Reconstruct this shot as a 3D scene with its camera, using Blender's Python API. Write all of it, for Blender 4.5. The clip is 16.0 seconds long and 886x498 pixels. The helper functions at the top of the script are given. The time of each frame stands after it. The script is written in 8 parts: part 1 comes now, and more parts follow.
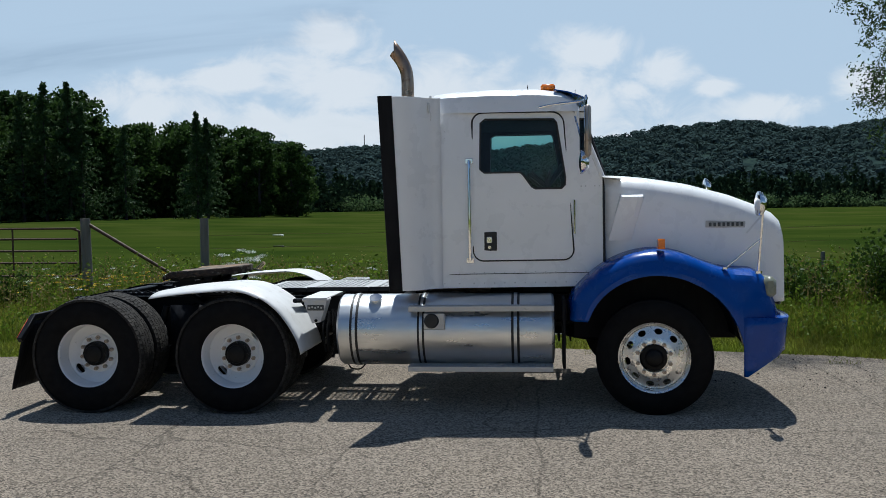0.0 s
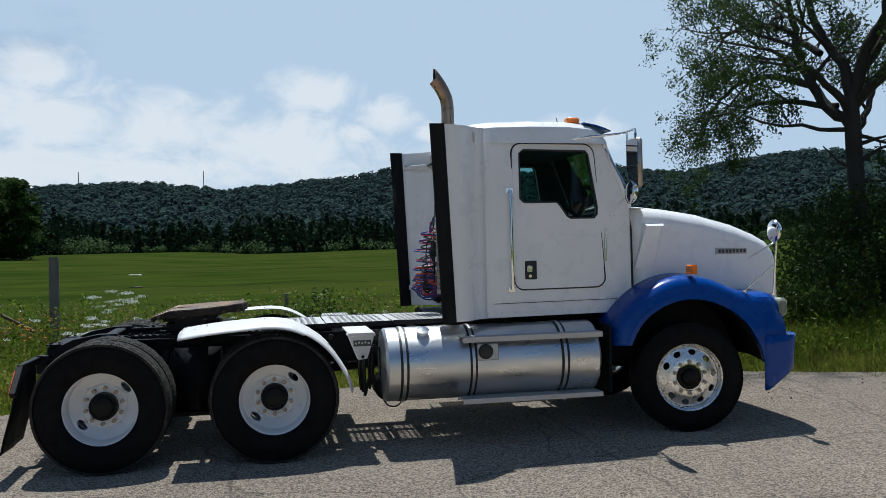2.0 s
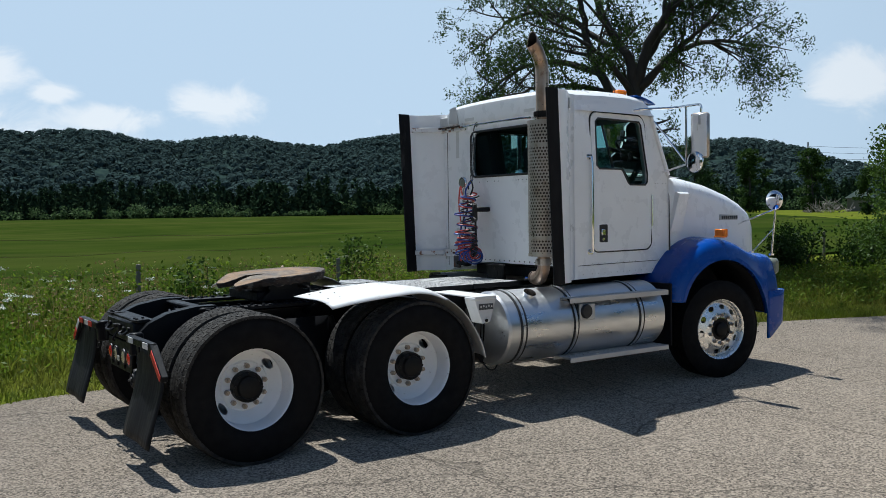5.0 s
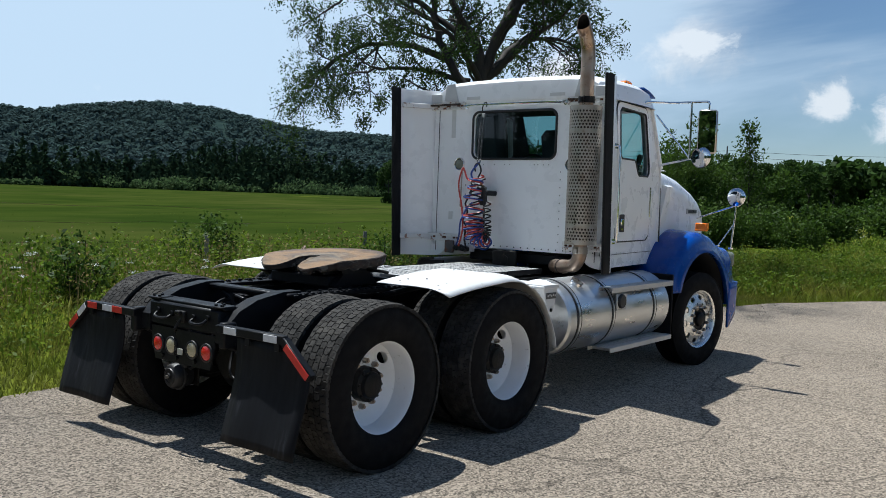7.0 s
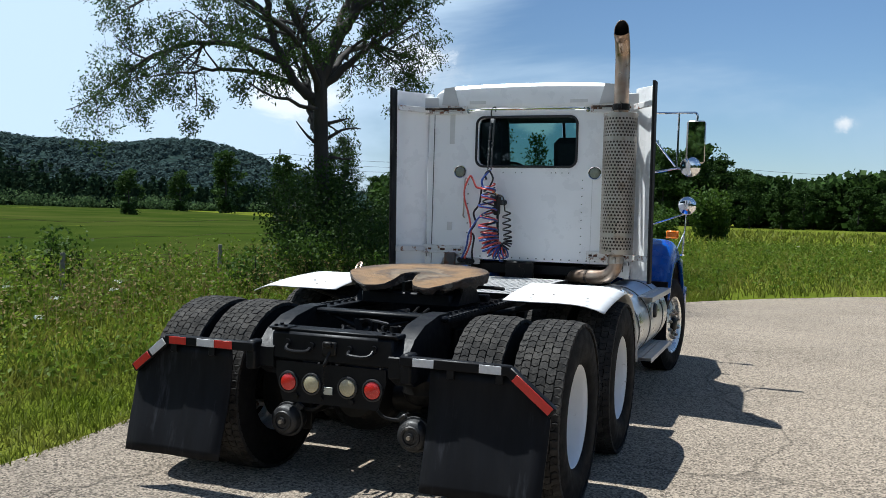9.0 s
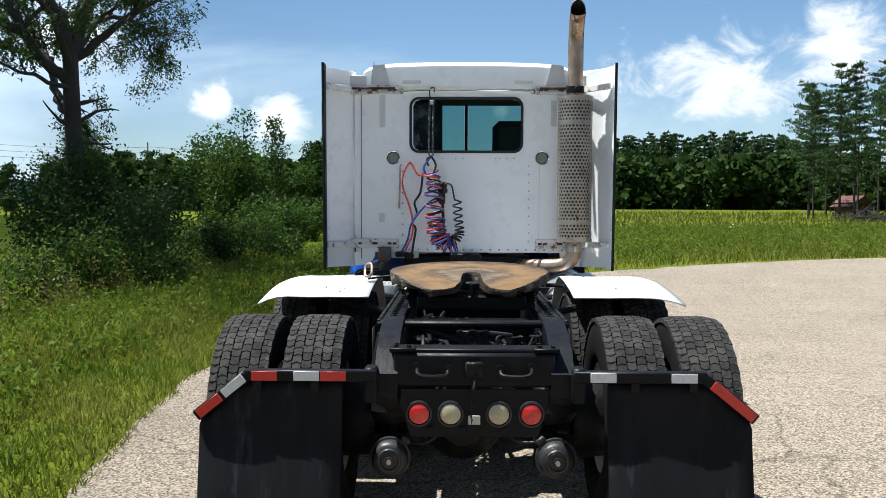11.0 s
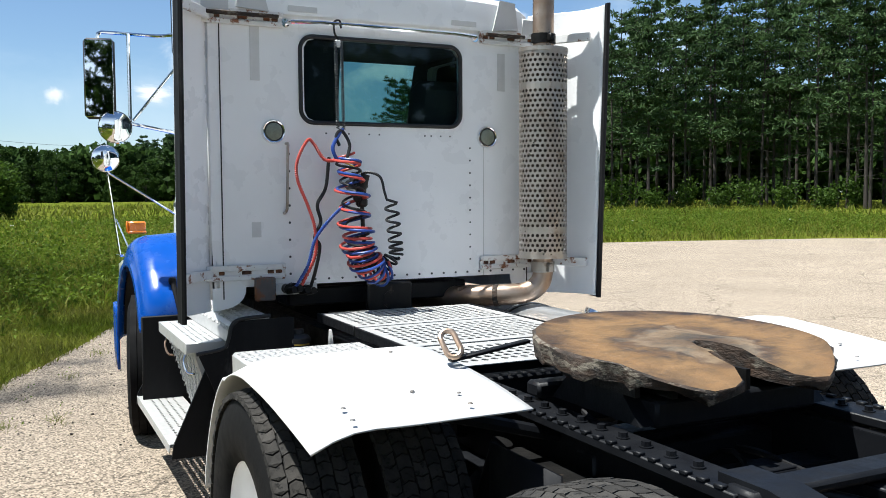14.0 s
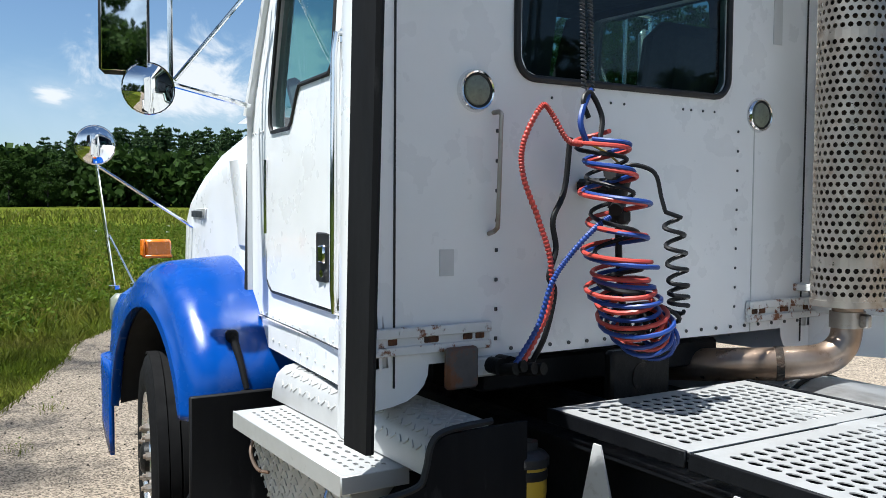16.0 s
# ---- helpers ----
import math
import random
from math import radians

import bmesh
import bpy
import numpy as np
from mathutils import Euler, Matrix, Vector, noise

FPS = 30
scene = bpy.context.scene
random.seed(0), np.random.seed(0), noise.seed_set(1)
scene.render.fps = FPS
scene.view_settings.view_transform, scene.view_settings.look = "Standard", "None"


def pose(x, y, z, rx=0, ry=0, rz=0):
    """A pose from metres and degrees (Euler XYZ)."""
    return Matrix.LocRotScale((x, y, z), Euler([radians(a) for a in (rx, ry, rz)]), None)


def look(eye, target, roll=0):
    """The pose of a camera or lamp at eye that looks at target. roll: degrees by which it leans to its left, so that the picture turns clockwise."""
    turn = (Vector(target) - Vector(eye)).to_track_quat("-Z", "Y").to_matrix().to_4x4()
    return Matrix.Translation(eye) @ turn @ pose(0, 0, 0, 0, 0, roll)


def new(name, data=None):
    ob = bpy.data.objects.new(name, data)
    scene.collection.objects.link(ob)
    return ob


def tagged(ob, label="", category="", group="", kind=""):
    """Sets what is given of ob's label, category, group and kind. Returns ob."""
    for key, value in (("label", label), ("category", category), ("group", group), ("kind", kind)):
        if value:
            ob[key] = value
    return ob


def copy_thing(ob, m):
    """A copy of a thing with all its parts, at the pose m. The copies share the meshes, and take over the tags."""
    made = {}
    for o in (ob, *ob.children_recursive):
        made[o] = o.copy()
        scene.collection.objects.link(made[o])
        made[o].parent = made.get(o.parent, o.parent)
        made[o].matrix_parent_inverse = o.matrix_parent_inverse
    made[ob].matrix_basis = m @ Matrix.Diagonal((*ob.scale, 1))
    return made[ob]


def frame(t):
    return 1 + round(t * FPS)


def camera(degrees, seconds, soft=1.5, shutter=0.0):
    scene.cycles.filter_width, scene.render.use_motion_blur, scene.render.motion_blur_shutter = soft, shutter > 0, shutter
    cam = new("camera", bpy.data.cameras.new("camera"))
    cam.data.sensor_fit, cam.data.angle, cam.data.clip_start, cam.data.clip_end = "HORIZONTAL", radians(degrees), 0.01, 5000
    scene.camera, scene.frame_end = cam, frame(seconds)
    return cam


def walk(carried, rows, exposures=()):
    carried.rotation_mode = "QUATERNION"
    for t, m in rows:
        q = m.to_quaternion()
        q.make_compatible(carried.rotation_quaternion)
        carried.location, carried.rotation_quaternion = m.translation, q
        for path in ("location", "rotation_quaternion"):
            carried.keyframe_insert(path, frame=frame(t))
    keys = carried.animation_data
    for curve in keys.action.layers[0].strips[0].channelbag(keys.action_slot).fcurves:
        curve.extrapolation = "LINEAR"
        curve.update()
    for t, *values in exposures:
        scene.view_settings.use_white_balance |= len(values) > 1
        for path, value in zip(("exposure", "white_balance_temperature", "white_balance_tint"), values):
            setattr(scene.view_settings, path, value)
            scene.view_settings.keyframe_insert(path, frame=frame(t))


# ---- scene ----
cam = camera(52.8, 16.0, 0.55)
PATH = [
    (0, (-0.078, 0.055, 1.78), (-0.304, 2.04, 1.692), -0.9),
    (0.5, (-0.797, 0.075, 1.767), (-0.873, 2.073, 1.724), -1.0),
    (1, (-1.485, 0.094, 1.757), (-1.413, 2.093, 1.733), -1.5),
    (1.5, (-2.126, 0.213, 1.75), (-1.894, 2.199, 1.71), -1.7),
    (2, (-2.827, 0.272, 1.737), (-2.45, 2.236, 1.728), -1.4),
    (2.5, (-3.464, 0.373, 1.734), (-2.992, 2.316, 1.696), -0.1),
    (3, (-4.129, 0.572, 1.744), (-3.554, 2.487, 1.696), 0.3),
    (3.5, (-4.752, 0.747, 1.752), (-4.022, 2.608, 1.689), -0.2),
    (4, (-5.346, 1.105, 1.755), (-4.488, 2.909, 1.666), -0.2),
    (4.5, (-5.952, 1.371, 1.749), (-4.956, 3.104, 1.667), -0.6),
    (5, (-6.482, 1.845, 1.724), (-5.369, 3.505, 1.639), -0.8),
    (5.2, (-6.707, 2.006, 1.725), (-5.55, 3.634, 1.639), -0.5),
    (7.3, (-8.355, 4.351, 1.671), (-6.751, 5.542, 1.574), 1.8),
    (7.5, (-8.491, 4.573, 1.645), (-6.858, 5.725, 1.568), 1.5),
    (8, (-8.784, 5.187, 1.64), (-7.07, 6.215, 1.582), 0.8),
    (8.5, (-8.964, 5.843, 1.638), (-7.186, 6.757, 1.572), 1.4),
    (8.7, (-9.012, 6.127, 1.607), (-7.199, 6.969, 1.54), 1.6),
    (10.8, (-8.845, 8.665, 1.62), (-6.854, 8.81, 1.494), 0.2),
    (11, (-8.796, 8.903, 1.617), (-6.799, 8.952, 1.517), 0.2),
    (11.5, (-8.43, 9.374, 1.588), (-6.446, 9.142, 1.493), 0.4),
    (12, (-8.013, 9.83, 1.605), (-6.053, 9.45, 1.496), -0.9),
    (12.5, (-7.558, 10.192, 1.644), (-5.635, 9.659, 1.511), -1.7),
    (13, (-6.959, 10.434, 1.663), (-5.061, 9.818, 1.536), -1.6),
    (13.5, (-6.369, 10.639, 1.65), (-4.522, 9.882, 1.524), -0.4),
    (14, (-5.729, 10.768, 1.678), (-3.928, 9.906, 1.557), -0.3),
    (14.5, (-5.124, 10.902, 1.66), (-3.324, 10.034, 1.567), -0.2),
    (15, (-4.556, 10.99, 1.648), (-2.773, 10.09, 1.543), -0.1),
    (15.5, (-3.878, 10.995, 1.66), (-2.141, 10.01, 1.545), 0.0),
    (16, (-3.33, 11.016, 1.674), (-1.624, 9.977, 1.574), 0.4),
]
EXPOSE = [(0.0, 0.26, 5800, 6), (5.0, 0.45, 5850, 6), (8.0, 0.70, 5850, 6), (11.0, 1.08, 6050, 6), (12.5, 1.20, 6200, 7), (14.0, 1.15, 6100, 7), (15.0, 0.97, 6000, 7), (16.0, 0.92, 5950, 7)]
walk(cam, [(t, look(eye, target, roll)) for t, eye, target, roll in PATH], EXPOSE)

# ---- world, sun ----
SUN_EL, SUN_AZ = 68.5, 0.0          # the sun stands over +y
world = bpy.data.worlds.new("sky")
scene.world = world
world.use_nodes = True
wn, wl = world.node_tree.nodes, world.node_tree.links
wn.clear()


def wnode(kind, **kw):
    n = wn.new(kind)
    for k, v in kw.items():
        if k in n.inputs:
            n.inputs[k].default_value = v
    return n


w_out = wnode("ShaderNodeOutputWorld")
w_sky = wnode("ShaderNodeTexSky")
w_sky.sky_type = "NISHITA"
w_sky.sun_disc = False
w_sky.sun_elevation = radians(SUN_EL)
w_sky.sun_rotation = radians(SUN_AZ)
w_sky.air_density, w_sky.dust_density, w_sky.ozone_density = 1.0, 0.25, 1.2
w_bg = wnode("ShaderNodeBackground", Strength=0.052)
w_tint = wn.new("ShaderNodeMix")
w_tint.data_type, w_tint.blend_type = "RGBA", "MULTIPLY"
w_tint.inputs["Factor"].default_value = 1.0
w_tint.inputs["B"].default_value = (0.92, 1.0, 1.09, 1)
w_cl = wnode("ShaderNodeBackground", Strength=1.0)
w_mix = wnode("ShaderNodeMixShader")
w_tc = wnode("ShaderNodeTexCoord")
w_sep = wnode("ShaderNodeSeparateXYZ")
wl.new(w_tc.outputs["Generated"], w_sep.inputs[0])


def wmath(op, a, b=None, clamp=False):
    n = wn.new("ShaderNodeMath")
    n.operation, n.use_clamp = op, clamp
    for i, s in enumerate((a, b)):
        if s is None:
            continue
        if isinstance(s, (int, float)):
            n.inputs[i].default_value = s
        else:
            wl.new(s, n.inputs[i])
    return n.outputs[0]


def wramp(fac, a, b):
    n = wn.new("ShaderNodeMapRange")
    n.interpolation_type = "SMOOTHSTEP"
    wl.new(fac, n.inputs["Value"])
    n.inputs["From Min"].default_value, n.inputs["From Max"].default_value = a, b
    return n.outputs["Result"]


# the sky is milkier towards the sun's side
side = wramp(wmath("ADD", w_sep.outputs[1], wmath("MULTIPLY", w_sep.outputs[0], -0.30)), -0.35, 0.55)
# cumulus: heaps at their azimuth and height, in degrees, with half their width and height; their edges are torn by noise
HEAPS = ((-25, 6.5, 3.0, 1.4), (-19.5, 8.4, 2.2, 0.8), (-13, 7.9, 4.0, 1.9), (-13.5, 10.7, 2.0, 1.0), (-12.1, 4.8, 2.3, 0.9), (-5.6, 7.5, 3.0, 1.8), (0.3, 6.3, 4.2, 1.6), (-12, 5.2, 17.0, 1.3),
         (3.0, 9.9, 2.1, 0.9), (7.4, 8.3, 1.5, 0.8), (5.3, 7.2, 1.0, 0.5), (10.5, 7.2, 1.0, 0.45), (13.2, 5.8, 2.2, 0.6), (19.9, 6.5, 1.8, 0.9), (58.7, 7.4, 1.8, 1.4), (66.5, 9.5, 1.7, 1.5),
         (74.6, 6.6, 1.4, 1.3), (78.2, 5.4, 1.8, 1.4), (105.5, 7.2, 4.3, 2.5), (112, 9.3, 3.0, 1.7), (118.5, 9.6, 2.9, 1.4), (92.3, 6.0, 0.6, 0.5), (97.8, 6.1, 1.0, 0.6))
DEG = 180 / math.pi
azim = wmath("MULTIPLY", wmath("ARCTAN2", w_sep.outputs[0], w_sep.outputs[1]), DEG)
elev = wmath("MULTIPLY", wmath("ARCSINE", w_sep.outputs[2]), DEG)
w_pos = wn.new("ShaderNodeCombineXYZ")
wl.new(azim, w_pos.inputs[0])
wl.new(elev, w_pos.inputs[1])
near = 9.0
for ha, he, wa, we in HEAPS:
    n1 = wn.new("ShaderNodeVectorMath")
    n1.operation = "MULTIPLY_ADD"
    wl.new(w_pos.outputs[0], n1.inputs[0])
    n1.inputs[1].default_value = (1 / (1.35 * wa), 1 / (1.35 * we), 0)
    n1.inputs[2].default_value = (-ha / (1.35 * wa), -he / (1.35 * we), 0)
    n2 = wn.new("ShaderNodeVectorMath")
    n2.operation = "LENGTH"
    wl.new(n1.outputs[0], n2.inputs[0])
    near = wmath("MINIMUM", n2.outputs["Value"], near)
w_map = wn.new("ShaderNodeMapping")
w_map.inputs["Scale"].default_value = (1.0, 1.0, 1.5)
w_map.inputs["Location"].default_value = (1.62, 0.45, 0.31)
wl.new(w_tc.outputs["Generated"], w_map.inputs[0])
w_n1 = wnode("ShaderNodeTexNoise", Scale=15.0, Detail=10.0, Roughness=0.62, Distortion=0.5)
wl.new(w_map.outputs[0], w_n1.inputs["Vector"])
w_n2 = wnode("ShaderNodeTexNoise", Scale=3.4, Detail=7.0, Roughness=0.56)
wl.new(w_map.outputs[0], w_n2.inputs["Vector"])
torn = wmath("MULTIPLY", wmath("SUBTRACT", w_n1.outputs["Fac"], 0.5), 3.0)
dens = wmath("ADD", wmath("SUBTRACT", 1.0, near), torn)
heap = wmath("MULTIPLY", wramp(dens, -0.10, 0.70), wmath("SUBTRACT", 1.0, wmath("MULTIPLY", side, 0.22)))
# the rest of the sky: loose clouds of the same kind
beyond = wmath("MAXIMUM", wmath("MAXIMUM", wramp(azim, 122.0, 132.0), wramp(wmath("MULTIPLY", azim, -1.0), 30.0, 38.0)), wramp(elev, 15.0, 22.0))
loose = wmath("MULTIPLY", wramp(w_n2.outputs["Fac"], 0.56, 0.66), beyond)
cum = wmath("MAXIMUM", heap, loose)
# thin high veil, thickest towards the sun's side
w_n3 = wnode("ShaderNodeTexNoise", Scale=1.4, Detail=6.0, Roughness=0.6, Distortion=0.6)
w_map2 = wn.new("ShaderNodeMapping")
w_map2.inputs["Scale"].default_value = (1.0, 1.0, 3.5)
wl.new(w_tc.outputs["Generated"], w_map2.inputs[0])
wl.new(w_map2.outputs[0], w_n3.inputs["Vector"])
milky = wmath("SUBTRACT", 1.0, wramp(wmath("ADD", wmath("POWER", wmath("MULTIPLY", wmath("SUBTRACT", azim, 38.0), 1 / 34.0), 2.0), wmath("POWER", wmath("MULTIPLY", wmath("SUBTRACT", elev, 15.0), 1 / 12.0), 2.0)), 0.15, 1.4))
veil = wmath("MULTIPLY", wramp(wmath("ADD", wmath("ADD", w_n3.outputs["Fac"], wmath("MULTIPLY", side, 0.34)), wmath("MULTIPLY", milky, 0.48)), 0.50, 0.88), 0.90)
# upper sky, out of view, kept clear of veil so that shadows stay deep
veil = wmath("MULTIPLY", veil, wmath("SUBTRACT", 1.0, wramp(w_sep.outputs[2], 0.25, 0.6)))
low_haze = wmath("MULTIPLY", wmath("SUBTRACT", 1.0, wramp(w_sep.outputs[2], -0.02, 0.14)), 0.20)
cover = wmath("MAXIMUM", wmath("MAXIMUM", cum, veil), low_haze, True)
# cloud brightness: greyer undersides
w_col = wn.new("ShaderNodeMix")
w_col.data_type = "RGBA"
w_col.inputs["A"].default_value = (0.65, 0.775, 0.90, 1)
w_col.inputs["B"].default_value = (1.0, 1.0, 1.0, 1)
wl.new(wramp(dens, -0.3, 0.70), w_col.inputs["Factor"])
wl.new(w_col.outputs["Result"], w_cl.inputs["Color"])
wl.new(wmath("ADD", 0.50, wmath("MULTIPLY", side, 0.17)), w_cl.inputs["Strength"])
wl.new(w_sky.outputs[0], w_tint.inputs["A"])
wl.new(w_tint.outputs["Result"], w_bg.inputs["Color"])
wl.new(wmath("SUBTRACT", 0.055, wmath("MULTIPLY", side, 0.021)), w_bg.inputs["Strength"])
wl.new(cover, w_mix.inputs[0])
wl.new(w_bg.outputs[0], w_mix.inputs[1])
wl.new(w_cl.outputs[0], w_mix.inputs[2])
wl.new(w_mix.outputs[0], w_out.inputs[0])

sun = new("sun", bpy.data.lights.new("sun", "SUN"))
sun.data.energy, sun.data.angle, sun.data.color = 5.0, radians(0.53), (1.0, 0.955, 0.885)
sun.matrix_world = look((0.2, 8.0 * math.cos(radians(SUN_EL)) / math.sin(radians(SUN_EL)), 8.0), (0, 0, 0))

# ---- materials ----


def material(name, color, rough=0.5, metal=0.0, tint=None, scale=6.0, amount=0.5, bump=0.0, bump_scale=60.0, coat=0.0,
             wear=None, wear_scale=3.0, wear_cut=(0.6, 0.7), rough_var=0.12, island=0.0, obj_random=0.0, spec=0.5, stretch=(1, 1, 1)):
    m = bpy.data.materials.new(name)
    m.use_nodes = True
    nt = m.node_tree
    nd, lk = nt.nodes, nt.links
    b = nd["Principled BSDF"]
    b.inputs["Roughness"].default_value, b.inputs["Metallic"].default_value = rough, metal
    b.inputs["Coat Weight"].default_value, b.inputs["Coat Roughness"].default_value = coat, 0.06
    b.inputs["Specular IOR Level"].default_value = spec
    tc = nd.new("ShaderNodeTexCoord")
    mp = nd.new("ShaderNodeMapping")
    mp.inputs["Scale"].default_value = stretch
    lk.new(tc.outputs["Object"], mp.inputs[0])

    def noise_tex(sc, detail=5.0, rg=0.55):
        n = nd.new("ShaderNodeTexNoise")
        n.inputs["Scale"].default_value, n.inputs["Detail"].default_value, n.inputs["Roughness"].default_value = sc, detail, rg
        lk.new(mp.outputs[0], n.inputs["Vector"])
        return n.outputs["Fac"]

    def mixer(fac, a, bcol):
        x = nd.new("ShaderNodeMix")
        x.data_type = "RGBA"
        for sock, val in (("Factor", fac), ("A", a), ("B", bcol)):
            if isinstance(val, tuple):
                x.inputs[sock].default_value = (*val, 1.0)
            elif isinstance(val, float):
                x.inputs[sock].default_value = val
            else:
                lk.new(val, x.inputs[sock])
        return x.outputs["Result"]

    def span(fac, a, b2, c=0.0, d=1.0):
        r = nd.new("ShaderNodeMapRange")
        lk.new(fac, r.inputs["Value"])
        for k, v in (("From Min", a), ("From Max", b2), ("To Min", c), ("To Max", d)):
            r.inputs[k].default_value = v
        return r.outputs["Result"]

    out = color
    base_noise = noise_tex(scale)
    if tint:
        out = mixer(span(base_noise, 0.35, 0.68, 0.0, amount), color, tint)
    if island or obj_random:
        src = nd.new("ShaderNodeNewGeometry").outputs["Random Per Island"] if island else nd.new("ShaderNodeObjectInfo").outputs["Random"]
        hv = nd.new("ShaderNodeHueSaturation")
        k = island or obj_random
        lk.new(span(src, 0.0, 1.0, 1.0 - k, 1.0 + k), hv.inputs["Value"])
        if isinstance(out, tuple):
            hv.inputs["Color"].default_value = (*out, 1)
        else:
            lk.new(out, hv.inputs["Color"])
        out = hv.outputs[0]
    if wear:
        out = mixer(span(noise_tex(wear_scale, 9.0, 0.68), *wear_cut), out, wear)
    if isinstance(out, tuple):
        b.inputs["Base Color"].default_value = (*out, 1)
    else:
        lk.new(out, b.inputs["Base Color"])
    lk.new(span(noise_tex(scale * 2.3), 0.3, 0.7, max(0.02, rough - rough_var), min(1.0, rough + rough_var)), b.inputs["Roughness"])
    if bump:
        bp = nd.new("ShaderNodeBump")
        bp.inputs["Strength"].default_value, bp.inputs["Distance"].default_value = bump, 0.01
        lk.new(noise_tex(bump_scale, 6.0, 0.6), bp.inputs["Height"])
        lk.new(bp.outputs[0], b.inputs["Normal"])
    return m


def leaf_material(name, color, tint, glow=0.35, spec=0.12):
    m = material(name, color, 0.6, tint=tint, scale=0.7, amount=0.8, island=0.35, spec=spec)
    nt = m.node_tree
    b, o = nt.nodes["Principled BSDF"], nt.nodes["Material Output"]
    tr = nt.nodes.new("ShaderNodeBsdfTranslucent")
    src = b.inputs["Base Color"].links[0].from_socket
    nt.links.new(src, tr.inputs["Color"])
    mx = nt.nodes.new("ShaderNodeMixShader")
    mx.inputs[0].default_value = glow
    nt.links.new(b.outputs[0], mx.inputs[1])
    nt.links.new(tr.outputs[0], mx.inputs[2])
    nt.links.new(mx.outputs[0], o.inputs[0])
    return m


def glass_material(name, tint):
    m = bpy.data.materials.new(name)
    m.use_nodes = True
    nd, lk = m.node_tree.nodes, m.node_tree.links
    nd.clear()
    o = nd.new("ShaderNodeOutputMaterial")
    t = nd.new("ShaderNodeBsdfTransparent")
    t.inputs[0].default_value = (*tint, 1)
    g = nd.new("ShaderNodeBsdfGlossy")
    g.inputs["Roughness"].default_value = 0.02
    fr = nd.new("ShaderNodeFresnel")
    fr.inputs[0].default_value = 1.45
    mx = nd.new("ShaderNodeMixShader")
    lk.new(fr.outputs[0], mx.inputs[0])
    lk.new(t.outputs[0], mx.inputs[1])
    lk.new(g.outputs[0], mx.inputs[2])
    lk.new(mx.outputs[0], o.inputs[0])
    return m


WHITE = material("white_paint", (0.84, 0.845, 0.85), 0.32, tint=(0.77, 0.775, 0.775), scale=2.5, amount=0.6, coat=0.35, wear=(0.60, 0.58, 0.55), wear_scale=7.0, wear_cut=(0.72, 0.84))
WHITE_WORN = material("worn_white_paint", (0.58, 0.58, 0.575), 0.5, tint=(0.50, 0.50, 0.49), scale=5.0, amount=0.8, wear=(0.40, 0.37, 0.33), wear_scale=10.0, wear_cut=(0.60, 0.72), bump=0.10, bump_scale=9.0)
BRACKET = material("rust_spotted_white_paint", (0.72, 0.72, 0.71), 0.55, tint=(0.60, 0.58, 0.55), scale=14.0, wear=(0.20, 0.075, 0.03), wear_scale=17.0, wear_cut=(0.555, 0.62))
BRACKET_DARK = material("rusty_grey_rubber", (0.10, 0.09, 0.085), 0.7, tint=(0.05, 0.045, 0.045), scale=12.0, wear=(0.16, 0.06, 0.025), wear_scale=9.0, wear_cut=(0.50, 0.60))
RUST_DARK = material("dark_rust", (0.012, 0.010, 0.008), 0.8, tint=(0.055, 0.030, 0.016), scale=14.0, amount=0.9, wear=(0.13, 0.112, 0.085), wear_scale=10.0, wear_cut=(0.54, 0.60), bump=1.0, bump_scale=22, stretch=(1, 1, 2.2))
BLUE = material("blue_paint", (0.0032, 0.0544, 0.288), 0.24, spec=0.3, tint=(0.0024, 0.04, 0.216), scale=3.0, coat=0.08, wear=(0.016, 0.072, 0.272), wear_scale=20.0, wear_cut=(0.68, 0.74))
BLACK_PAINT = material("black_chassis_paint", (0.006, 0.0065, 0.008), 0.45, spec=0.14, tint=(0.011, 0.012, 0.014), scale=9.0, bump=0.15, bump_scale=40, wear=(0.06, 0.057, 0.055), wear_scale=11.0, wear_cut=(0.68, 0.76))
GREASE = material("greasy_dirty_metal", (0.006, 0.006, 0.006), 0.45, spec=0.16, tint=(0.017, 0.016, 0.015), scale=12.0, bump=0.35, bump_scale=35, wear=(0.06, 0.045, 0.034), wear_scale=9.0, wear_cut=(0.64, 0.74))
RUBBER = material("tyre_rubber", (0.005, 0.005, 0.0055), 0.78, tint=(0.010, 0.0097, 0.0095), scale=7.0, spec=0.12, bump=0.10, bump_scale=90, wear=(0.022, 0.020, 0.018), wear_scale=4.0, wear_cut=(0.62, 0.80))
TREAD = material("worn_tread_rubber", (0.023, 0.022, 0.021), 0.85, spec=0.15, tint=(0.050, 0.046, 0.041), scale=9.0, amount=0.8, bump=0.4, bump_scale=90, island=0.3, wear=(0.0112, 0.0112, 0.0108), wear_scale=38.0, wear_cut=(0.56, 0.64))
FLAP = material("black_flap_rubber", (0.006, 0.0063, 0.0075), 0.55, spec=0.12, tint=(0.012, 0.013, 0.016), scale=4.0, wear=(0.034, 0.036, 0.042), wear_scale=3.0, wear_cut=(0.58, 0.75), stretch=(1, 4, 0.7))
STRIP = material("black_edge_rubber", (0.006, 0.006, 0.007), 0.66, spec=0.15, tint=(0.016, 0.016, 0.017), scale=6.0, wear=(0.05, 0.05, 0.05), wear_scale=5.0, wear_cut=(0.62, 0.75), stretch=(1, 1, 0.3))
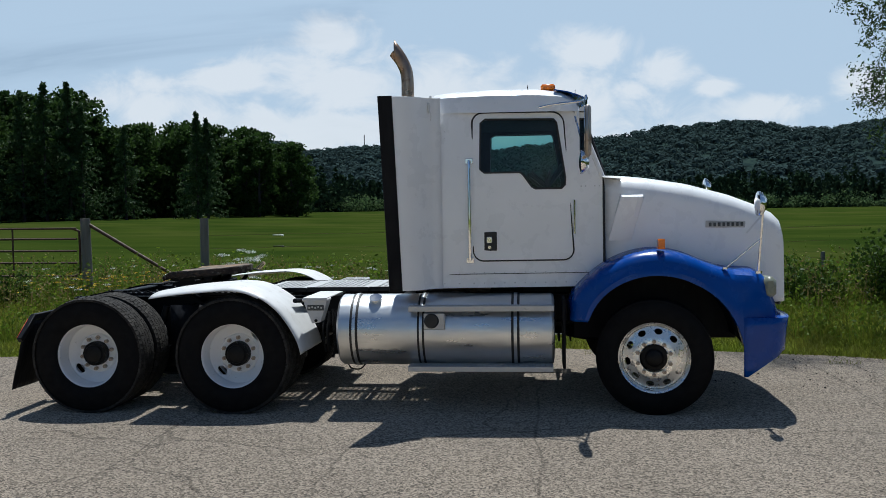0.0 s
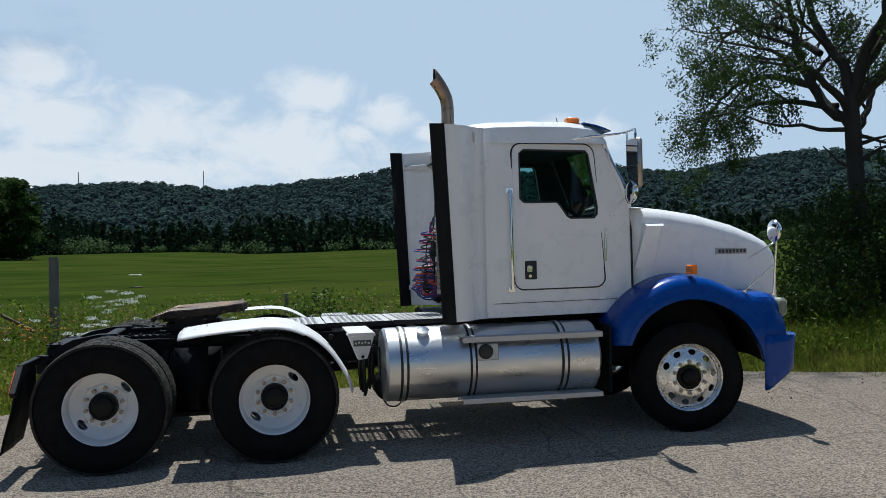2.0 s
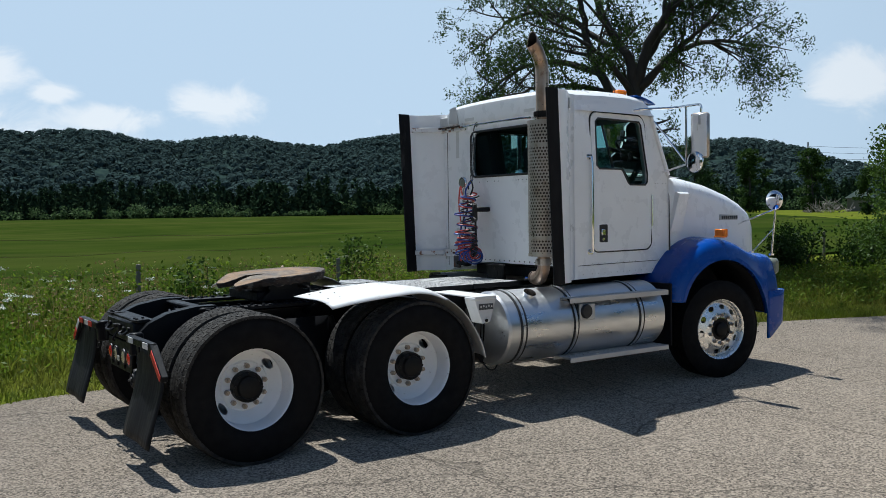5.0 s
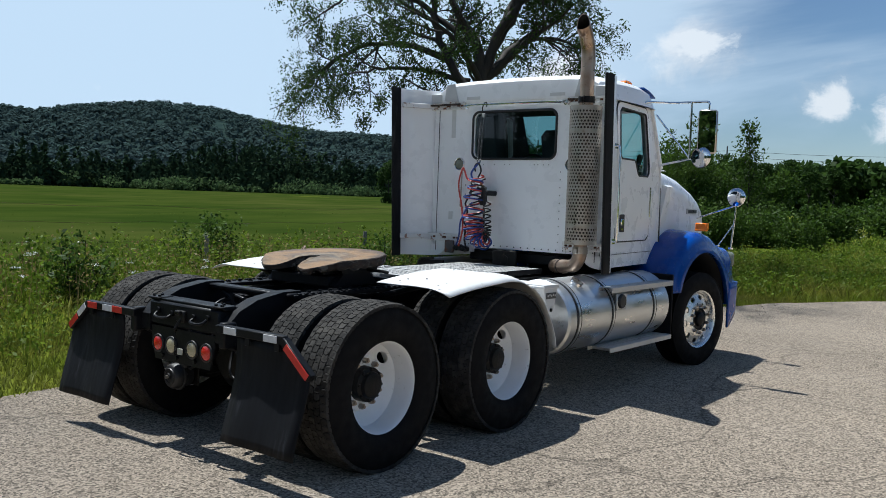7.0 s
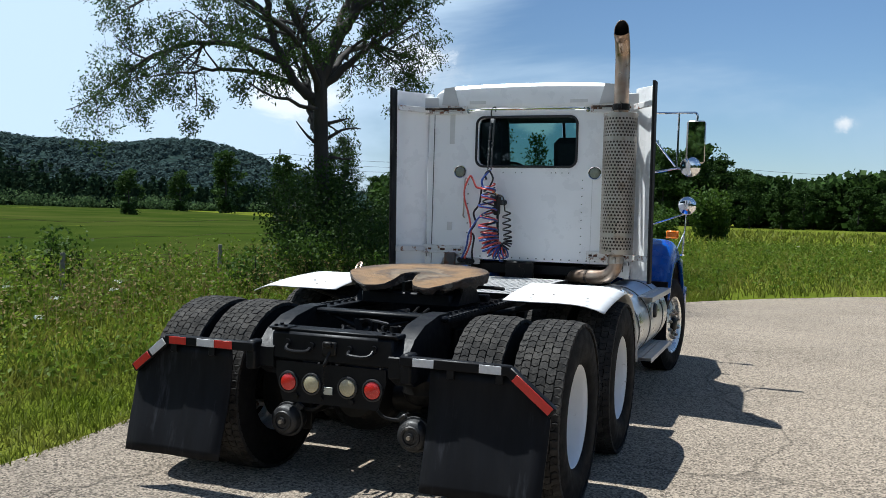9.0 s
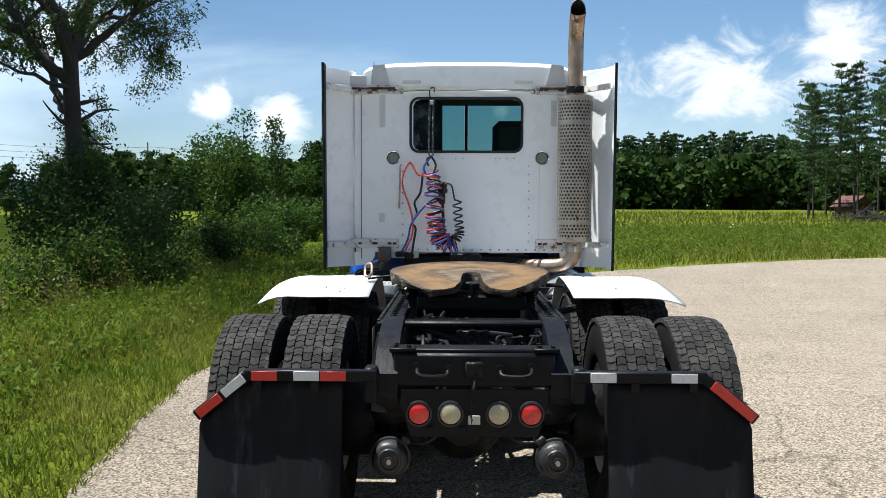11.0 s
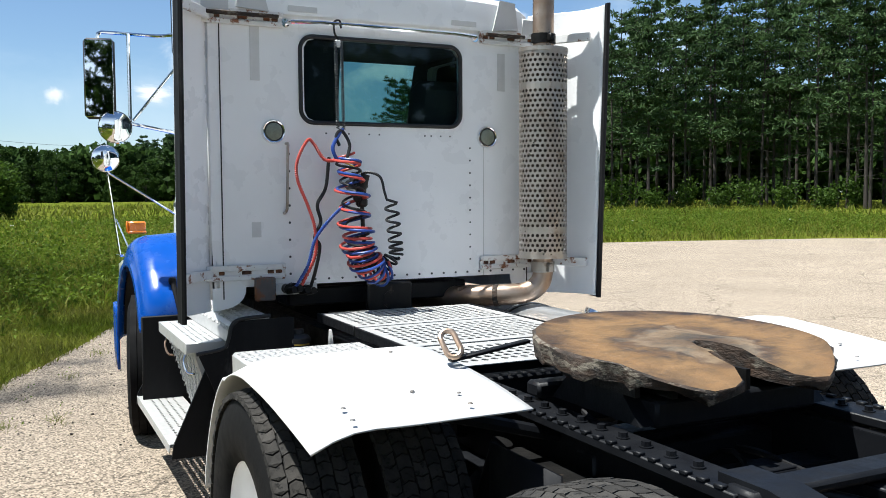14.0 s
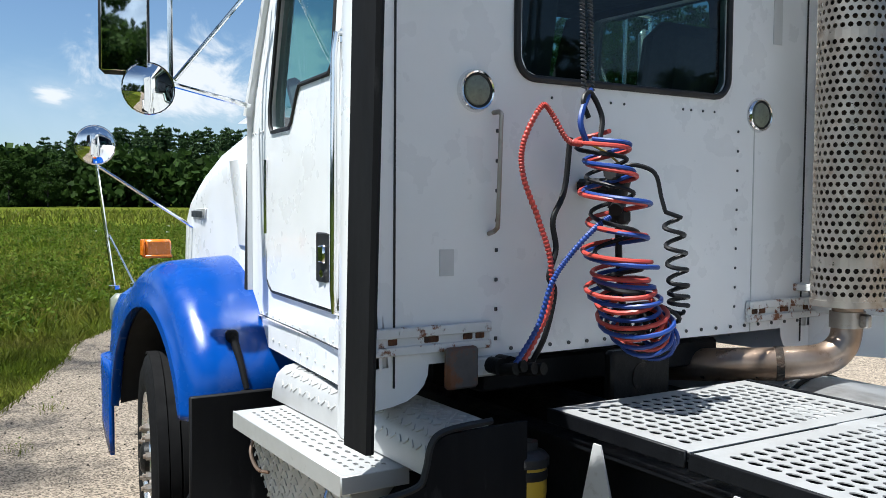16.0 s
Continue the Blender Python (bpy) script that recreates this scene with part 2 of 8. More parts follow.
RIM_WHITE = material("white_wheel_paint", (0.80, 0.81, 0.82), 0.42, tint=(0.70, 0.70, 0.69), scale=6.0, wear=(0.20, 0.18, 0.15), wear_scale=9.0, wear_cut=(0.63, 0.74))
ALLOY = material("polished_alloy", (0.80, 0.80, 0.79), 0.30, metal=0.9, tint=(0.62, 0.61, 0.58), scale=9.0, wear=(0.30, 0.28, 0.25), wear_scale=14.0, wear_cut=(0.64, 0.74))
TANK = material("brushed_aluminium", (0.66, 0.67, 0.68), 0.36, metal=0.9, tint=(0.50, 0.51, 0.52), scale=4.0, amount=0.8, wear=(0.36, 0.35, 0.33), wear_scale=5.0, wear_cut=(0.60, 0.78), stretch=(0.3, 1, 1.5))
TREAD_ALU = material("treadplate_aluminium", (0.48, 0.48, 0.472), 0.42, metal=0.35, tint=(0.432, 0.424, 0.408), scale=10.0, wear=(0.24, 0.224, 0.2), wear_scale=16.0, wear_cut=(0.64, 0.74))
CHROME = material("chrome", (0.82, 0.82, 0.82), 0.10, metal=1.0, rough_var=0.05)
MIRROR = material("mirror_glass", (0.88, 0.88, 0.88), 0.02, metal=1.0, rough_var=0.0)
STAINLESS = material("perforated_stainless", (0.44, 0.41, 0.37), 0.38, metal=0.85, tint=(0.33, 0.28, 0.23), scale=7.0, amount=0.8, wear=(0.20, 0.13, 0.08), wear_scale=8.0, wear_cut=(0.55, 0.72))
HOT_PIPE = material("heat_stained_pipe", (0.42, 0.33, 0.26), 0.34, metal=0.8, tint=(0.22, 0.13, 0.075), scale=5.0, amount=0.9, wear=(0.13, 0.065, 0.03), wear_scale=6.0, wear_cut=(0.58, 0.72))
RUST_PLATE = material("rusty_greased_steel", (0.132, 0.06072, 0.01848), 0.58, metal=0.1, tint=(0.2112, 0.1254, 0.0528), scale=6.0, amount=0.95, bump=0.7, bump_scale=28, wear=(0.0198, 0.01452, 0.0099), wear_scale=9.0, wear_cut=(0.50, 0.57), stretch=(1.4, 0.7, 1))


def ring_wear(m, cx, cy):
    """Rings rubbed into a turntable's steel round (cx, cy): rust, bare brown and dark grease."""
    nd, lk = m.node_tree.nodes, m.node_tree.links
    b = nd["Principled BSDF"]
    old = b.inputs["Base Color"].links[0].from_socket
    tc = nd.new("ShaderNodeTexCoord")
    mp = nd.new("ShaderNodeMapping")
    mp.inputs["Location"].default_value = (-cx, -cy, -1.22)
    lk.new(tc.outputs["Object"], mp.inputs[0])
    ln = nd.new("ShaderNodeVectorMath")
    ln.operation = "LENGTH"
    lk.new(mp.outputs[0], ln.inputs[0])
    nz = nd.new("ShaderNodeTexNoise")
    for k, v in (("Scale", 5.0), ("Detail", 8.0), ("Roughness", 0.62), ("Distortion", 0.8)):
        nz.inputs[k].default_value = v
    lk.new(tc.outputs["Object"], nz.inputs["Vector"])
    ad = nd.new("ShaderNodeMath")
    ad.operation = "MULTIPLY_ADD"
    lk.new(nz.outputs["Fac"], ad.inputs[0])
    ad.inputs[1].default_value = 0.42
    lk.new(ln.outputs["Value"], ad.inputs[2])
    rp = nd.new("ShaderNodeValToRGB")
    for k, (pos, col) in enumerate(((0.22, (0.020, 0.016, 0.012, 1)), (0.33, (0.10, 0.075, 0.048, 1)), (0.39, (0.17, 0.13, 0.085, 1)), (0.43, (0.055, 0.036, 0.022, 1)), (0.48, (0.145, 0.085, 0.034, 1)), (0.56, (0.19, 0.108, 0.042, 1)), (0.64, (0.12, 0.070, 0.030, 1)), (0.70, (0.018, 0.013, 0.010, 1)))):
        e = rp.color_ramp.elements[k] if k < 2 else rp.color_ramp.elements.new(pos)
        e.position, e.color = pos, col
    lk.new(ad.outputs[0], rp.inputs[0])
    mx = nd.new("ShaderNodeMix")
    mx.data_type = "RGBA"
    mx.inputs["Factor"].default_value = 0.74
    lk.new(old, mx.inputs["A"])
    lk.new(rp.outputs[0], mx.inputs["B"])
    lk.new(mx.outputs["Result"], b.inputs["Base Color"])


ring_wear(RUST_PLATE, -3.60, 0.0)
SEAL = material("black_rubber_seal", (0.012, 0.012, 0.013), 0.55)
CABIN = material("dark_cabin_trim", (0.022, 0.023, 0.026), 0.8, tint=(0.03, 0.03, 0.034), scale=8.0)
SEAT = material("grey_seat_cloth", (0.055, 0.055, 0.06), 0.9, tint=(0.07, 0.07, 0.075), scale=30.0, bump=0.1)
GLASS = glass_material("tinted_glass", (0.42, 0.64, 0.62))
GLASS_REAR = glass_material("tinted_rear_glass", (0.34, 0.46, 0.48))
RED_LENS = material("red_lens", (0.55, 0.02, 0.015), 0.22, tint=(0.40, 0.012, 0.01), scale=40, coat=0.4)
CREAM_LENS = material("yellowed_clear_lens", (0.38, 0.34, 0.22), 0.25, tint=(0.42, 0.36, 0.22), scale=40, coat=0.4)
CLEAR_LENS = material("clear_lens", (0.20, 0.22, 0.17), 0.35, tint=(0.11, 0.12, 0.09), scale=60, coat=0.05)
AMBER = material("amber_lens", (0.80, 0.20, 0.01), 0.22, tint=(0.60, 0.13, 0.01), scale=30, coat=0.4)
TAPE_RED = material("red_reflective_tape", (0.55, 0.03, 0.02), 0.4, tint=(0.40, 0.025, 0.02), scale=50)
TAPE_WHITE = material("white_reflective_tape", (0.62, 0.63, 0.64), 0.4, tint=(0.48, 0.48, 0.48), scale=50)
CHAMBER = material("dirty_chamber_paint", (0.011, 0.0115, 0.013), 0.5, tint=(0.024, 0.024, 0.026), scale=14.0, bump=0.3, bump_scale=40, wear=(0.16, 0.15, 0.14), wear_scale=22.0, wear_cut=(0.60, 0.70))
RUST_SPOT = material("orange_brown_rust", (0.035, 0.016, 0.008), 0.85, tint=(0.20, 0.075, 0.028), scale=26.0, amount=0.9, bump=0.6, bump_scale=60)
HOSE_RED = material("red_hose", (0.46, 0.055, 0.04), 0.45, rough_var=0.05, tint=(0.30, 0.035, 0.028))
HOSE_BLUE = material("blue_hose", (0.012, 0.048, 0.25), 0.45, rough_var=0.05, tint=(0.010, 0.032, 0.16))
HOSE_BLACK = material("black_hose", (0.010, 0.010, 0.011), 0.5, spec=0.3)
YELLOW = material("yellow_plastic", (0.50, 0.34, 0.03), 0.5, tint=(0.35, 0.22, 0.03), wear=(0.05, 0.04, 0.03), wear_cut=(0.55, 0.65))
BADGE = material("dark_badge", (0.06, 0.065, 0.07), 0.35, metal=0.4)
PALE_PATCH = material("faded_sticker", (0.60, 0.60, 0.59), 0.6, tint=(0.52, 0.52, 0.51), scale=20)
TAG = material("pale_tag", (0.45, 0.45, 0.38), 0.5)

# ---- mesh building ----


class B:
    """A list of vertices and faces that grows shape by shape."""

    def __init__(self):
        self.v, self.f = [], []

    def add(self, vs, fs):
        o = len(self.v)
        self.v.extend([tuple(p) for p in vs])
        self.f.extend([tuple(i + o for i in q) for q in fs])
        return self

    def box(self, c, s, ch=0.0, m=None):
        hx, hy, hz = (a / 2 for a in s)
        ch = min(ch, hx * 0.9, hy * 0.9, hz * 0.9)
        sg = [(x, y, z) for x in (-1, 1) for y in (-1, 1) for z in (-1, 1)]
        if ch <= 0:
            vs = [Vector((x * hx, y * hy, z * hz)) for x, y, z in sg]
            fs = [(0, 1, 3, 2), (4, 6, 7, 5), (0, 4, 5, 1), (2, 3, 7, 6), (0, 2, 6, 4), (1, 5, 7, 3)]
        else:
            vs = []
            for x, y, z in sg:
                vs += [Vector((x * hx, y * (hy - ch), z * (hz - ch))), Vector((x * (hx - ch), y * hy, z * (hz - ch))), Vector((x * (hx - ch), y * (hy - ch), z * hz))]
            k = lambda x, y, z, a: 3 * (4 * (x > 0) + 2 * (y > 0) + (z > 0)) + a
            fs = []
            for d in (-1, 1):
                fs.append((k(d, -1, -1, 0), k(d, 1, -1, 0), k(d, 1, 1, 0), k(d, -1, 1, 0)))
                fs.append((k(-1, d, -1, 1), k(1, d, -1, 1), k(1, d, 1, 1), k(-1, d, 1, 1)))
                fs.append((k(-1, -1, d, 2), k(1, -1, d, 2), k(1, 1, d, 2), k(-1, 1, d, 2)))
                for e in (-1, 1):
                    fs.append((k(d, e, -1, 0), k(d, e, 1, 0), k(d, e, 1, 1), k(d, e, -1, 1)))
                    fs.append((k(d, -1, e, 0), k(d, 1, e, 0), k(d, 1, e, 2), k(d, -1, e, 2)))
                    fs.append((k(-1, d, e, 1), k(1, d, e, 1), k(1, d, e, 2), k(-1, d, e, 2)))
            for x, y, z in sg:
                fs.append((k(x, y, z, 0), k(x, y, z, 1), k(x, y, z, 2)))
        m = m or Matrix.Identity(4)
        vs = [m @ p for p in vs]
        return self.add([p + Vector(c) for p in vs], fs)

    def cyl(self, p0, p1, r0, r1=None, n=16, cap=True):
        r1 = r0 if r1 is None else r1
        p0, p1 = Vector(p0), Vector(p1)
        q = (p1 - p0).to_track_quat("Z", "Y")
        ring = [q @ Vector((math.cos(2 * math.pi * i / n), math.sin(2 * math.pi * i / n), 0)) for i in range(n)]
        vs = [p0 + r0 * d for d in ring] + [p1 + r1 * d for d in ring]
        fs = [(i, (i + 1) % n, n + (i + 1) % n, n + i) for i in range(n)]
        if cap:
            fs += [tuple(range(n - 1, -1, -1)), tuple(range(n, 2 * n))]
        return self.add(vs, fs)

    def tube(self, pts, r, n=8, closed=False, cap=True):
        pts = [Vector(p) for p in pts]
        rs = r if isinstance(r, (list, tuple)) else [r] * len(pts)
        N = len(pts)
        vs, fs = [], []
        tang = [((pts[(i + 1) % N] if closed else pts[min(i + 1, N - 1)]) - (pts[i - 1] if closed else pts[max(i - 1, 0)])).normalized() for i in range(N)]
        nrm = tang[0].orthogonal().normalized()
        for i, p in enumerate(pts):
            nrm = (nrm - tang[i] * nrm.dot(tang[i])).normalized()
            bi = tang[i].cross(nrm)
            vs += [p + rs[i] * (math.cos(2 * math.pi * k / n) * nrm + math.sin(2 * math.pi * k / n) * bi) for k in range(n)]
        for i in range(N if closed else N - 1):
            j = (i + 1) % N
            fs += [(i * n + k, i * n + (k + 1) % n, j * n + (k + 1) % n, j * n + k) for k in range(n)]
        if cap and not closed:
            fs += [tuple(range(n - 1, -1, -1)), tuple((N - 1) * n + k for k in range(n))]
        return self.add(vs, fs)

    def lathe(self, prof, origin=(0, 0, 0), axis="y", n=48, a0=0.0, a1=2 * math.pi):
        """prof: (radius, way along the axis)."""
        full = abs(a1 - a0 - 2 * math.pi) < 1e-6
        m = n if full else n + 1
        vs, fs = [], []
        ox, oy, oz = origin
        for i in range(m):
            a = a0 + (a1 - a0) * i / n
            c, s = math.cos(a), math.sin(a)
            for r, w in prof:
                p = {"y": (r * c, w, r * s), "x": (w, r * c, r * s), "z": (r * c, r * s, w)}[axis]
                vs.append((p[0] + ox, p[1] + oy, p[2] + oz))
        k = len(prof)
        for i in range(n):
            j = (i + 1) % m
            fs += [(i * k + q, i * k + q + 1, j * k + q + 1, j * k + q) for q in range(k - 1)]
        return self.add(vs, fs)

    def prism(self, poly, axis, a, b):
        """poly: 2D outline; axis: the one along which it runs from a to b."""
        def put(u, v, w):
            return {"x": (w, u, v), "y": (u, w, v), "z": (u, v, w)}[axis]
        n = len(poly)
        vs = [put(u, v, a) for u, v in poly] + [put(u, v, b) for u, v in poly]
        fs = [tuple(range(n - 1, -1, -1)), tuple(range(n, 2 * n))] + [(i, (i + 1) % n, n + (i + 1) % n, n + i) for i in range(n)]
        return self.add(vs, fs)

    def grid(self, rows, close_u=False):
        n = len(rows[0])
        vs = [p for r in rows for p in r]
        fs = []
        for i in range(len(rows) - 1):
            for j in range(n if close_u else n - 1):
                k = (j + 1) % n
                fs.append((i * n + j, i * n + k, (i + 1) * n + k, (i + 1) * n + j))
        return self.add(vs, fs)

    def ring(self, outer, inner):
        n = len(outer)
        return self.add(list(outer) + list(inner), [(i, (i + 1) % n, n + (i + 1) % n, n + i) for i in range(n)])

    def holes(self, place, nu, nv, hu, hv, rows=None, stagger=False, shift=0.0):
        """A sheet of nu by nv cells, each with an oval hole of hu by hv of its cell; place(u, v) maps 0..1 to space. rows: cells without one."""
        for j in range(nv):
            for i in range(nu):
                o = shift * (j % 2)
                u0, u1, v0, v1 = (i + o) / nu, (i + 1 + o) / nu, j / nv, (j + 1) / nv
                if rows and not rows(i, j):
                    self.add([place(u0, v0), place(u1, v0), place(u1, v1), place(u0, v1)], [(0, 1, 2, 3)])
                    continue
                um, vm, du, dv = (u0 + u1) / 2, (v0 + v1) / 2, (u1 - u0) / 2, (v1 - v0) / 2
                if stagger:
                    um += (0.22 if j % 2 else -0.22) * 2 * du * (1 - hu)
                edge = [(1, 0), (1, 1), (0, 1), (-1, 1), (-1, 0), (-1, -1), (0, -1), (1, -1)]
                o = [place((u0 + u1) / 2 + du * x, vm + dv * y) for x, y in edge]
                h = [place(um + du * hu * math.cos(math.pi / 4 * q), vm + dv * hv * math.sin(math.pi / 4 * q)) for q in range(8)]
                self.add(o + h, [(q, (q + 1) % 8, 8 + (q + 1) % 8, 8 + q) for q in range(8)])
        return self


def part(name, b, mat, parent=None, label="", smooth=38, solid=0.0, offset=-1.0, at=None, merge=True):
    """Links the shapes of b as one mesh object, under its thing where one is given."""
    me = bpy.data.meshes.new(name)
    me.from_pydata([tuple(p) for p in b.v], [], b.f)
    bm = bmesh.new()
    bm.from_mesh(me)
    if merge:
        bmesh.ops.remove_doubles(bm, verts=bm.verts, dist=1e-5)
    bmesh.ops.recalc_face_normals(bm, faces=bm.faces)
    bm.to_mesh(me)
    bm.free()
    if smooth:
        me.polygons.foreach_set("use_smooth", [True] * len(me.polygons))
        me.set_sharp_from_angle(angle=radians(smooth))
    me.materials.append(mat)
    ob = new(name, me)
    if at is not None:
        ob.matrix_basis = at
    if parent is not None:
        ob.parent = parent
        if at is None and parent.get("truck_frame"):
            ob["truck_frame"] = True
            set_out(me)
    if solid:
        md = ob.modifiers.new("thickness", "SOLIDIFY")
        md.thickness, md.offset = solid, offset
    if label:
        tagged(ob, label)
    return ob


def share(ob, parent, at):
    """One more piece on the mesh of ob."""
    o = new(ob.name.split(".")[0], ob.data)
    o.matrix_basis = at
    o.parent = parent
    return o


def thing(name, label, category, at, group="", kind=""):
    e = new(name)
    e.matrix_basis = at
    e.empty_display_size = 0.2
    return tagged(e, label, category, group, kind)


def curve(pts, n=8):
    """A smooth line (Catmull-Rom) through the points."""
    pts = [Vector(p) for p in pts]
    P = [2 * pts[0] - pts[1]] + pts + [2 * pts[-1] - pts[-2]]
    out = []
    for i in range(1, len(P) - 2):
        for k in range(n):
            t = k / n
            out.append(0.5 * ((2 * P[i]) + (P[i + 1] - P[i - 1]) * t + (2 * P[i - 1] - 5 * P[i] + 4 * P[i + 1] - P[i + 2]) * t * t + (3 * P[i] - P[i - 1] - 3 * P[i + 1] + P[i + 2]) * t ** 3))
    return out + [pts[-1]]


def rounded(x0, z0, x1, z1, r, n=5):
    """A rounded rectangle's outline, counter-clockwise from the lower right."""
    out = []
    for cx, cz, a in ((x1 - r, z0 + r, -90), (x1 - r, z1 - r, 0), (x0 + r, z1 - r, 90), (x0 + r, z0 + r, 180)):
        out += [(cx + r * math.cos(radians(a + 90 * k / n)), cz + r * math.sin(radians(a + 90 * k / n))) for k in range(n + 1)]
    return out


def resample(poly, n, cx, cz):
    """n points of a closed 2D outline at even angles round (cx, cz), plus the outline's own corners kept near."""
    out = []
    m = len(poly)
    for k in range(n):
        a = 2 * math.pi * k / n
        dx, dz = math.cos(a), math.sin(a)
        best = None
        for i in range(m):
            (x0, z0), (x1, z1) = poly[i], poly[(i + 1) % m]
            ex, ez = x1 - x0, z1 - z0
            det = dx * (-ez) + dz * ex
            if abs(det) < 1e-12:
                continue
            px, pz = x0 - cx, z0 - cz
            t = (px * (-ez) + pz * ex) / det
            s = (dx * pz - dz * px) / det
            if t > 0 and -1e-9 <= s <= 1 + 1e-9 and (best is None or t > best):
                best = t
        out.append((cx + dx * best, cz + dz * best))
    return out

# ---- ground: one sheet to the skyline, the road laid on it ----
EDGE = curve([(-300, 30, 0), (-60, 12.0, 0), (-20, 10.7, 0), (-7.5, 10.62, 0), (-5, 10.98, 0), (-3.8, 11.15, 0), (-2, 11.35, 0), (-0.3, 11.42, 0), (1, 11.28, 0), (3, 10.95, 0), (4.4, 10.45, 0), (6.4, 9.7, 0), (8.2, 9.05, 0), (10.1, 8.0, 0), (12.3, 6.2, 0), (15.0, 3.2, 0), (17.6, -0.7, 0), (19.3, -4.2, 0), (19.7, -7, 0), (18.7, -12.5, 0), (17.0, -18, 0), (11, -26, 0), (2, -31, 0), (-12, -34, 0), (-60, -34, 0), (-300, -40, 0)], 10)
EDGE2 = [(p.x + 0.10 * noise.noise((p.x * 0.9, p.y * 0.9, 0.0)) , p.y + 0.12 * noise.noise((p.x * 0.8, p.y * 0.8, 4.0))) for p in EDGE]
EPX = np.array([p[0] for p in EDGE2])
EPY = np.array([p[1] for p in EDGE2])


def road_distance(x, y):
    """How far a point lies off the road: negative on it."""
    ax, ay, bx, by = EPX[:-1], EPY[:-1], EPX[1:], EPY[1:]
    dx, dy = bx - ax, by - ay
    t = np.clip(((x - ax) * dx + (y - ay) * dy) / (dx * dx + dy * dy + 1e-9), 0, 1)
    d2 = (x - ax - t * dx) ** 2 + (y - ay - t * dy) ** 2
    i = int(np.argmin(d2))
    cross = dx[i] * (y - ay[i]) - dy[i] * (x - ax[i])
    return math.sqrt(d2[i]) * (1 if cross > 0 else -1)


def land(x, y):
    """Height of the ground."""
    d = road_distance(x, y)
    if d <= 0:
        return 0.012 * noise.noise((x * 0.12, y * 0.12, 0)) - min(0.04, -d * 0.02) if d > -400 else 0.0
    rise = min(1.3, (0.0012 + 0.0095 * max(0.0, min(1.0, (-x - 10) / 25))) * (y - 12)) if y > 12 else 0.0
    side = 0.0075 * min(d, 120) * max(0.0, min(1.0, (x - 5) / 15)) * (1 if y < 40 else 0.4)
    bank = 0.20 * (1 - math.exp(-d / 3.0))
    bumps = 0.07 * noise.noise((x * 0.25, y * 0.25, 1.0)) + 0.10 * noise.noise((x * 0.06, y * 0.06, 2.0))
    return bank + rise + side + bumps * min(1, d / 2)


GRASS_SOIL = material("grassy_soil", (0.066, 0.0891, 0.00924), 0.9, spec=0.0, tint=(0.1122, 0.1254, 0.01848), scale=0.35, amount=1.0, bump=0.6, bump_scale=14.0, wear=(0.066, 0.0627, 0.0198), wear_scale=0.16, wear_cut=(0.52, 0.72))
ASPHALT = material("weathered_asphalt", (0.2805, 0.2323, 0.1795), 0.9, spec=0.15, tint=(0.2211, 0.1835, 0.1419), scale=0.5, amount=0.8, bump=0.7, bump_scale=120.0)


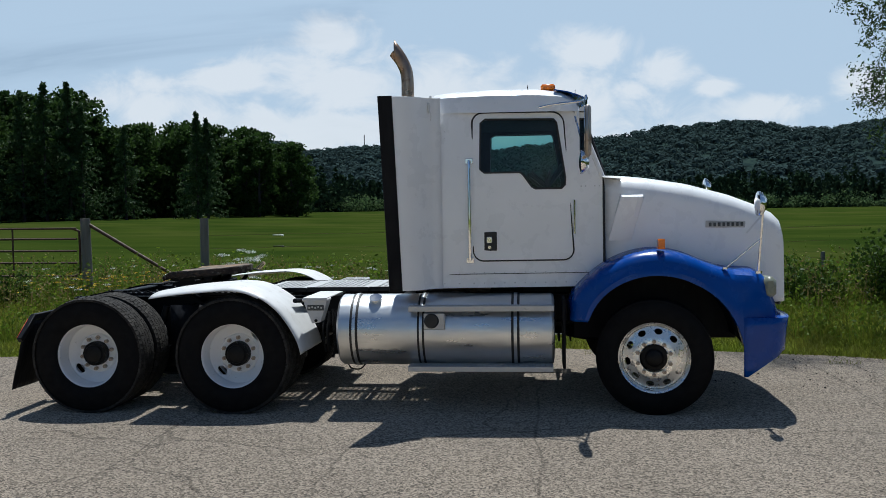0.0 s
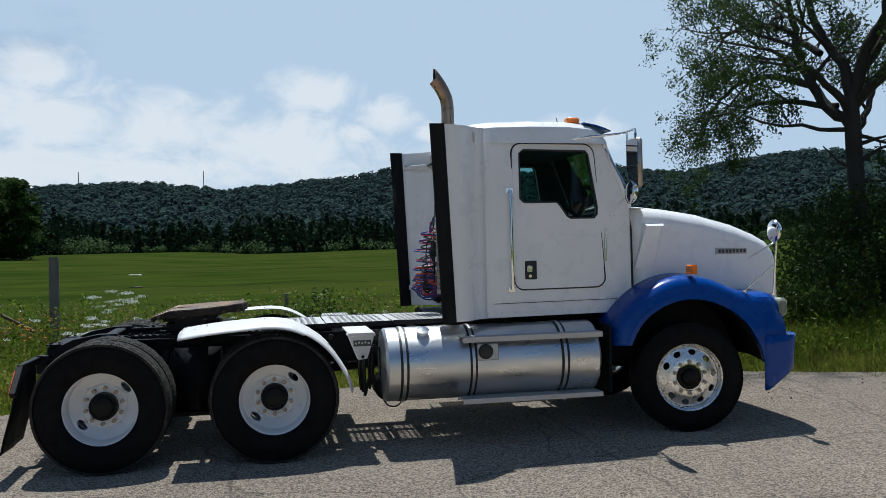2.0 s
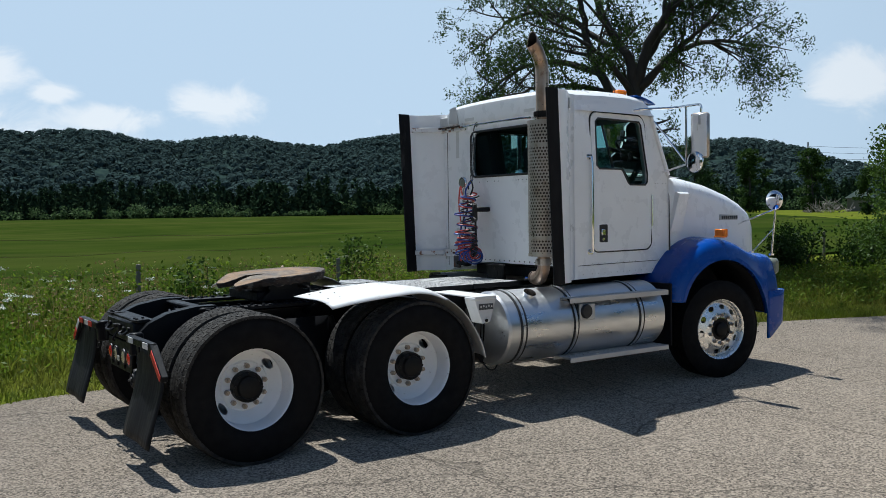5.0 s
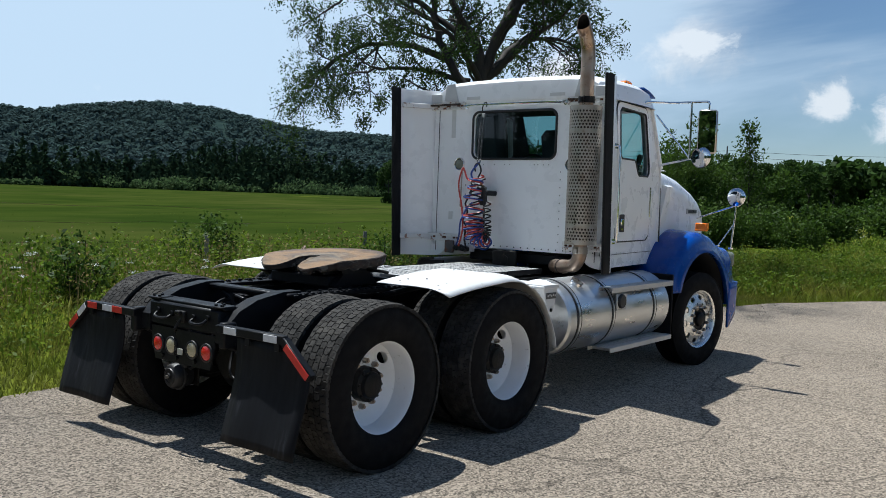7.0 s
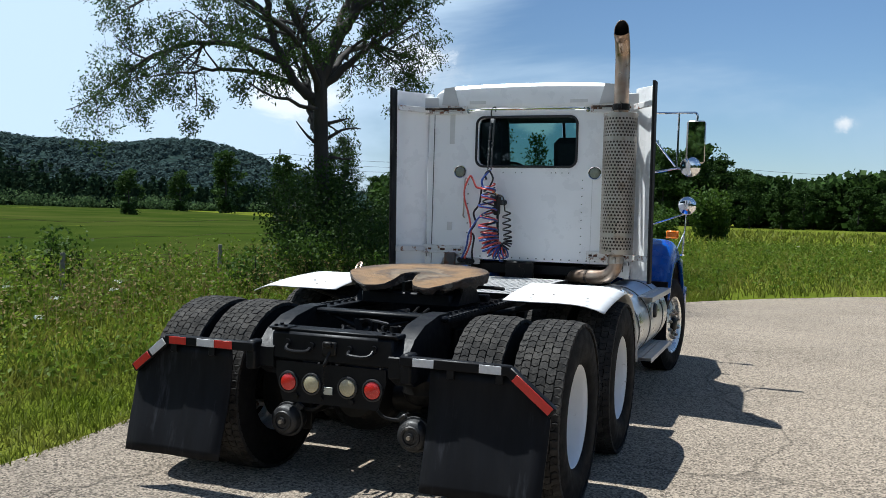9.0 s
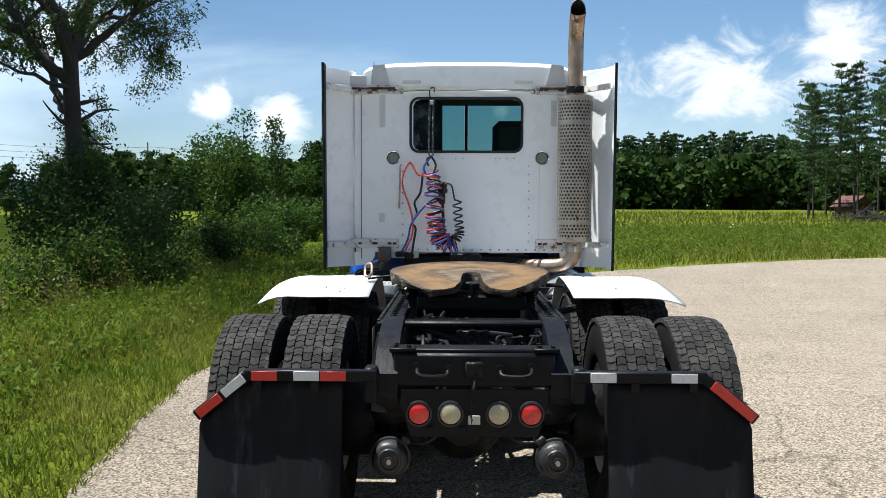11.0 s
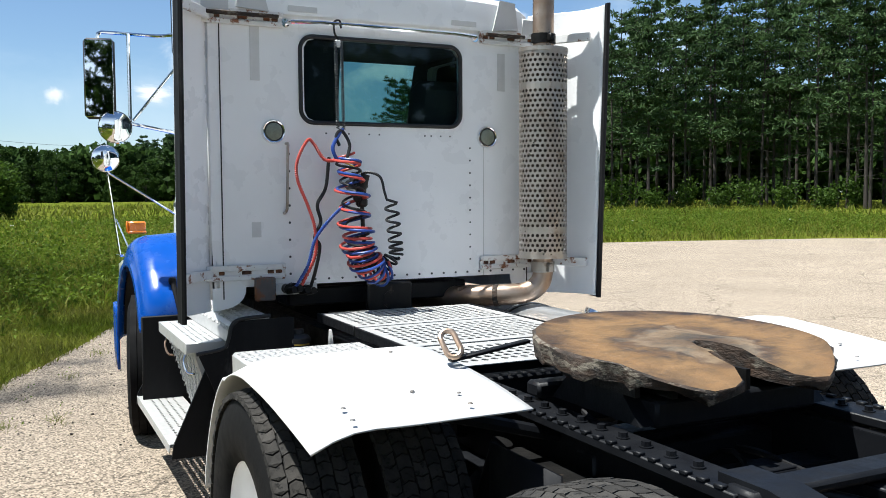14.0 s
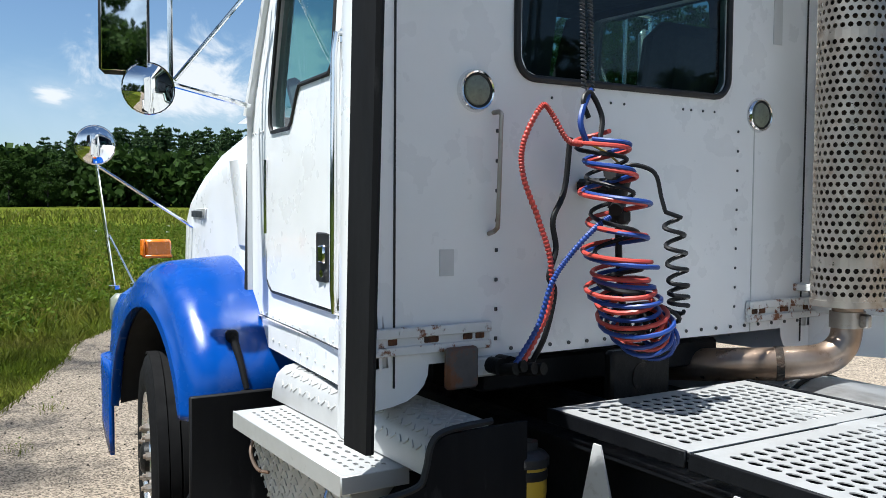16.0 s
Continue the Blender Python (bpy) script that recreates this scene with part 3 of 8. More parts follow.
def asphalt_detail(m):
    """Pale and dark chips of stone, faint patches and fine cracks."""
    nt = m.node_tree
    nd, lk = nt.nodes, nt.links
    b = nd["Principled BSDF"]
    b.inputs["Diffuse Roughness"].default_value = 1.0
    old = b.inputs["Base Color"].links[0].from_socket
    tc = nd.new("ShaderNodeTexCoord")
    vor = nd.new("ShaderNodeTexVoronoi")
    vor.inputs["Scale"].default_value = 85.0
    lk.new(tc.outputs["Object"], vor.inputs["Vector"])
    sep = nd.new("ShaderNodeSeparateColor")
    lk.new(vor.outputs["Color"], sep.inputs[0])
    hv = nd.new("ShaderNodeHueSaturation")
    mr = nd.new("ShaderNodeMapRange")
    for k, v in (("To Min", 0.28), ("To Max", 1.78)):
        mr.inputs[k].default_value = v
    lk.new(sep.outputs[0], mr.inputs["Value"])
    lk.new(mr.outputs[0], hv.inputs["Value"])
    lk.new(old, hv.inputs["Color"])
    # cracks: cell borders, bent by noise, shown only here and there
    no = nd.new("ShaderNodeTexNoise")
    no.inputs["Scale"].default_value, no.inputs["Detail"].default_value = 0.9, 9.0
    lk.new(tc.outputs["Object"], no.inputs["Vector"])
    mixv = nd.new("ShaderNodeMix")
    mixv.data_type = "VECTOR"
    mixv.inputs["Factor"].default_value = 0.45
    lk.new(tc.outputs["Object"], mixv.inputs["A"])
    lk.new(no.outputs["Color"], mixv.inputs["B"])
    cr = nd.new("ShaderNodeTexVoronoi")
    cr.feature = "DISTANCE_TO_EDGE"
    cr.inputs["Scale"].default_value = 0.42
    lk.new(mixv.outputs["Result"], cr.inputs["Vector"])
    ln = nd.new("ShaderNodeMapRange")
    for k, v in (("From Min", 0.0012), ("From Max", 0.0042), ("To Min", 0.62), ("To Max", 1.0)):
        ln.inputs[k].default_value = v
    lk.new(cr.outputs["Distance"], ln.inputs["Value"])
    # cross joints every three metres or so
    sp = nd.new("ShaderNodeSeparateXYZ")
    lk.new(tc.outputs["Object"], sp.inputs[0])
    wob = nd.new("ShaderNodeMath")
    wob.operation = "MULTIPLY_ADD"
    lk.new(no.outputs["Fac"], wob.inputs[0])
    wob.inputs[1].default_value = 0.28
    lk.new(sp.outputs[0], wob.inputs[2])
    dv = nd.new("ShaderNodeMath")
    dv.operation = "PINGPONG"
    lk.new(wob.outputs[0], dv.inputs[0])
    dv.inputs[1].default_value = 1.5
    jn = nd.new("ShaderNodeMapRange")
    for k, v in (("From Min", 0.004), ("From Max", 0.016), ("To Min", 0.62), ("To Max", 1.0)):
        jn.inputs[k].default_value = v
    lk.new(dv.outputs[0], jn.inputs["Value"])
    both_l = nd.new("ShaderNodeMath")
    both_l.operation = "MULTIPLY"
    lk.new(ln.outputs[0], both_l.inputs[0])
    lk.new(jn.outputs[0], both_l.inputs[1])
    h2 = nd.new("ShaderNodeHueSaturation")
    lk.new(both_l.outputs[0], h2.inputs["Value"])
    lk.new(hv.outputs[0], h2.inputs["Color"])
    lk.new(h2.outputs[0], b.inputs["Base Color"])


asphalt_detail(ASPHALT)

# sheet of grid cells that grow with distance
def steps(a, b, near, far, centre):
    out, p = [centre], centre
    while p < b:
        p += near + (far - near) * min(1.0, (abs(p - centre) / 200.0)) ** 1.2
        out.append(min(p, b))
    p = centre
    while p > a:
        p -= near + (far - near) * min(1.0, (abs(p - centre) / 200.0)) ** 1.2
        out.insert(0, max(p, a))
    return out


gx, gy = steps(-2500, 2500, 1.0, 60, 2.0), steps(-2500, 2500, 1.0, 60, 10.0)
b = B()
b.grid([[(x, y, land(x, y) - 0.03) for x in gx] for y in gy])
tagged(part("ground", b, GRASS_SOIL, None, smooth=180, merge=False), "rough grassy ground", "ground", kind="structure")
n = len(EDGE2)
bmv = [(x, y, 0.0) for x, y in EDGE2]
road_me = B().add(bmv + [(-300, 30, 0)], [tuple(range(n))])
road_ob = part("road", road_me, ASPHALT, None, smooth=0, merge=False)
tagged(road_ob, "weathered pale grey asphalt with fine cracks", "road", kind="structure")

# ---- the truck: x forwards, y to its left, z up, from the middle of the road under it ----
CY = 8.892
truck = thing("tractor_truck", "white day-cab tractor truck with blue fenders parked on asphalt", "truck", pose(0, CY, 0, 0, 0, 0.42))
truck["truck_frame"] = True


def side_y(x):
    """Half the cab's width at x."""
    return 0.975 - 0.035 * max(0.0, min(1.0, (x + 1.06) / 0.25)) - (x + 1.06) * 0.095


SET_OUT = ((-6.0, 0.09), (-4.75, 0.09), (-4.3, 0.035), (-2.8, 0.045), (-1.46, 0.04), (-1.40, 0.035), (-1.13, 0.0), (-1.0, 0.0), (-0.80, 0.09), (0.30, 0.095), (0.735, 0.11), (1.9, 0.15))


def set_out(me):
    """Lays a truck part out along the frame: the spacing of cab, axles and tail."""
    co = np.empty(3 * len(me.vertices), np.float32)
    me.vertices.foreach_get("co", co)
    co[0::3] += np.interp(co[0::3], [a for a, d in SET_OUT], [d for a, d in SET_OUT])
    me.vertices.foreach_set("co", co)


def both(fn):
    for s in (-1, 1):
        fn(s)


# chassis
for s in (-1, 1):
    b = B()
    b.box((-1.35, s * 0.355, 0.835), (5.7, 0.012, 0.27)).box((-1.35, s * 0.395, 0.966), (5.7, 0.09, 0.012)).box((-1.35, s * 0.395, 0.704), (5.7, 0.09, 0.012))
    # tapered tail
    b.prism([(-4.2, 0.70), (-4.2, 1.035), (-4.36, 1.035), (-4.60, 0.998), (-4.76, 0.935), (-4.86, 0.845), (-4.86, 0.74), (-4.75, 0.68)], "y", s * 0.35, s * 0.455)
    part("frame_rail", b, BLACK_PAINT, truck, "black steel frame rail")
    # slider rail with its teeth
    t = B()
    t.box((-3.48, s * 0.43, 0.998), (1.62, 0.125, 0.028), 0.004)
    for i in range(27):
        t.box((-4.24 + i * 0.058, s * 0.484, 1.016), (0.030, 0.022, 0.012), 0.003)
    for i in range(16):
        t.cyl((-4.2 + i * 0.098, s * 0.425, 1.010), (-4.2 + i * 0.098, s * 0.425, 1.016), 0.019, n=12)
        t.cyl((-4.2 + i * 0.098, s * 0.425, 1.016), (-4.2 + i * 0.098, s * 0.425, 1.029), 0.013, n=6)
    part("slider_rail", t, BLACK_PAINT, truck, "toothed fifth wheel slide rail")
for x, w, z, hgt in ((-4.29, 0.96, 1.008, 0.03), (-2.72, 0.80, 0.86, 0.22), (-3.55, 0.74, 0.80, 0.2), (-1.5, 0.72, 0.84, 0.2), (-0.2, 0.72, 0.80, 0.2)):
    part("crossmember", B().box((x, 0, z), (0.10, w, hgt), 0.01), BLACK_PAINT, truck)
b = B().box((-4.80, 0, 0.86), (0.10, 0.74, 0.155), 0.012).box((-4.755, 0, 0.945), (0.14, 0.78, 0.02), 0.005)
for s in (-1, 1):
    b.box((-4.79, s * 0.33, 0.955), (0.12, 0.12, 0.012), 0.004)
    for dx, dy in ((-0.03, -0.03), (0.03, 0.03), (-0.03, 0.03)):
        b.cyl((-4.79 + dx, s * 0.33 + dy, 0.96), (-4.79 + dx, s * 0.33 + dy, 0.972), 0.011, n=8)
rear_beam = part("rear_crossmember", b, BLACK_PAINT, truck)
for s in (-1, 1):
    part("tow_handle", B().tube(curve([(-4.85, s * 0.12, 0.865), (-4.885, s * 0.125, 0.845), (-4.895, s * 0.17, 0.84), (-4.895, s * 0.22, 0.84), (-4.885, s * 0.255, 0.85), (-4.85, s * 0.26, 0.875)], 5), 0.010, 8)
         .cyl((-4.845, s * 0.115, 0.87), (-4.865, s * 0.115, 0.87), 0.02, n=10).cyl((-4.845, s * 0.262, 0.88), (-4.865, s * 0.262, 0.88), 0.02, n=10), BLACK_PAINT, rear_beam)
b = B().box((-4.86, 0.0, 0.865), (0.03, 0.085, 0.075), 0.008).box((-4.885, 0.0, 0.89), (0.03, 0.05, 0.03), 0.006).tube(curve([(-4.87, -0.01, 0.85), (-4.90, 0.0, 0.80), (-4.905, 0.005, 0.785), (-4.89, 0.01, 0.775)], 5), 0.009, 8)
for i in range(9):
    b.tube([(-4.895 + 0.006 * math.cos(q), 0.012 + 0.006 * math.sin(q) * (i % 2), 0.77 - i * 0.017 + 0.011 * math.sin(q)) for q in np.linspace(0, 5.2, 6)], 0.0022, 5)
part("pintle_hook", b, GREASE, rear_beam, "pintle latch with a hanging chain")
# tail lamp plate
b = B().prism([(-0.335, 0.775), (0.335, 0.775), (0.335, 0.70), (0.29, 0.555), (-0.29, 0.555), (-0.335, 0.70)], "x", -4.852, -4.84)
plate = part("lamp_plate", b, BLACK_PAINT, truck)
for y, m, lab in ((0.252, RED_LENS, "red tail lamp"), (0.108, CREAM_LENS, "yellowed reversing lamp"), (-0.112, CREAM_LENS, "yellowed reversing lamp"), (-0.26, RED_LENS, "red tail lamp")):
    l = part("tail_lamp", B().lathe([(0.0, -0.019), (0.03, -0.017), (0.046, -0.010), (0.049, 0.0)], (-4.853, y, 0.662), "x", 28), m, plate, lab)
    part("rubber_ring", B().lathe([(0.048, -0.004), (0.052, -0.012), (0.060, -0.010), (0.062, 0.0)], (-4.853, y, 0.662), "x", 28), SEAL, plate)
part("pale_tag", B().box((-4.868, 0.0, 0.637), (0.006, 0.055, 0.042), 0.01), TAG, plate, "small pale tag on the lamp plate")
for y in (-0.14, 0.05, 0.2):
    part("plate_bolt", B().cyl((-4.852, y, 0.59), (-4.868, y, 0.59), 0.016, n=6), GREASE, plate)


# mud flaps on their bars
def flap_side(s):
    bar = B()
    bar.box((-4.90, s * 0.74, 0.845), (0.05, 0.60, 0.052), 0.006)
    ang = math.atan2(0.19, 0.235)
    bar.box((-4.90, s * 1.142, 0.752), (0.05, 0.30, 0.052), 0.006, Matrix.Rotation(-s * ang, 4, "X"))
    bar.box((-4.86, s * 0.47, 0.80), (0.10, 0.06, 0.16), 0.01)
    hold = part("flap_bar", bar, BLACK_PAINT, truck, "black steel mud flap bar")
    tapes = [(0.945, TAPE_RED), (0.755, TAPE_WHITE), (0.635, TAPE_RED)] if s > 0 else [(0.935, TAPE_WHITE), (0.575, TAPE_WHITE)]
    for y, m in tapes:
        part("reflector", B().box((-4.9275, s * y, 0.845), (0.005, 0.115, 0.042), 0.001), m, hold)
    if s > 0:
        part("reflector", B().box((-4.9275, 1.085, 0.798), (0.005, 0.12, 0.042), 0.001, Matrix.Rotation(-ang, 4, "X")), TAPE_WHITE, hold)
        part("reflector", B().box((-4.9275, 1.195, 0.708), (0.005, 0.13, 0.042), 0.001, Matrix.Rotation(-ang, 4, "X")), TAPE_RED, hold)
    else:
        part("reflector", B().box((-4.9275, -1.155, 0.741), (0.005, 0.24, 0.044), 0.001, Matrix.Rotation(ang, 4, "X")), TAPE_RED, hold)
    rows = []
    for k in range(13):
        f = k / 12
        z = 0.815 - 0.61 * f
        x = -4.895 - 0.10 * f ** 1.4 + 0.012 * math.sin(5 * f)
        yo = min(1.255, 1.05 + (0.835 - z) * 1.05) if z > 0.62 else 1.245 - 0.03 * (0.62 - z)
        rows.append([(x + 0.006 * math.sin(9 * q + 3 * f), s * (0.60 + (yo - 0.60) * q), z) for q in np.linspace(0, 1, 9)])
    part("mud_flap", B().grid(rows), FLAP, hold, "scuffed black rubber mud flap", solid=0.008)
    for y in (0.98, 0.72):
        part("flap_bracket", B().box((-4.912, s * y, 0.80), (0.012, 0.04, 0.05), 0.003), BLACK_PAINT, hold)


both(flap_side)


# wheels: the outer side looks to -y
def tyre_profile(R, w, r_in):
    h = w / 2
    return [(r_in, -h * 0.80), (r_in + 0.02, -h * 0.92), (r_in + 0.07, -h * 1.0), (r_in + 0.13, -h * 1.02), (R - 0.055, -h * 0.96), (R - 0.025, -h * 0.90), (R - 0.008, -h * 0.80)]


def lug_tyre():
    b = B()
    R, w, r_in = 0.513, 0.285, 0.285
    pr = tyre_profile(R, w, r_in)
    prof = pr + [(R, -w * 0.36), (R, w * 0.36)] + [(r, -a) for r, a in reversed(pr)]
    b.lathe(prof, n=72)
    # tread blocks
    n = 74
    lanes = [(-0.1165, 0.041), (-0.0705, 0.043), (-0.0235, 0.043), (0.0235, 0.043), (0.0705, 0.043), (0.1165, 0.041)]
    t = B()
    for i in range(n):
        for q, (c, wd) in enumerate(lanes):
            a = 2 * math.pi * (i + 0.5 * (q % 2)) / n
            ln = 0.0385 + 0.0010 * ((i * 7 + q * 3) % 3)
            bow = 0.008 * (1 if q % 2 else -1)
            nip = 0.0022 * (1 if i % 2 else -1)
            vs = []
            for r in (R - 0.004, R + 0.013):
                k = 0.5 if r < R else 0.485
                for du, dw, sh in ((-1, -1, 0), (1, -1, 0), (1, 0, bow), (1, 1, 0), (-1, 1, 0), (-1, 0, bow)):
                    w = c + dw * wd * k + (nip if dw == 1 else -nip if dw == -1 else 0) * (du > 0)
                    aa = a + (du * ln * k + sh) / R
                    rr = r - (0.012 if abs(w) > 0.115 else 0.004 if abs(w) > 0.09 else 0.0)
                    vs.append((rr * math.cos(aa), w, rr * math.sin(aa)))
            t.add(vs, [(0, 1, 2, 3, 4, 5), (11, 10, 9, 8, 7, 6)] + [(m, 6 + m, 6 + (m + 1) % 6, (m + 1) % 6) for m in range(6)])
        # shoulder lugs
        for sd in (-1, 1):
            a = 2 * math.pi * (i + 0.25) / n
            vs = []
            for y, r in ((0.130, R - 0.002), (0.130, R - 0.020), (0.1385, R - 0.020), (0.136, R - 0.003)):
                for du in (-0.5, 0.5):
                    aa = a + du * 0.032 / R
                    vs.append((r * math.cos(aa), sd * y, r * math.sin(aa)))
            t.add(vs, [(0, 1, 3, 2), (2, 3, 5, 4), (4, 5, 7, 6), (6, 7, 1, 0), (0, 2, 4, 6), (1, 3, 5, 7)])
    return b, t


def rib_tyre():
    R, w, r_in = 0.492, 0.285, 0.285
    pr = tyre_profile(R, w, r_in)
    tread = []
    for c in (-0.10, -0.052, 0.0, 0.052, 0.10):
        tread += [(R - 0.012, c - 0.026), (R, c - 0.022), (R, c + 0.020), (R - 0.012, c + 0.024)]
    return B().lathe(pr + tread + [(r, -a) for r, a in reversed(pr)], n=72)


def disc_with_holes(b, r0, r1, y0, y1, n, hu, hv):
    def place(u, v):
        a, r = 2 * math.pi * u, r0 + (r1 - r0) * v
        return (r * math.cos(a), y0 + (y1 - y0) * v, r * math.sin(a))
    # each hole sits in a cell of its own, the rest of a wide ring is a plain arc
    span = min(1 / n, 0.12)
    for i in range(n):
        a0, a1 = (i + 0.25) / n - span / 2, (i + 0.25) / n + span / 2
        if span < 1 / n:
            b.grid([[place(a1 + (1 / n - span) * k / 32, v) for v in (0.0, 0.25, 0.5, 0.75, 1.0)] for k in range(33)])
        cell = lambda u, v: place(a0 + (a1 - a0) * u, v)
        m = 6
        edge = [(k / m, 0.0) for k in range(m)] + [(1.0, k / m) for k in range(m)] + [(1 - k / m, 1.0) for k in range(m)] + [(0.0, 1 - k / m) for k in range(m)]
        o = [cell(u, v) for u, v in edge]
        h = []
        for u, v in edge:
            a = math.atan2(v - 0.5, u - 0.5)
            h.append(cell(0.5 + hu * math.cos(a), 0.5 + hv * math.sin(a)))
        hb = [(x, y + 0.012, z) for x, y, z in h]
        b.ring(o, h)
        b.ring(h, hb)


def drive_wheel():
    rim = B().lathe([(0.285, 0.125), (0.264, 0.115), (0.264, 0.06), (0.268, -0.02), (0.274, -0.075), (0.279, -0.105), (0.292, -0.118), (0.302, -0.124), (0.304, -0.118), (0.295, -0.108), (0.285, -0.095)], n=64)
    disc_with_holes(rim, 0.180, 0.264, 0.094, 0.035, 2, 0.30, 0.32)
    rim.lathe([(0.180, 0.094), (0.172, 0.088), (0.168, 0.074), (0.10, 0.072)], n=48)
    return rim


NUT = B().cyl((0, 0.006, 0), (0, -0.024, 0), 0.0185, n=6).cyl((0, -0.022, 0), (0, -0.036, 0), 0.010, n=8)


def hub_dark():
    b = B().lathe([(0.0, -0.030), (0.060, -0.030), (0.078, -0.022), (0.086, 0.0), (0.109, 0.010), (0.113, 0.11), (0.0, 0.11)], n=32)
    for i in range(8):
        a = 2 * math.pi * i / 8
        b.cyl((0.098 * math.cos(a), 0.02, 0.098 * math.sin(a)), (0.098 * math.cos(a), -0.004, 0.098 * math.sin(a)), 0.010, n=6)
    return b


def alloy_wheel():
    rim = B().lathe([(0.285, 0.11), (0.262, 0.10), (0.262, -0.06), (0.272, -0.085), (0.278, -0.112), (0.290, -0.128), (0.302, -0.134), (0.304, -0.126), (0.290, -0.112)], n=64)
    disc_with_holes(rim, 0.185, 0.268, -0.118, -0.088, 10, 0.24, 0.31)
    rim.lathe([(0.185, -0.118), (0.172, -0.124), (0.125, -0.124), (0.120, -0.13)], n=48)
    return rim


def wheel(name, rim, tyre_b, hub_b, hub_mat, rim_mat, nuts_r, nuts_y, label):
    w = part(name, rim, rim_mat, truck, label, at=pose(0, 0, -5))
    if isinstance(tyre_b, tuple):
        part("tyre", tyre_b[0], RUBBER, w, "worn black truck tyre")
        tagged(part("tread", tyre_b[1], TREAD, w, "dusty grey lug tread", smooth=0, merge=False), kind="stuff")
    else:
        part("tyre", tyre_b, RUBBER, w, "worn black truck tyre")
    if hub_b:
        part("hub", hub_b, hub_mat, w)
    nut = None
    for i in range(10):
        a = 2 * math.pi * (i + 0.5) / 10
        m = Matrix.Translation((nuts_r * math.cos(a), nuts_y, nuts_r * math.sin(a)))
        if nut is None:
            nut = part("lug_nut", NUT, STAINLESS, w, at=m)
        else:
            share(nut, w, m)
    return w


def wheel_copy(src, m):
    made = {}
    for o in (src, *src.children):
        c = o.copy()
        scene.collection.objects.link(c)
        made[o] = c
        if o is not src:
            c.parent = made[src]
    made[src].matrix_basis = m
    return made[src]


front = wheel("front_wheel", alloy_wheel(), rib_tyre(), B().lathe([(0.0, -0.165), (0.05, -0.162), (0.070, -0.148), (0.078, -0.12), (0.110, -0.116)], n=32), GREASE, ALLOY, 0.143, -0.124, "polished aluminium front wheel with ten round holes")
front.matrix_basis = pose(0.85, -1.03, 0.492, 0, 0, -9)
wheel_copy(front, pose(0.85, 1.03, 0.492, 0, 0, 171))
drive = wheel("drive_wheel", drive_wheel(), lug_tyre(), hub_dark(), GREASE, RIM_WHITE, 0.143, 0.066, "white painted dished drive wheel")
spots = [(x, s, k) for x in (-2.841, -4.183) for s in (-1, 1) for k in (0, 1)]
drive.matrix_basis = pose(-2.841, -1.120, 0.514)
for q, (x, s, k) in enumerate(spots):
    if (x, s, k) == (-2.841, -1, 0):
        continue
    y = s * (1.120 if k == 0 else 0.775)
    turn = (180 if s > 0 else 0) + (180 if k else 0)
    wheel_copy(drive, pose(x, y, 0.514, 0, 0, turn) @ pose(0, 0, 0, 0, 37 * (q + 1), 0))

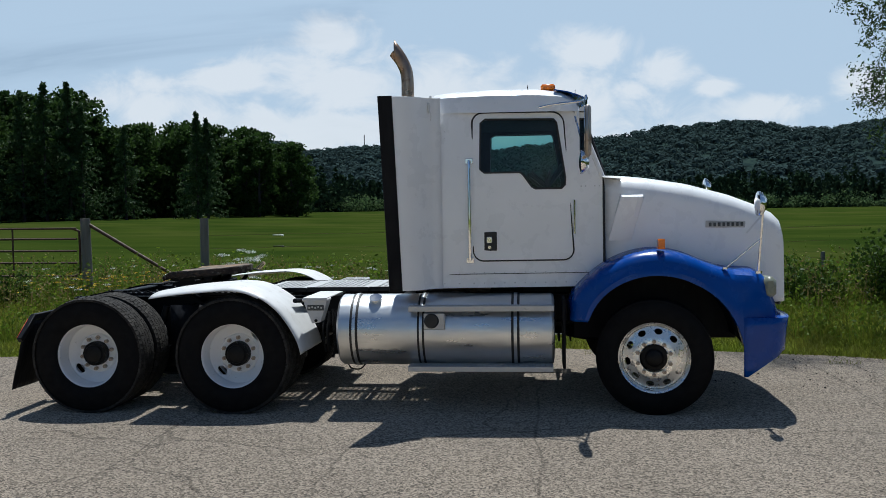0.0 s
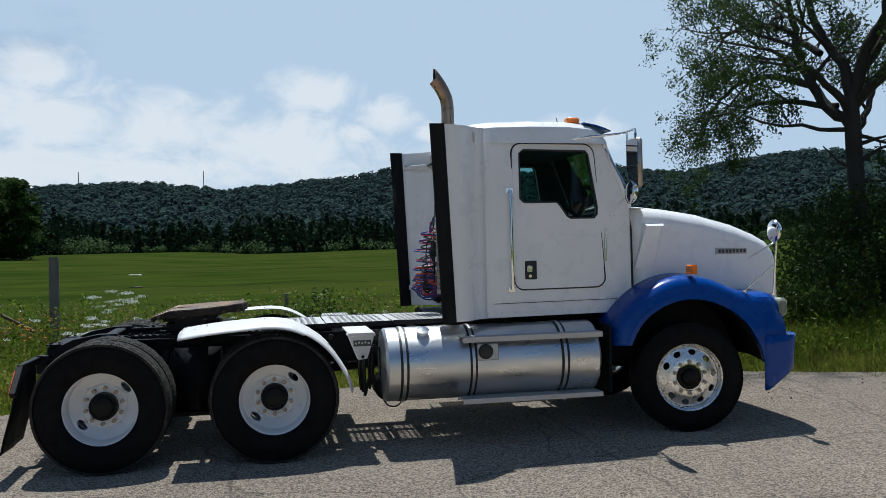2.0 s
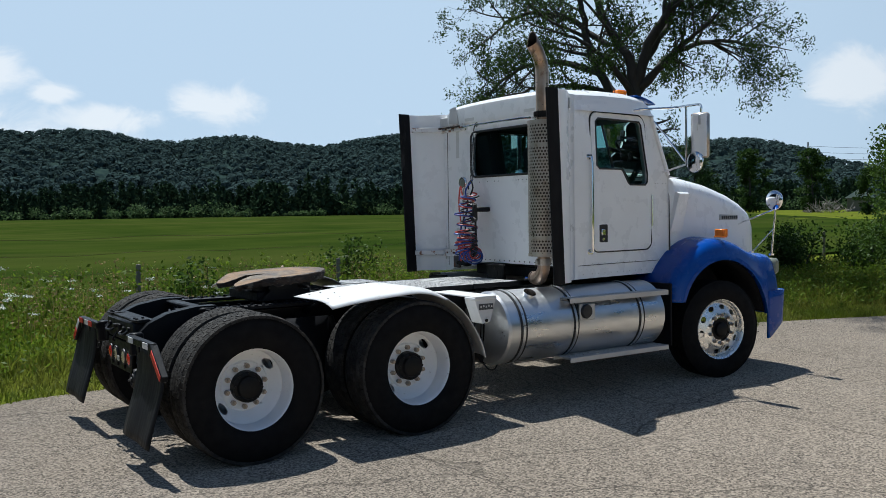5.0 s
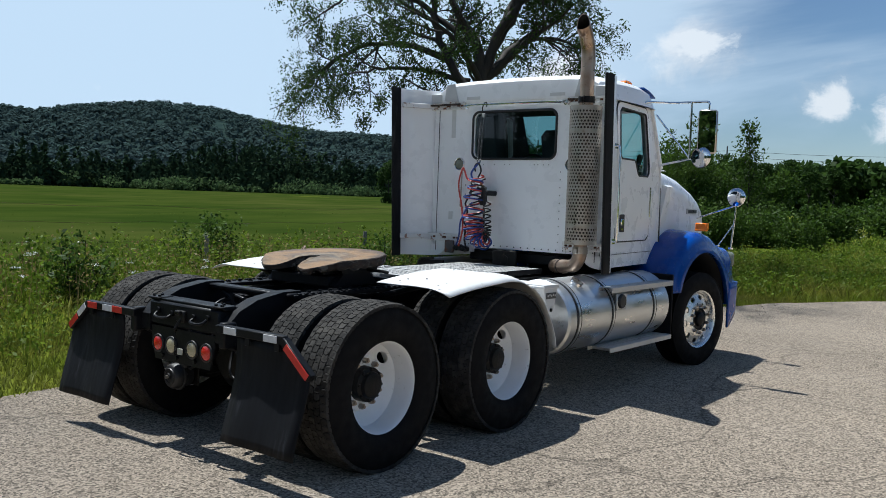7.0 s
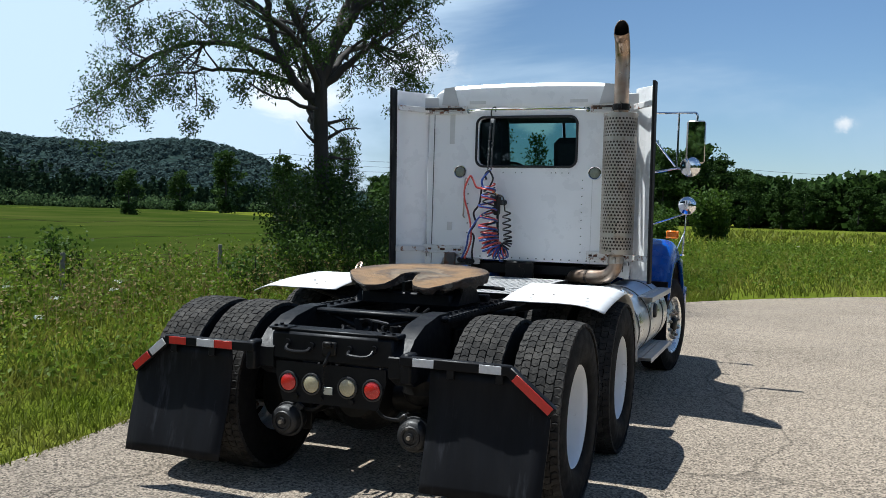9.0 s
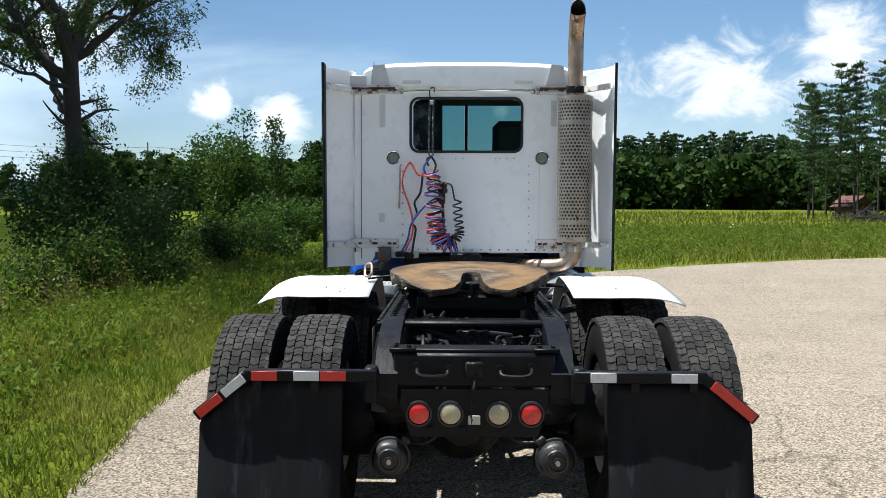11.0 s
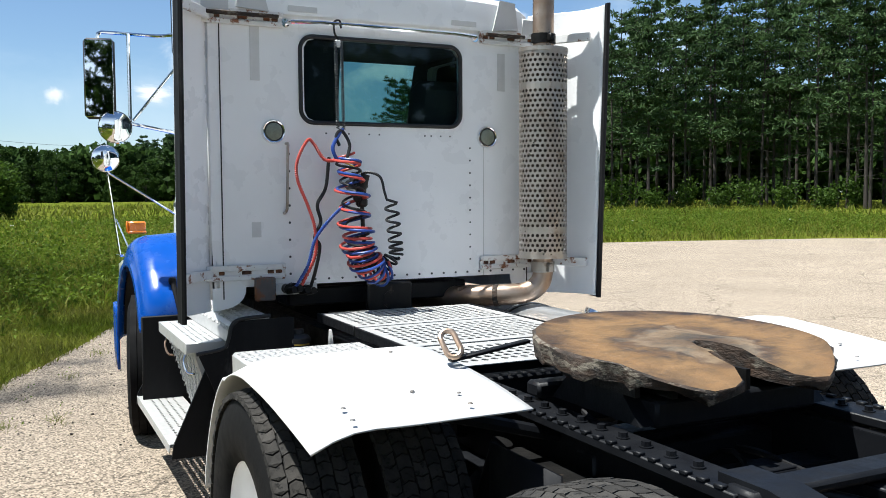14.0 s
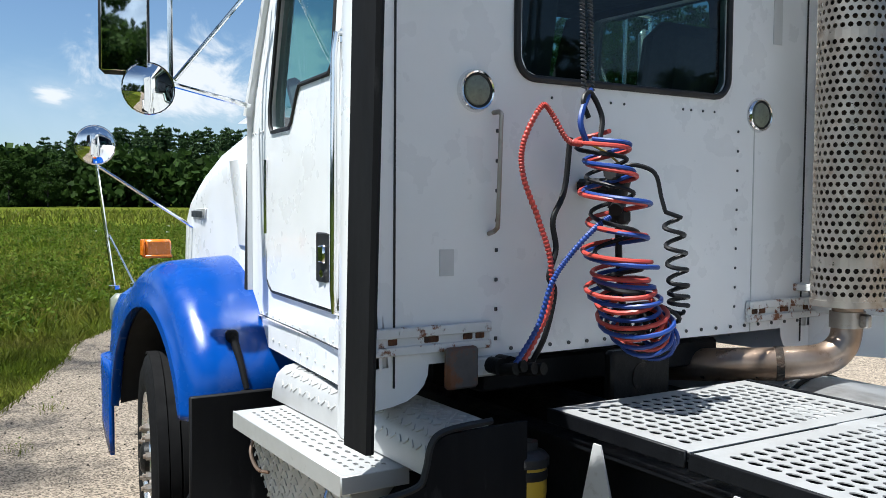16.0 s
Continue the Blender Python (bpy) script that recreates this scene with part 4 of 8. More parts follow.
# axles, springs, brake chambers
for x in (-2.885, -4.215):
    ax = part("drive_axle", B().cyl((x, -0.62, 0.514), (x, 0.62, 0.514), 0.088, n=16).lathe([(0.0, -0.20), (0.11, -0.195), (0.20, -0.10), (0.225, 0.0), (0.21, 0.10), (0.13, 0.19), (0.10, 0.34), (0.0, 0.34)], (x, 0.05, 0.514), "x", 28), GREASE, truck, "greasy drive axle with its differential")
    for s in (-1, 1):
        bc = (x - 0.36 if x < -4 else x - 0.3, s * 0.403, 0.385)
        ch = part("brake_chamber", B().lathe([(0.0, -0.092), (0.022, -0.092), (0.024, -0.078), (0.040, -0.076), (0.044, -0.084), (0.056, -0.084), (0.060, -0.074), (0.076, -0.068), (0.086, -0.052), (0.090, -0.010), (0.100, -0.008), (0.103, 0.004), (0.100, 0.014), (0.088, 0.018), (0.080, 0.09), (0.0, 0.10)], bc, "x", 28), CHAMBER, ax, "round dirty brake chamber")
        part("release_bolt", B().cyl((bc[0] - 0.09, bc[1], bc[2]), (bc[0] - 0.112, bc[1], bc[2]), 0.012, n=6), STAINLESS, ch)
        part("clamp_lug", B().box((bc[0] + 0.003, bc[1] - s * 0.075, bc[2] + 0.085), (0.03, 0.05, 0.03), 0.006, Matrix.Rotation(s * radians(40), 4, "X")), CHAMBER, ch)
        part("chamber_hose", B().tube(curve([(bc[0] + 0.05, bc[1] - s * 0.06, bc[2] + 0.06), (bc[0] - 0.02, bc[1] - s * 0.20, bc[2] + 0.09), (bc[0] + 0.06, bc[1] - s * 0.28, bc[2] + 0.22), (bc[0] + 0.14, bc[1] - s * 0.24, bc[2] + 0.40)], 5), 0.010, 7), HOSE_BLACK, ch)
        part("chamber_bracket", B().box((bc[0] + 0.12, bc[1], bc[2] + 0.01), (0.016, 0.20, 0.17), 0.006).box((x - 0.10, bc[1], 0.45), (0.24, 0.05, 0.12), 0.01), GREASE, ch)
        part("brake_drum", B().lathe([(0.0, -0.12), (0.16, -0.12), (0.205, -0.105), (0.212, -0.07), (0.220, 0.07), (0.212, 0.09), (0.10, 0.10), (0.0, 0.10)], (x + 0.044, s * 0.60, 0.514), "y", 32), GREASE, ax, "rusty dark brake drum")
        part("air_spring", B().lathe([(0.06, 0.0), (0.10, 0.02), (0.125, 0.07), (0.115, 0.11), (0.125, 0.15), (0.09, 0.19), (0.0, 0.19)], (x - 0.22, s * 0.40, 0.53), "z", 20), GREASE, ax)
        part("trailing_arm", B().box((x + 0.12, s * 0.40, 0.40), (0.66, 0.09, 0.06), 0.01), GREASE, ax)
        part("shock_absorber", B().cyl((x + 0.18, s * 0.46, 0.46), (x + 0.12, s * 0.47, 0.93), 0.035, n=10), GREASE, ax)
for x, z0, hh in ((-3.52, 0.80, 0.24), (-3.86, 0.78, 0.16), (-2.30, 0.80, 0.26)):
    part("cross_member", B().box((x, 0, z0), (0.018, 0.70, hh), 0.004).box((x + 0.05, 0, z0 + hh / 2), (0.11, 0.70, 0.014), 0.003).box((x + 0.05, 0, z0 - hh / 2), (0.11, 0.70, 0.014), 0.003), BLACK_PAINT, truck, "black pressed steel cross member")
for s in (-1, 1):
    beam_b = B().prism([(-4.10, 0.44), (-3.85, 0.30), (-3.20, 0.30), (-2.95, 0.44), (-2.95, 0.56), (-3.25, 0.50), (-3.80, 0.50), (-4.10, 0.56)], "y", s * 0.46, s * 0.54)
    wb = part("suspension_beam", beam_b, GREASE, truck, "greasy cast suspension beam between the drive axles")
    part("saddle", B().prism([(-3.72, 0.46), (-3.34, 0.46), (-3.26, 0.72), (-3.30, 0.86), (-3.76, 0.86), (-3.80, 0.72)], "y", s * 0.42, s * 0.52).cyl((-3.53, s * 0.40, 0.44), (-3.53, s * 0.57, 0.44), 0.085, n=20), GREASE, wb)
    for x0, x1 in ((-3.90, -3.78), (-3.16, -3.28)):
        part("shock_absorber", B().cyl((x0, s * 0.58, 0.42), (x1, s * 0.50, 0.88), 0.036, n=12), GREASE, wb)
    part("inner_guard", B().grid([[(x, s * 0.57, z) for z in (0.34, 0.62, 0.90)] for x in (-3.72, -3.52, -3.32)]), FLAP, wb, solid=0.008)
part("air_tank", B().lathe([(0.0, -0.16), (0.08, -0.15), (0.118, -0.12), (0.118, 0.12), (0.08, 0.15), (0.0, 0.16)], (-1.90, -0.68, 0.50), "y", 24), BLACK_PAINT, truck, "black air tank behind the fuel tank")
part("tank_line", B().tube(curve([(-1.94, -0.80, 0.39), (-1.90, -0.82, 0.34), (-1.82, -0.80, 0.33), (-1.76, -0.78, 0.39)], 5), 0.007, 6), HOSE_BLACK, truck)
rng = random.Random(31)
for k in range(9):
    x0, y0 = -2.13 + 0.022 * k, rng.uniform(-0.85, -0.60)
    part("hanging_line", B().tube(curve([(x0, y0, 0.86), (x0 + rng.uniform(-0.03, 0.03), y0, 0.68), (x0 + rng.uniform(-0.04, 0.04), y0 + 0.03, rng.uniform(0.42, 0.52))], 4), rng.choice((0.011, 0.015, 0.018)), 6), HOSE_BLACK, truck)
part("drive_shaft", B().tube([(-4.05, 0.05, 0.56), (-3.05, 0.05, 0.58)], 0.05, 10).tube([(-2.7, 0.05, 0.58), (-1.0, 0.0, 0.66)], 0.055, 12), GREASE, truck)
for s in (-1, 1):
    part("torque_arm", B().tube([(-4.28, s * 0.27, 0.985), (-4.33, s * 0.06, 0.925)], 0.017, 10), BLACK_PAINT, truck)
b = B().prism([(-0.045, 0.78), (0.045, 0.78), (0.05, 0.86), (0.085, 0.975), (0.055, 0.985), (0.035, 0.905), (-0.035, 0.905), (-0.055, 0.985), (-0.085, 0.975), (-0.05, 0.86)], "x", -4.37, -4.29)
b.box((-4.33, 0, 0.972), (0.07, 0.16, 0.016), 0.004).lathe([(0.028, -0.045), (0.045, -0.05), (0.045, 0.05), (0.028, 0.045), (0.028, -0.045)], (-4.33, 0.0, 0.94), "x", 18)
part("torque_arm_bracket", b, BLACK_PAINT, truck, "upright black torque arm bracket")
rng = random.Random(12)
for k in range(7):
    y0, z0 = rng.uniform(-0.28, -0.14), rng.uniform(0.86, 0.94)
    pts = [(-4.40 + rng.uniform(-0.10, 0.06), y0 + rng.uniform(-0.07, 0.07), z0 + rng.uniform(-0.05, 0.07)) for j in range(5)]
    part("air_line", B().tube(curve(pts, 5), rng.choice((0.006, 0.009)), 6), HOSE_BLACK, truck)
part("relay_valve", B().box((-4.40, -0.20, 0.88), (0.10, 0.10, 0.08), 0.02).cyl((-4.40, -0.20, 0.92), (-4.40, -0.20, 0.955), 0.035, n=14), GREASE, truck, "greasy air valve between the rails")
b = B().box((0.5, 0, 0.85), (1.9, 0.62, 0.55), 0.08).box((-0.9, 0, 0.78), (1.0, 0.40, 0.34), 0.08).cyl((0.72, -0.95, 0.49), (0.72, 0.95, 0.49), 0.06, n=12)
part("engine_and_gearbox", b, GREASE, truck, "dark engine and gearbox under the cab")
for s in (-1, 1):
    part("front_spring", B().tube(curve([(0.0, s * 0.42, 0.62), (0.35, s * 0.42, 0.56), (0.72, s * 0.42, 0.54), (1.1, s * 0.42, 0.57), (1.45, s * 0.42, 0.66)], 6), 0.04, 8), GREASE, truck)
for x, y, z, ln, r in ((-2.45, 0.30, 0.56, 0.5, 0.11), (-3.55, 0.20, 0.62, 0.55, 0.10)):
    part("air_tank", B().lathe([(0.0, -ln / 2 - 0.03), (r * 0.7, -ln / 2 - 0.015), (r, -ln / 2 + 0.02), (r, ln / 2 - 0.02), (r * 0.7, ln / 2 + 0.015), (0, ln / 2 + 0.03)], (x, y, z), "y", 24), BLACK_PAINT, truck)
# hoses and lines along the frame
rng = random.Random(5)
for k in range(16):
    x0 = rng.uniform(-4.7, -3.2)
    y0 = rng.uniform(-0.3, 0.3)
    pts = [(x0 + 0.25 * j + rng.uniform(-0.05, 0.05), y0 + rng.uniform(-0.09, 0.09), 0.82 + rng.uniform(-0.12, 0.10)) for j in range(6)]
    part("air_line", B().tube(curve(pts, 4), rng.choice((0.009, 0.012, 0.016)), 6), HOSE_BLACK if k % 4 else GREASE, truck)

# fifth wheel, tipped to the rear
fw = part("fifth_wheel_base", B().box((-3.58, 0, 1.06), (0.46, 0.62, 0.08), 0.01), BLACK_PAINT, truck, "black fifth wheel mount")
for s in (-1, 1):
    part("pivot_bracket", B().prism([(-3.8, 1.03), (-3.36, 1.03), (-3.5, 1.17), (-3.66, 1.17)], "y", s * 0.30, s * 0.36), BLACK_PAINT, fw)
part("mount_bar", B().box((-3.30, 0, 1.045), (0.08, 0.80, 0.05), 0.01), BLACK_PAINT, fw)
rng = random.Random(8)
poly = [(0.055 + 0.45 * math.cos(radians(a)), 0.01 + 0.468 * math.sin(radians(a))) for a in range(-152, 153, 4)]
poly += [(-0.335, 0.15), (-0.31, 0.10), (-0.24, 0.065), (-0.15, 0.055), (-0.07, 0.05), (-0.02, 0.03), (-0.005, 0.0), (-0.02, -0.03), (-0.07, -0.05), (-0.15, -0.055), (-0.24, -0.065), (-0.31, -0.10), (-0.335, -0.15)]
fwm = pose(-3.61, 0, 1.192, 0, -3.5, 0)
top = B()
n = len(poly)
inset = [(x * 0.985, y * 0.985) for x, y in poly]
low = [(x * 0.97, y * 0.97) for x, y in poly]
ramp = lambda x: 0.30 * max(0.0, -0.16 - x)
v3 = [fwm @ Vector((x, y, 0.030 - ramp(x))) for x, y in inset] + [fwm @ Vector((x, y, 0.022 - ramp(x))) for x, y in poly] + [fwm @ Vector((x, y, -0.034 - 0.02 * (x < -0.3))) for x, y in low]
fs = [(i, (i + 1) % n, n + (i + 1) % n, n + i) for i in range(n)] + [(n + i, n + (i + 1) % n, 2 * n + (i + 1) % n, 2 * n + i) for i in range(n)]
fs += [tuple(range(n))] + [tuple(range(3 * n - 1, 2 * n - 1, -1))]
top.add(v3[:n], [tuple(range(n))])
part("fifth_wheel_plate", top, RUST_PLATE, truck, "rusty greased fifth wheel plate with an open throat", smooth=25)
jit = [Vector((rng.uniform(-1, 1), rng.uniform(-1, 1), rng.uniform(-1.2, 1.2))) * 0.006 for k in range(n)]
rim_v = v3[:n] + [p + j for p, j in zip(v3[n:2 * n], jit)] + [p - Vector((0, 0, 0.004)) + 1.8 * j for p, j in zip(v3[2 * n:], jit)]
part("plate_rim", B().add(rim_v, fs[:2 * n] + [fs[-1]]), RUST_DARK, truck, "ragged rusty and greasy rim of the fifth wheel plate", smooth=60)
b = B()
for q in range(-4, 5):
    b.box(tuple(fwm @ Vector((0.05 * (q % 3) - 0.05, q * 0.09, -0.05))), (0.36, 0.018, 0.06))
b.box(tuple(fwm @ Vector((0.05, 0, -0.05))), (0.3, 0.6, 0.05), 0.01).tube([fwm @ Vector((0.1, -0.2, -0.06)), fwm @ Vector((0.15, -0.5, -0.07)), fwm @ Vector((0.13, -0.56, -0.07))], 0.012, 8)
part("plate_ribs", b, GREASE, fw)
# the steel pull ring that stands on the slide
link_u, link_w = Vector((0.62, 0.05, 0.62)).normalized() * 0.027, Vector((0.25, 0.92, -0.28)).normalized() * 0.024
loop = [Vector((-3.20, 0.645, 1.198)) + link_u * (math.sin(q) + (0.9 if math.sin(q) > 0 else -0.9)) + link_w * math.cos(q) for q in np.linspace(0.05, 2 * math.pi + 0.05, 25)[:-1]]
part("pull_handle", B().tube(loop, 0.0095, 8, closed=True), HOT_PIPE, fw, "rusty steel pull link")
part("pull_rod", B().box((-3.20, 0.50, 1.165), (0.03, 0.30, 0.012), 0.003, Matrix.Rotation(radians(-8), 4, "X")), BLACK_PAINT, fw)

# deck plates
for x0, x1, z in ((-1.79, -1.20, 1.052), (-2.40, -1.80, 1.050), (-2.86, -2.41, 1.046)):
    b = B()
    nu, nv = int((x1 - x0) / 0.052), 20
    b.holes(lambda u, v: (x0 + (x1 - x0) * u, -0.44 + 0.88 * v, z), nu, nv, 0.80, 0.66, rows=lambda i, j: 0 < i < nu - 1 and j not in (0, 19), stagger=True)
    dk = part("deck_plate", b, TREAD_ALU, truck, "perforated aluminium deck plate", smooth=0, solid=0.003)
    for y in (-0.452, 0.452):
        part("plate_edge", B().box(((x0 + x1) / 2, y, z - 0.018), (x1 - x0, 0.012, 0.045), 0.003), BLACK_PAINT, dk)


# quarter fenders over the front drive axle
def quarter(s):
    path = [(-3.63, 1.075), (-3.48, 1.098), (-3.30, 1.118), (-3.05, 1.135), (-2.88, 1.138), (-2.72, 1.110), (-2.56, 1.030), (-2.43, 0.925), (-2.33, 0.79), (-2.26, 0.66), (-2.23, 0.55)]
    line = curve([(x, 0, z) for x, z in path], 4)
    rows = []
    for p in line:
        row = []
        for q in np.linspace(0, 1, 12):
            y = 0.60 + 0.655 * q
            drop = 0.045 * max(0, (q - 0.72) / 0.28) ** 2
            up = p.x < -2.6
            row.append((p.x + (0 if up else drop * -0.6), s * y, p.z - drop * (1.0 if up else 0.35) + 0.006 * noise.noise((p.x * 2.2, q * 3.0, 2.0 * s)) * (0.3 + q)))
        rows.append(row)
    f = part("quarter_fender", B().grid(rows), WHITE_WORN, truck, "scratched white steel quarter fender", solid=0.006)
    for x, y in ((-3.48, 0.76), (-3.58, 0.775), (-3.42, 0.88), (-3.50, 1.12), (-3.60, 1.13), (-2.95, 0.75)):
        part("fender_bolt", B().lathe([(0.0, 0.005), (0.006, 0.004), (0.008, 0.0)], (x, s * y, 1.140 - 0.055 * max(0, (-2.95 - x) / 0.77) ** 1.2), "z", 10), STAINLESS, f)
    part("fender_arm", B().tube([(-2.36, s * 0.40, 0.93), (-2.40, s * 0.9, 0.97)], 0.022, 8), BLACK_PAINT, f)
    part("fender_arm", B().tube([(-3.45, s * 0.40, 0.93), (-3.45, s * 0.9, 1.07)], 0.022, 8), BLACK_PAINT, f)


both(quarter)
# tool step boxes ahead of the quarter fenders
b = B().prism([(-2.26, 1.005), (-2.05, 1.005), (-2.055, 0.965), (-2.11, 0.80), (-2.185, 0.79), (-2.252, 0.96)], "y", -1.12, -0.97)
bx = part("step_box", b, WHITE_WORN, truck, "white angled bracket with a slotted step plate")
part("step_plate", B().box((-2.15, -1.123, 0.930), (0.15, 0.006, 0.050), 0.003), BADGE, bx, "dark slotted plate")
part("box_lip", B().box((-2.155, -1.055, 0.998), (0.235, 0.15, 0.026), 0.008), WHITE_WORN, bx)
part("box_bolt", B().cyl((-2.148, -1.12, 0.815), (-2.148, -1.130, 0.815), 0.014, n=10), GREASE, bx)
for k in range(5):
    part("plate_slot", B().box((-2.205 + 0.027 * k, -1.128, 0.930 + 0.006 * (k % 2)), (0.016, 0.004, 0.016), 0.002), TREAD_ALU, bx)
part("box_top", B().box((-2.155, -0.80, 1.012), (0.22, 0.66, 0.012), 0.003), WHITE_WORN, bx)
b = B().box((-2.215, 0.815, 0.976), (0.28, 0.57, 0.112), 0.012)
for i in range(8):
    for j in range(17):
        b.box((-2.33 + i * 0.032, 0.555 + j * 0.033, 1.0330), (0.022, 0.006, 0.003), 0.0, Matrix.Rotation(radians(45 if (i + j) % 2 else -45), 4, "Z"))
part("tool_box", b, TREAD_ALU, truck, "diamond plate aluminium tool box")

# fuel tank, right side
TY, TZ, TR = -0.875, 0.708, 0.318
b = B().lathe([(0.0, -1.965), (0.25, -1.963), (0.30, -1.955), (TR, -1.935), (TR, -0.125), (0.30, -0.105), (0.25, -0.097), (0.0, -0.095)], (0, TY, TZ), "x", 64)
tank = part("fuel_tank", b, TANK, truck, "brushed aluminium cylindrical fuel tank")
for x in (-1.80, -1.17, -0.435):
    part("tank_strap", B().lathe([(TR + 0.001, x - 0.014), (TR + 0.008, x - 0.014), (TR + 0.008, x + 0.014), (TR + 0.001, x + 0.014)], (0, TY, TZ), "x", 64), TANK, tank, "aluminium tank strap")
    part("strap_liner", B().lathe([(TR + 0.001, x - 0.036), (TR + 0.004, x - 0.036), (TR + 0.004, x + 0.036), (TR + 0.001, x + 0.036)], (0, TY, TZ), "x", 64), SEAL, tank)
    part("tank_bracket", B().prism([(-0.42, 0.95), (-0.42, 0.38), (-0.62, 0.38), (-0.58, 0.60), (-0.56, 0.72), (-0.58, 0.86), (-0.66, 0.98)], "x", x - 0.03, x + 0.03), BLACK_PAINT, tank)
part("filler_cap", B().cyl((-1.62, TY - 0.150, TZ + 0.255), (-1.62, TY - 0.172, TZ + 0.292), 0.048, n=24).cyl((-1.62, TY - 0.167, TZ + 0.284), (-1.62, TY - 0.179, TZ + 0.304), 0.056, n=24), CHROME, tank, "metal filler cap")
b = B()
b.holes(lambda u, v: (-1.285 + 1.18 * u, -1.215 + 0.20 * v, 0.948), 26, 4, 0.55, 0.4, rows=lambda i, j: 0 < j < 3 and 0 < i < 25)
stp = part("cab_step", b, TREAD_ALU, truck, "aluminium cab step over the tank", smooth=0, solid=0.004)
for y in (-1.217, -1.016):
    part("step_edge", B().box((-0.695, y, 0.925), (1.18, 0.006, 0.046), 0.002), TREAD_ALU, stp)
b = B()
b.holes(lambda u, v: (-1.295 + 1.18 * u, -1.225 + 0.22 * v, 0.425), 26, 4, 0.55, 0.4, rows=lambda i, j: 0 < j < 3 and 0 < i < 25)
stp = part("lower_step", b, TREAD_ALU, truck, "aluminium lower cab step", smooth=0, solid=0.004)
for y in (-1.227, -1.006):
    part("step_edge", B().box((-0.705, y, 0.404), (1.18, 0.006, 0.042), 0.002), TREAD_ALU, stp)
for x in (-1.17, -0.435):
    part("step_hanger", B().box((x, -1.02, 0.40), (0.05, 0.40, 0.03), 0.004), TANK, stp)
part("gauge_plate", B().box((-1.05, -1.195, 0.815), (0.17, 0.02, 0.145), 0.006), TREAD_ALU, tank)
part("gauge", B().lathe([(0.0, -0.026), (0.055, -0.024), (0.064, -0.012), (0.064, 0.0)], (-1.065, -1.206, 0.82), "y", 28), SEAL, tank, "round black port")
# left side steps
b = B()
b.holes(lambda u, v: (-1.17 + 0.80 * u, 0.925 + 0.205 * v, 0.940), 21, 6, 0.60, 0.42, rows=lambda i, j: 0 < j < 5 and 0 < i < 20, stagger=True)
ls = part("left_cab_step", b, TREAD_ALU, truck, "perforated aluminium cab step", smooth=0, solid=0.004)
part("step_edge", B().box((-0.77, 1.133, 0.912), (0.80, 0.006, 0.060), 0.002), TREAD_ALU, ls)
part("step_end", B().box((-1.172, 1.03, 0.915), (0.006, 0.21, 0.050), 0.002), TREAD_ALU, ls)
b = B()
b.holes(lambda u, v: (-1.05 + 1.17 * u, 0.95 + 0.255 * v, 0.408), 30, 6, 0.60, 0.42, rows=lambda i, j: 0 < j < 5 and 0 < i < 29, stagger=True)
l2 = part("left_lower_step", b, TREAD_ALU, truck, "perforated aluminium lower step", smooth=0, solid=0.004)
part("step_edge", B().box((-0.465, 1.207, 0.384), (1.17, 0.006, 0.05), 0.002), TREAD_ALU, l2)
bb = part("battery_box", B().prism([(0.60, 0.42), (0.955, 0.42), (1.085, 0.88), (1.085, 0.91), (0.60, 0.91)], "x", -1.12, -0.40), TREAD_ALU, truck, "diamond plate battery box under the cab step")
b = B()
for i in range(17):
    for j in range(11):
        f = j / 11
        b.box((-1.08 + i * 0.041, 0.965 + 0.13 * f + 0.001, 0.45 + 0.42 * f), (0.026, 0.004, 0.007), 0.0, Matrix.Rotation(radians(45 if (i + j) % 2 else -45), 4, "Y"))
tagged(part("tread_pattern", b, TREAD_ALU, bb, smooth=0), kind="stuff")
for x in (-1.16, 0.10):
    part("step_gusset", B().prism([(0.70, 0.36), (1.215, 0.36), (1.205, 0.43), (1.04, 0.80 if x < 0 else 0.72), (0.93, 0.92 if x < 0 else 0.80), (0.70, 0.92 if x < 0 else 0.80)], "x", x - 0.008, x + 0.008), BLACK_PAINT, bb)
for y, z in ((1.0, 0.80), (1.0, 0.64), (1.0, 0.58), (1.0, 0.48)):
    part("gusset_bolt", B().cyl((-1.168, y, z), (-1.18, y, z), 0.011, n=6), GREASE, bb)
for x in (-0.50, -1.02):
    part("box_latch", B().tube(curve([(x, 1.10, 0.885), (x - 0.02, 1.125, 0.83), (x - 0.06, 1.115, 0.78), (x - 0.10, 1.09, 0.775)], 5), 0.006, 6), HOT_PIPE if x > -0.8 else CHROME, bb)
part("tunnel_cover", B().prism([(0.945, 0.945), (0.94, 0.99), (0.925, 1.035), (0.89, 1.062), (0.84, 1.07), (0.74, 1.07), (0.74, 0.945)], "x", -1.31, -0.25), TREAD_ALU, bb, "rounded diamond plate cover")
b = B()
for i in range(25):
    for j, (y, z, tl) in enumerate(((0.935, 1.012, 62), (0.910, 1.049, 38), (0.875, 1.067, 15), (0.840, 1.071, 0), (0.805, 1.071, 0), (0.770, 1.071, 0))):
        b.box((-1.29 + i * 0.040, y, z), (0.026, 0.007, 0.004), 0.0, Matrix.Rotation(radians(-tl), 4, "X") @ Matrix.Rotation(radians(40 if (i + j) % 2 else -40), 4, "Z"))
tagged(part("tread_pattern", b, TREAD_ALU, bb, smooth=0), kind="stuff")
part("tunnel_end", B().prism([(1.10, 0.90), (0.955, 0.925), (0.945, 0.985), (0.93, 1.03), (0.89, 1.055), (0.62, 1.06), (0.62, 0.42), (0.90, 0.42)], "x", -1.335, -1.315), STRIP, bb)
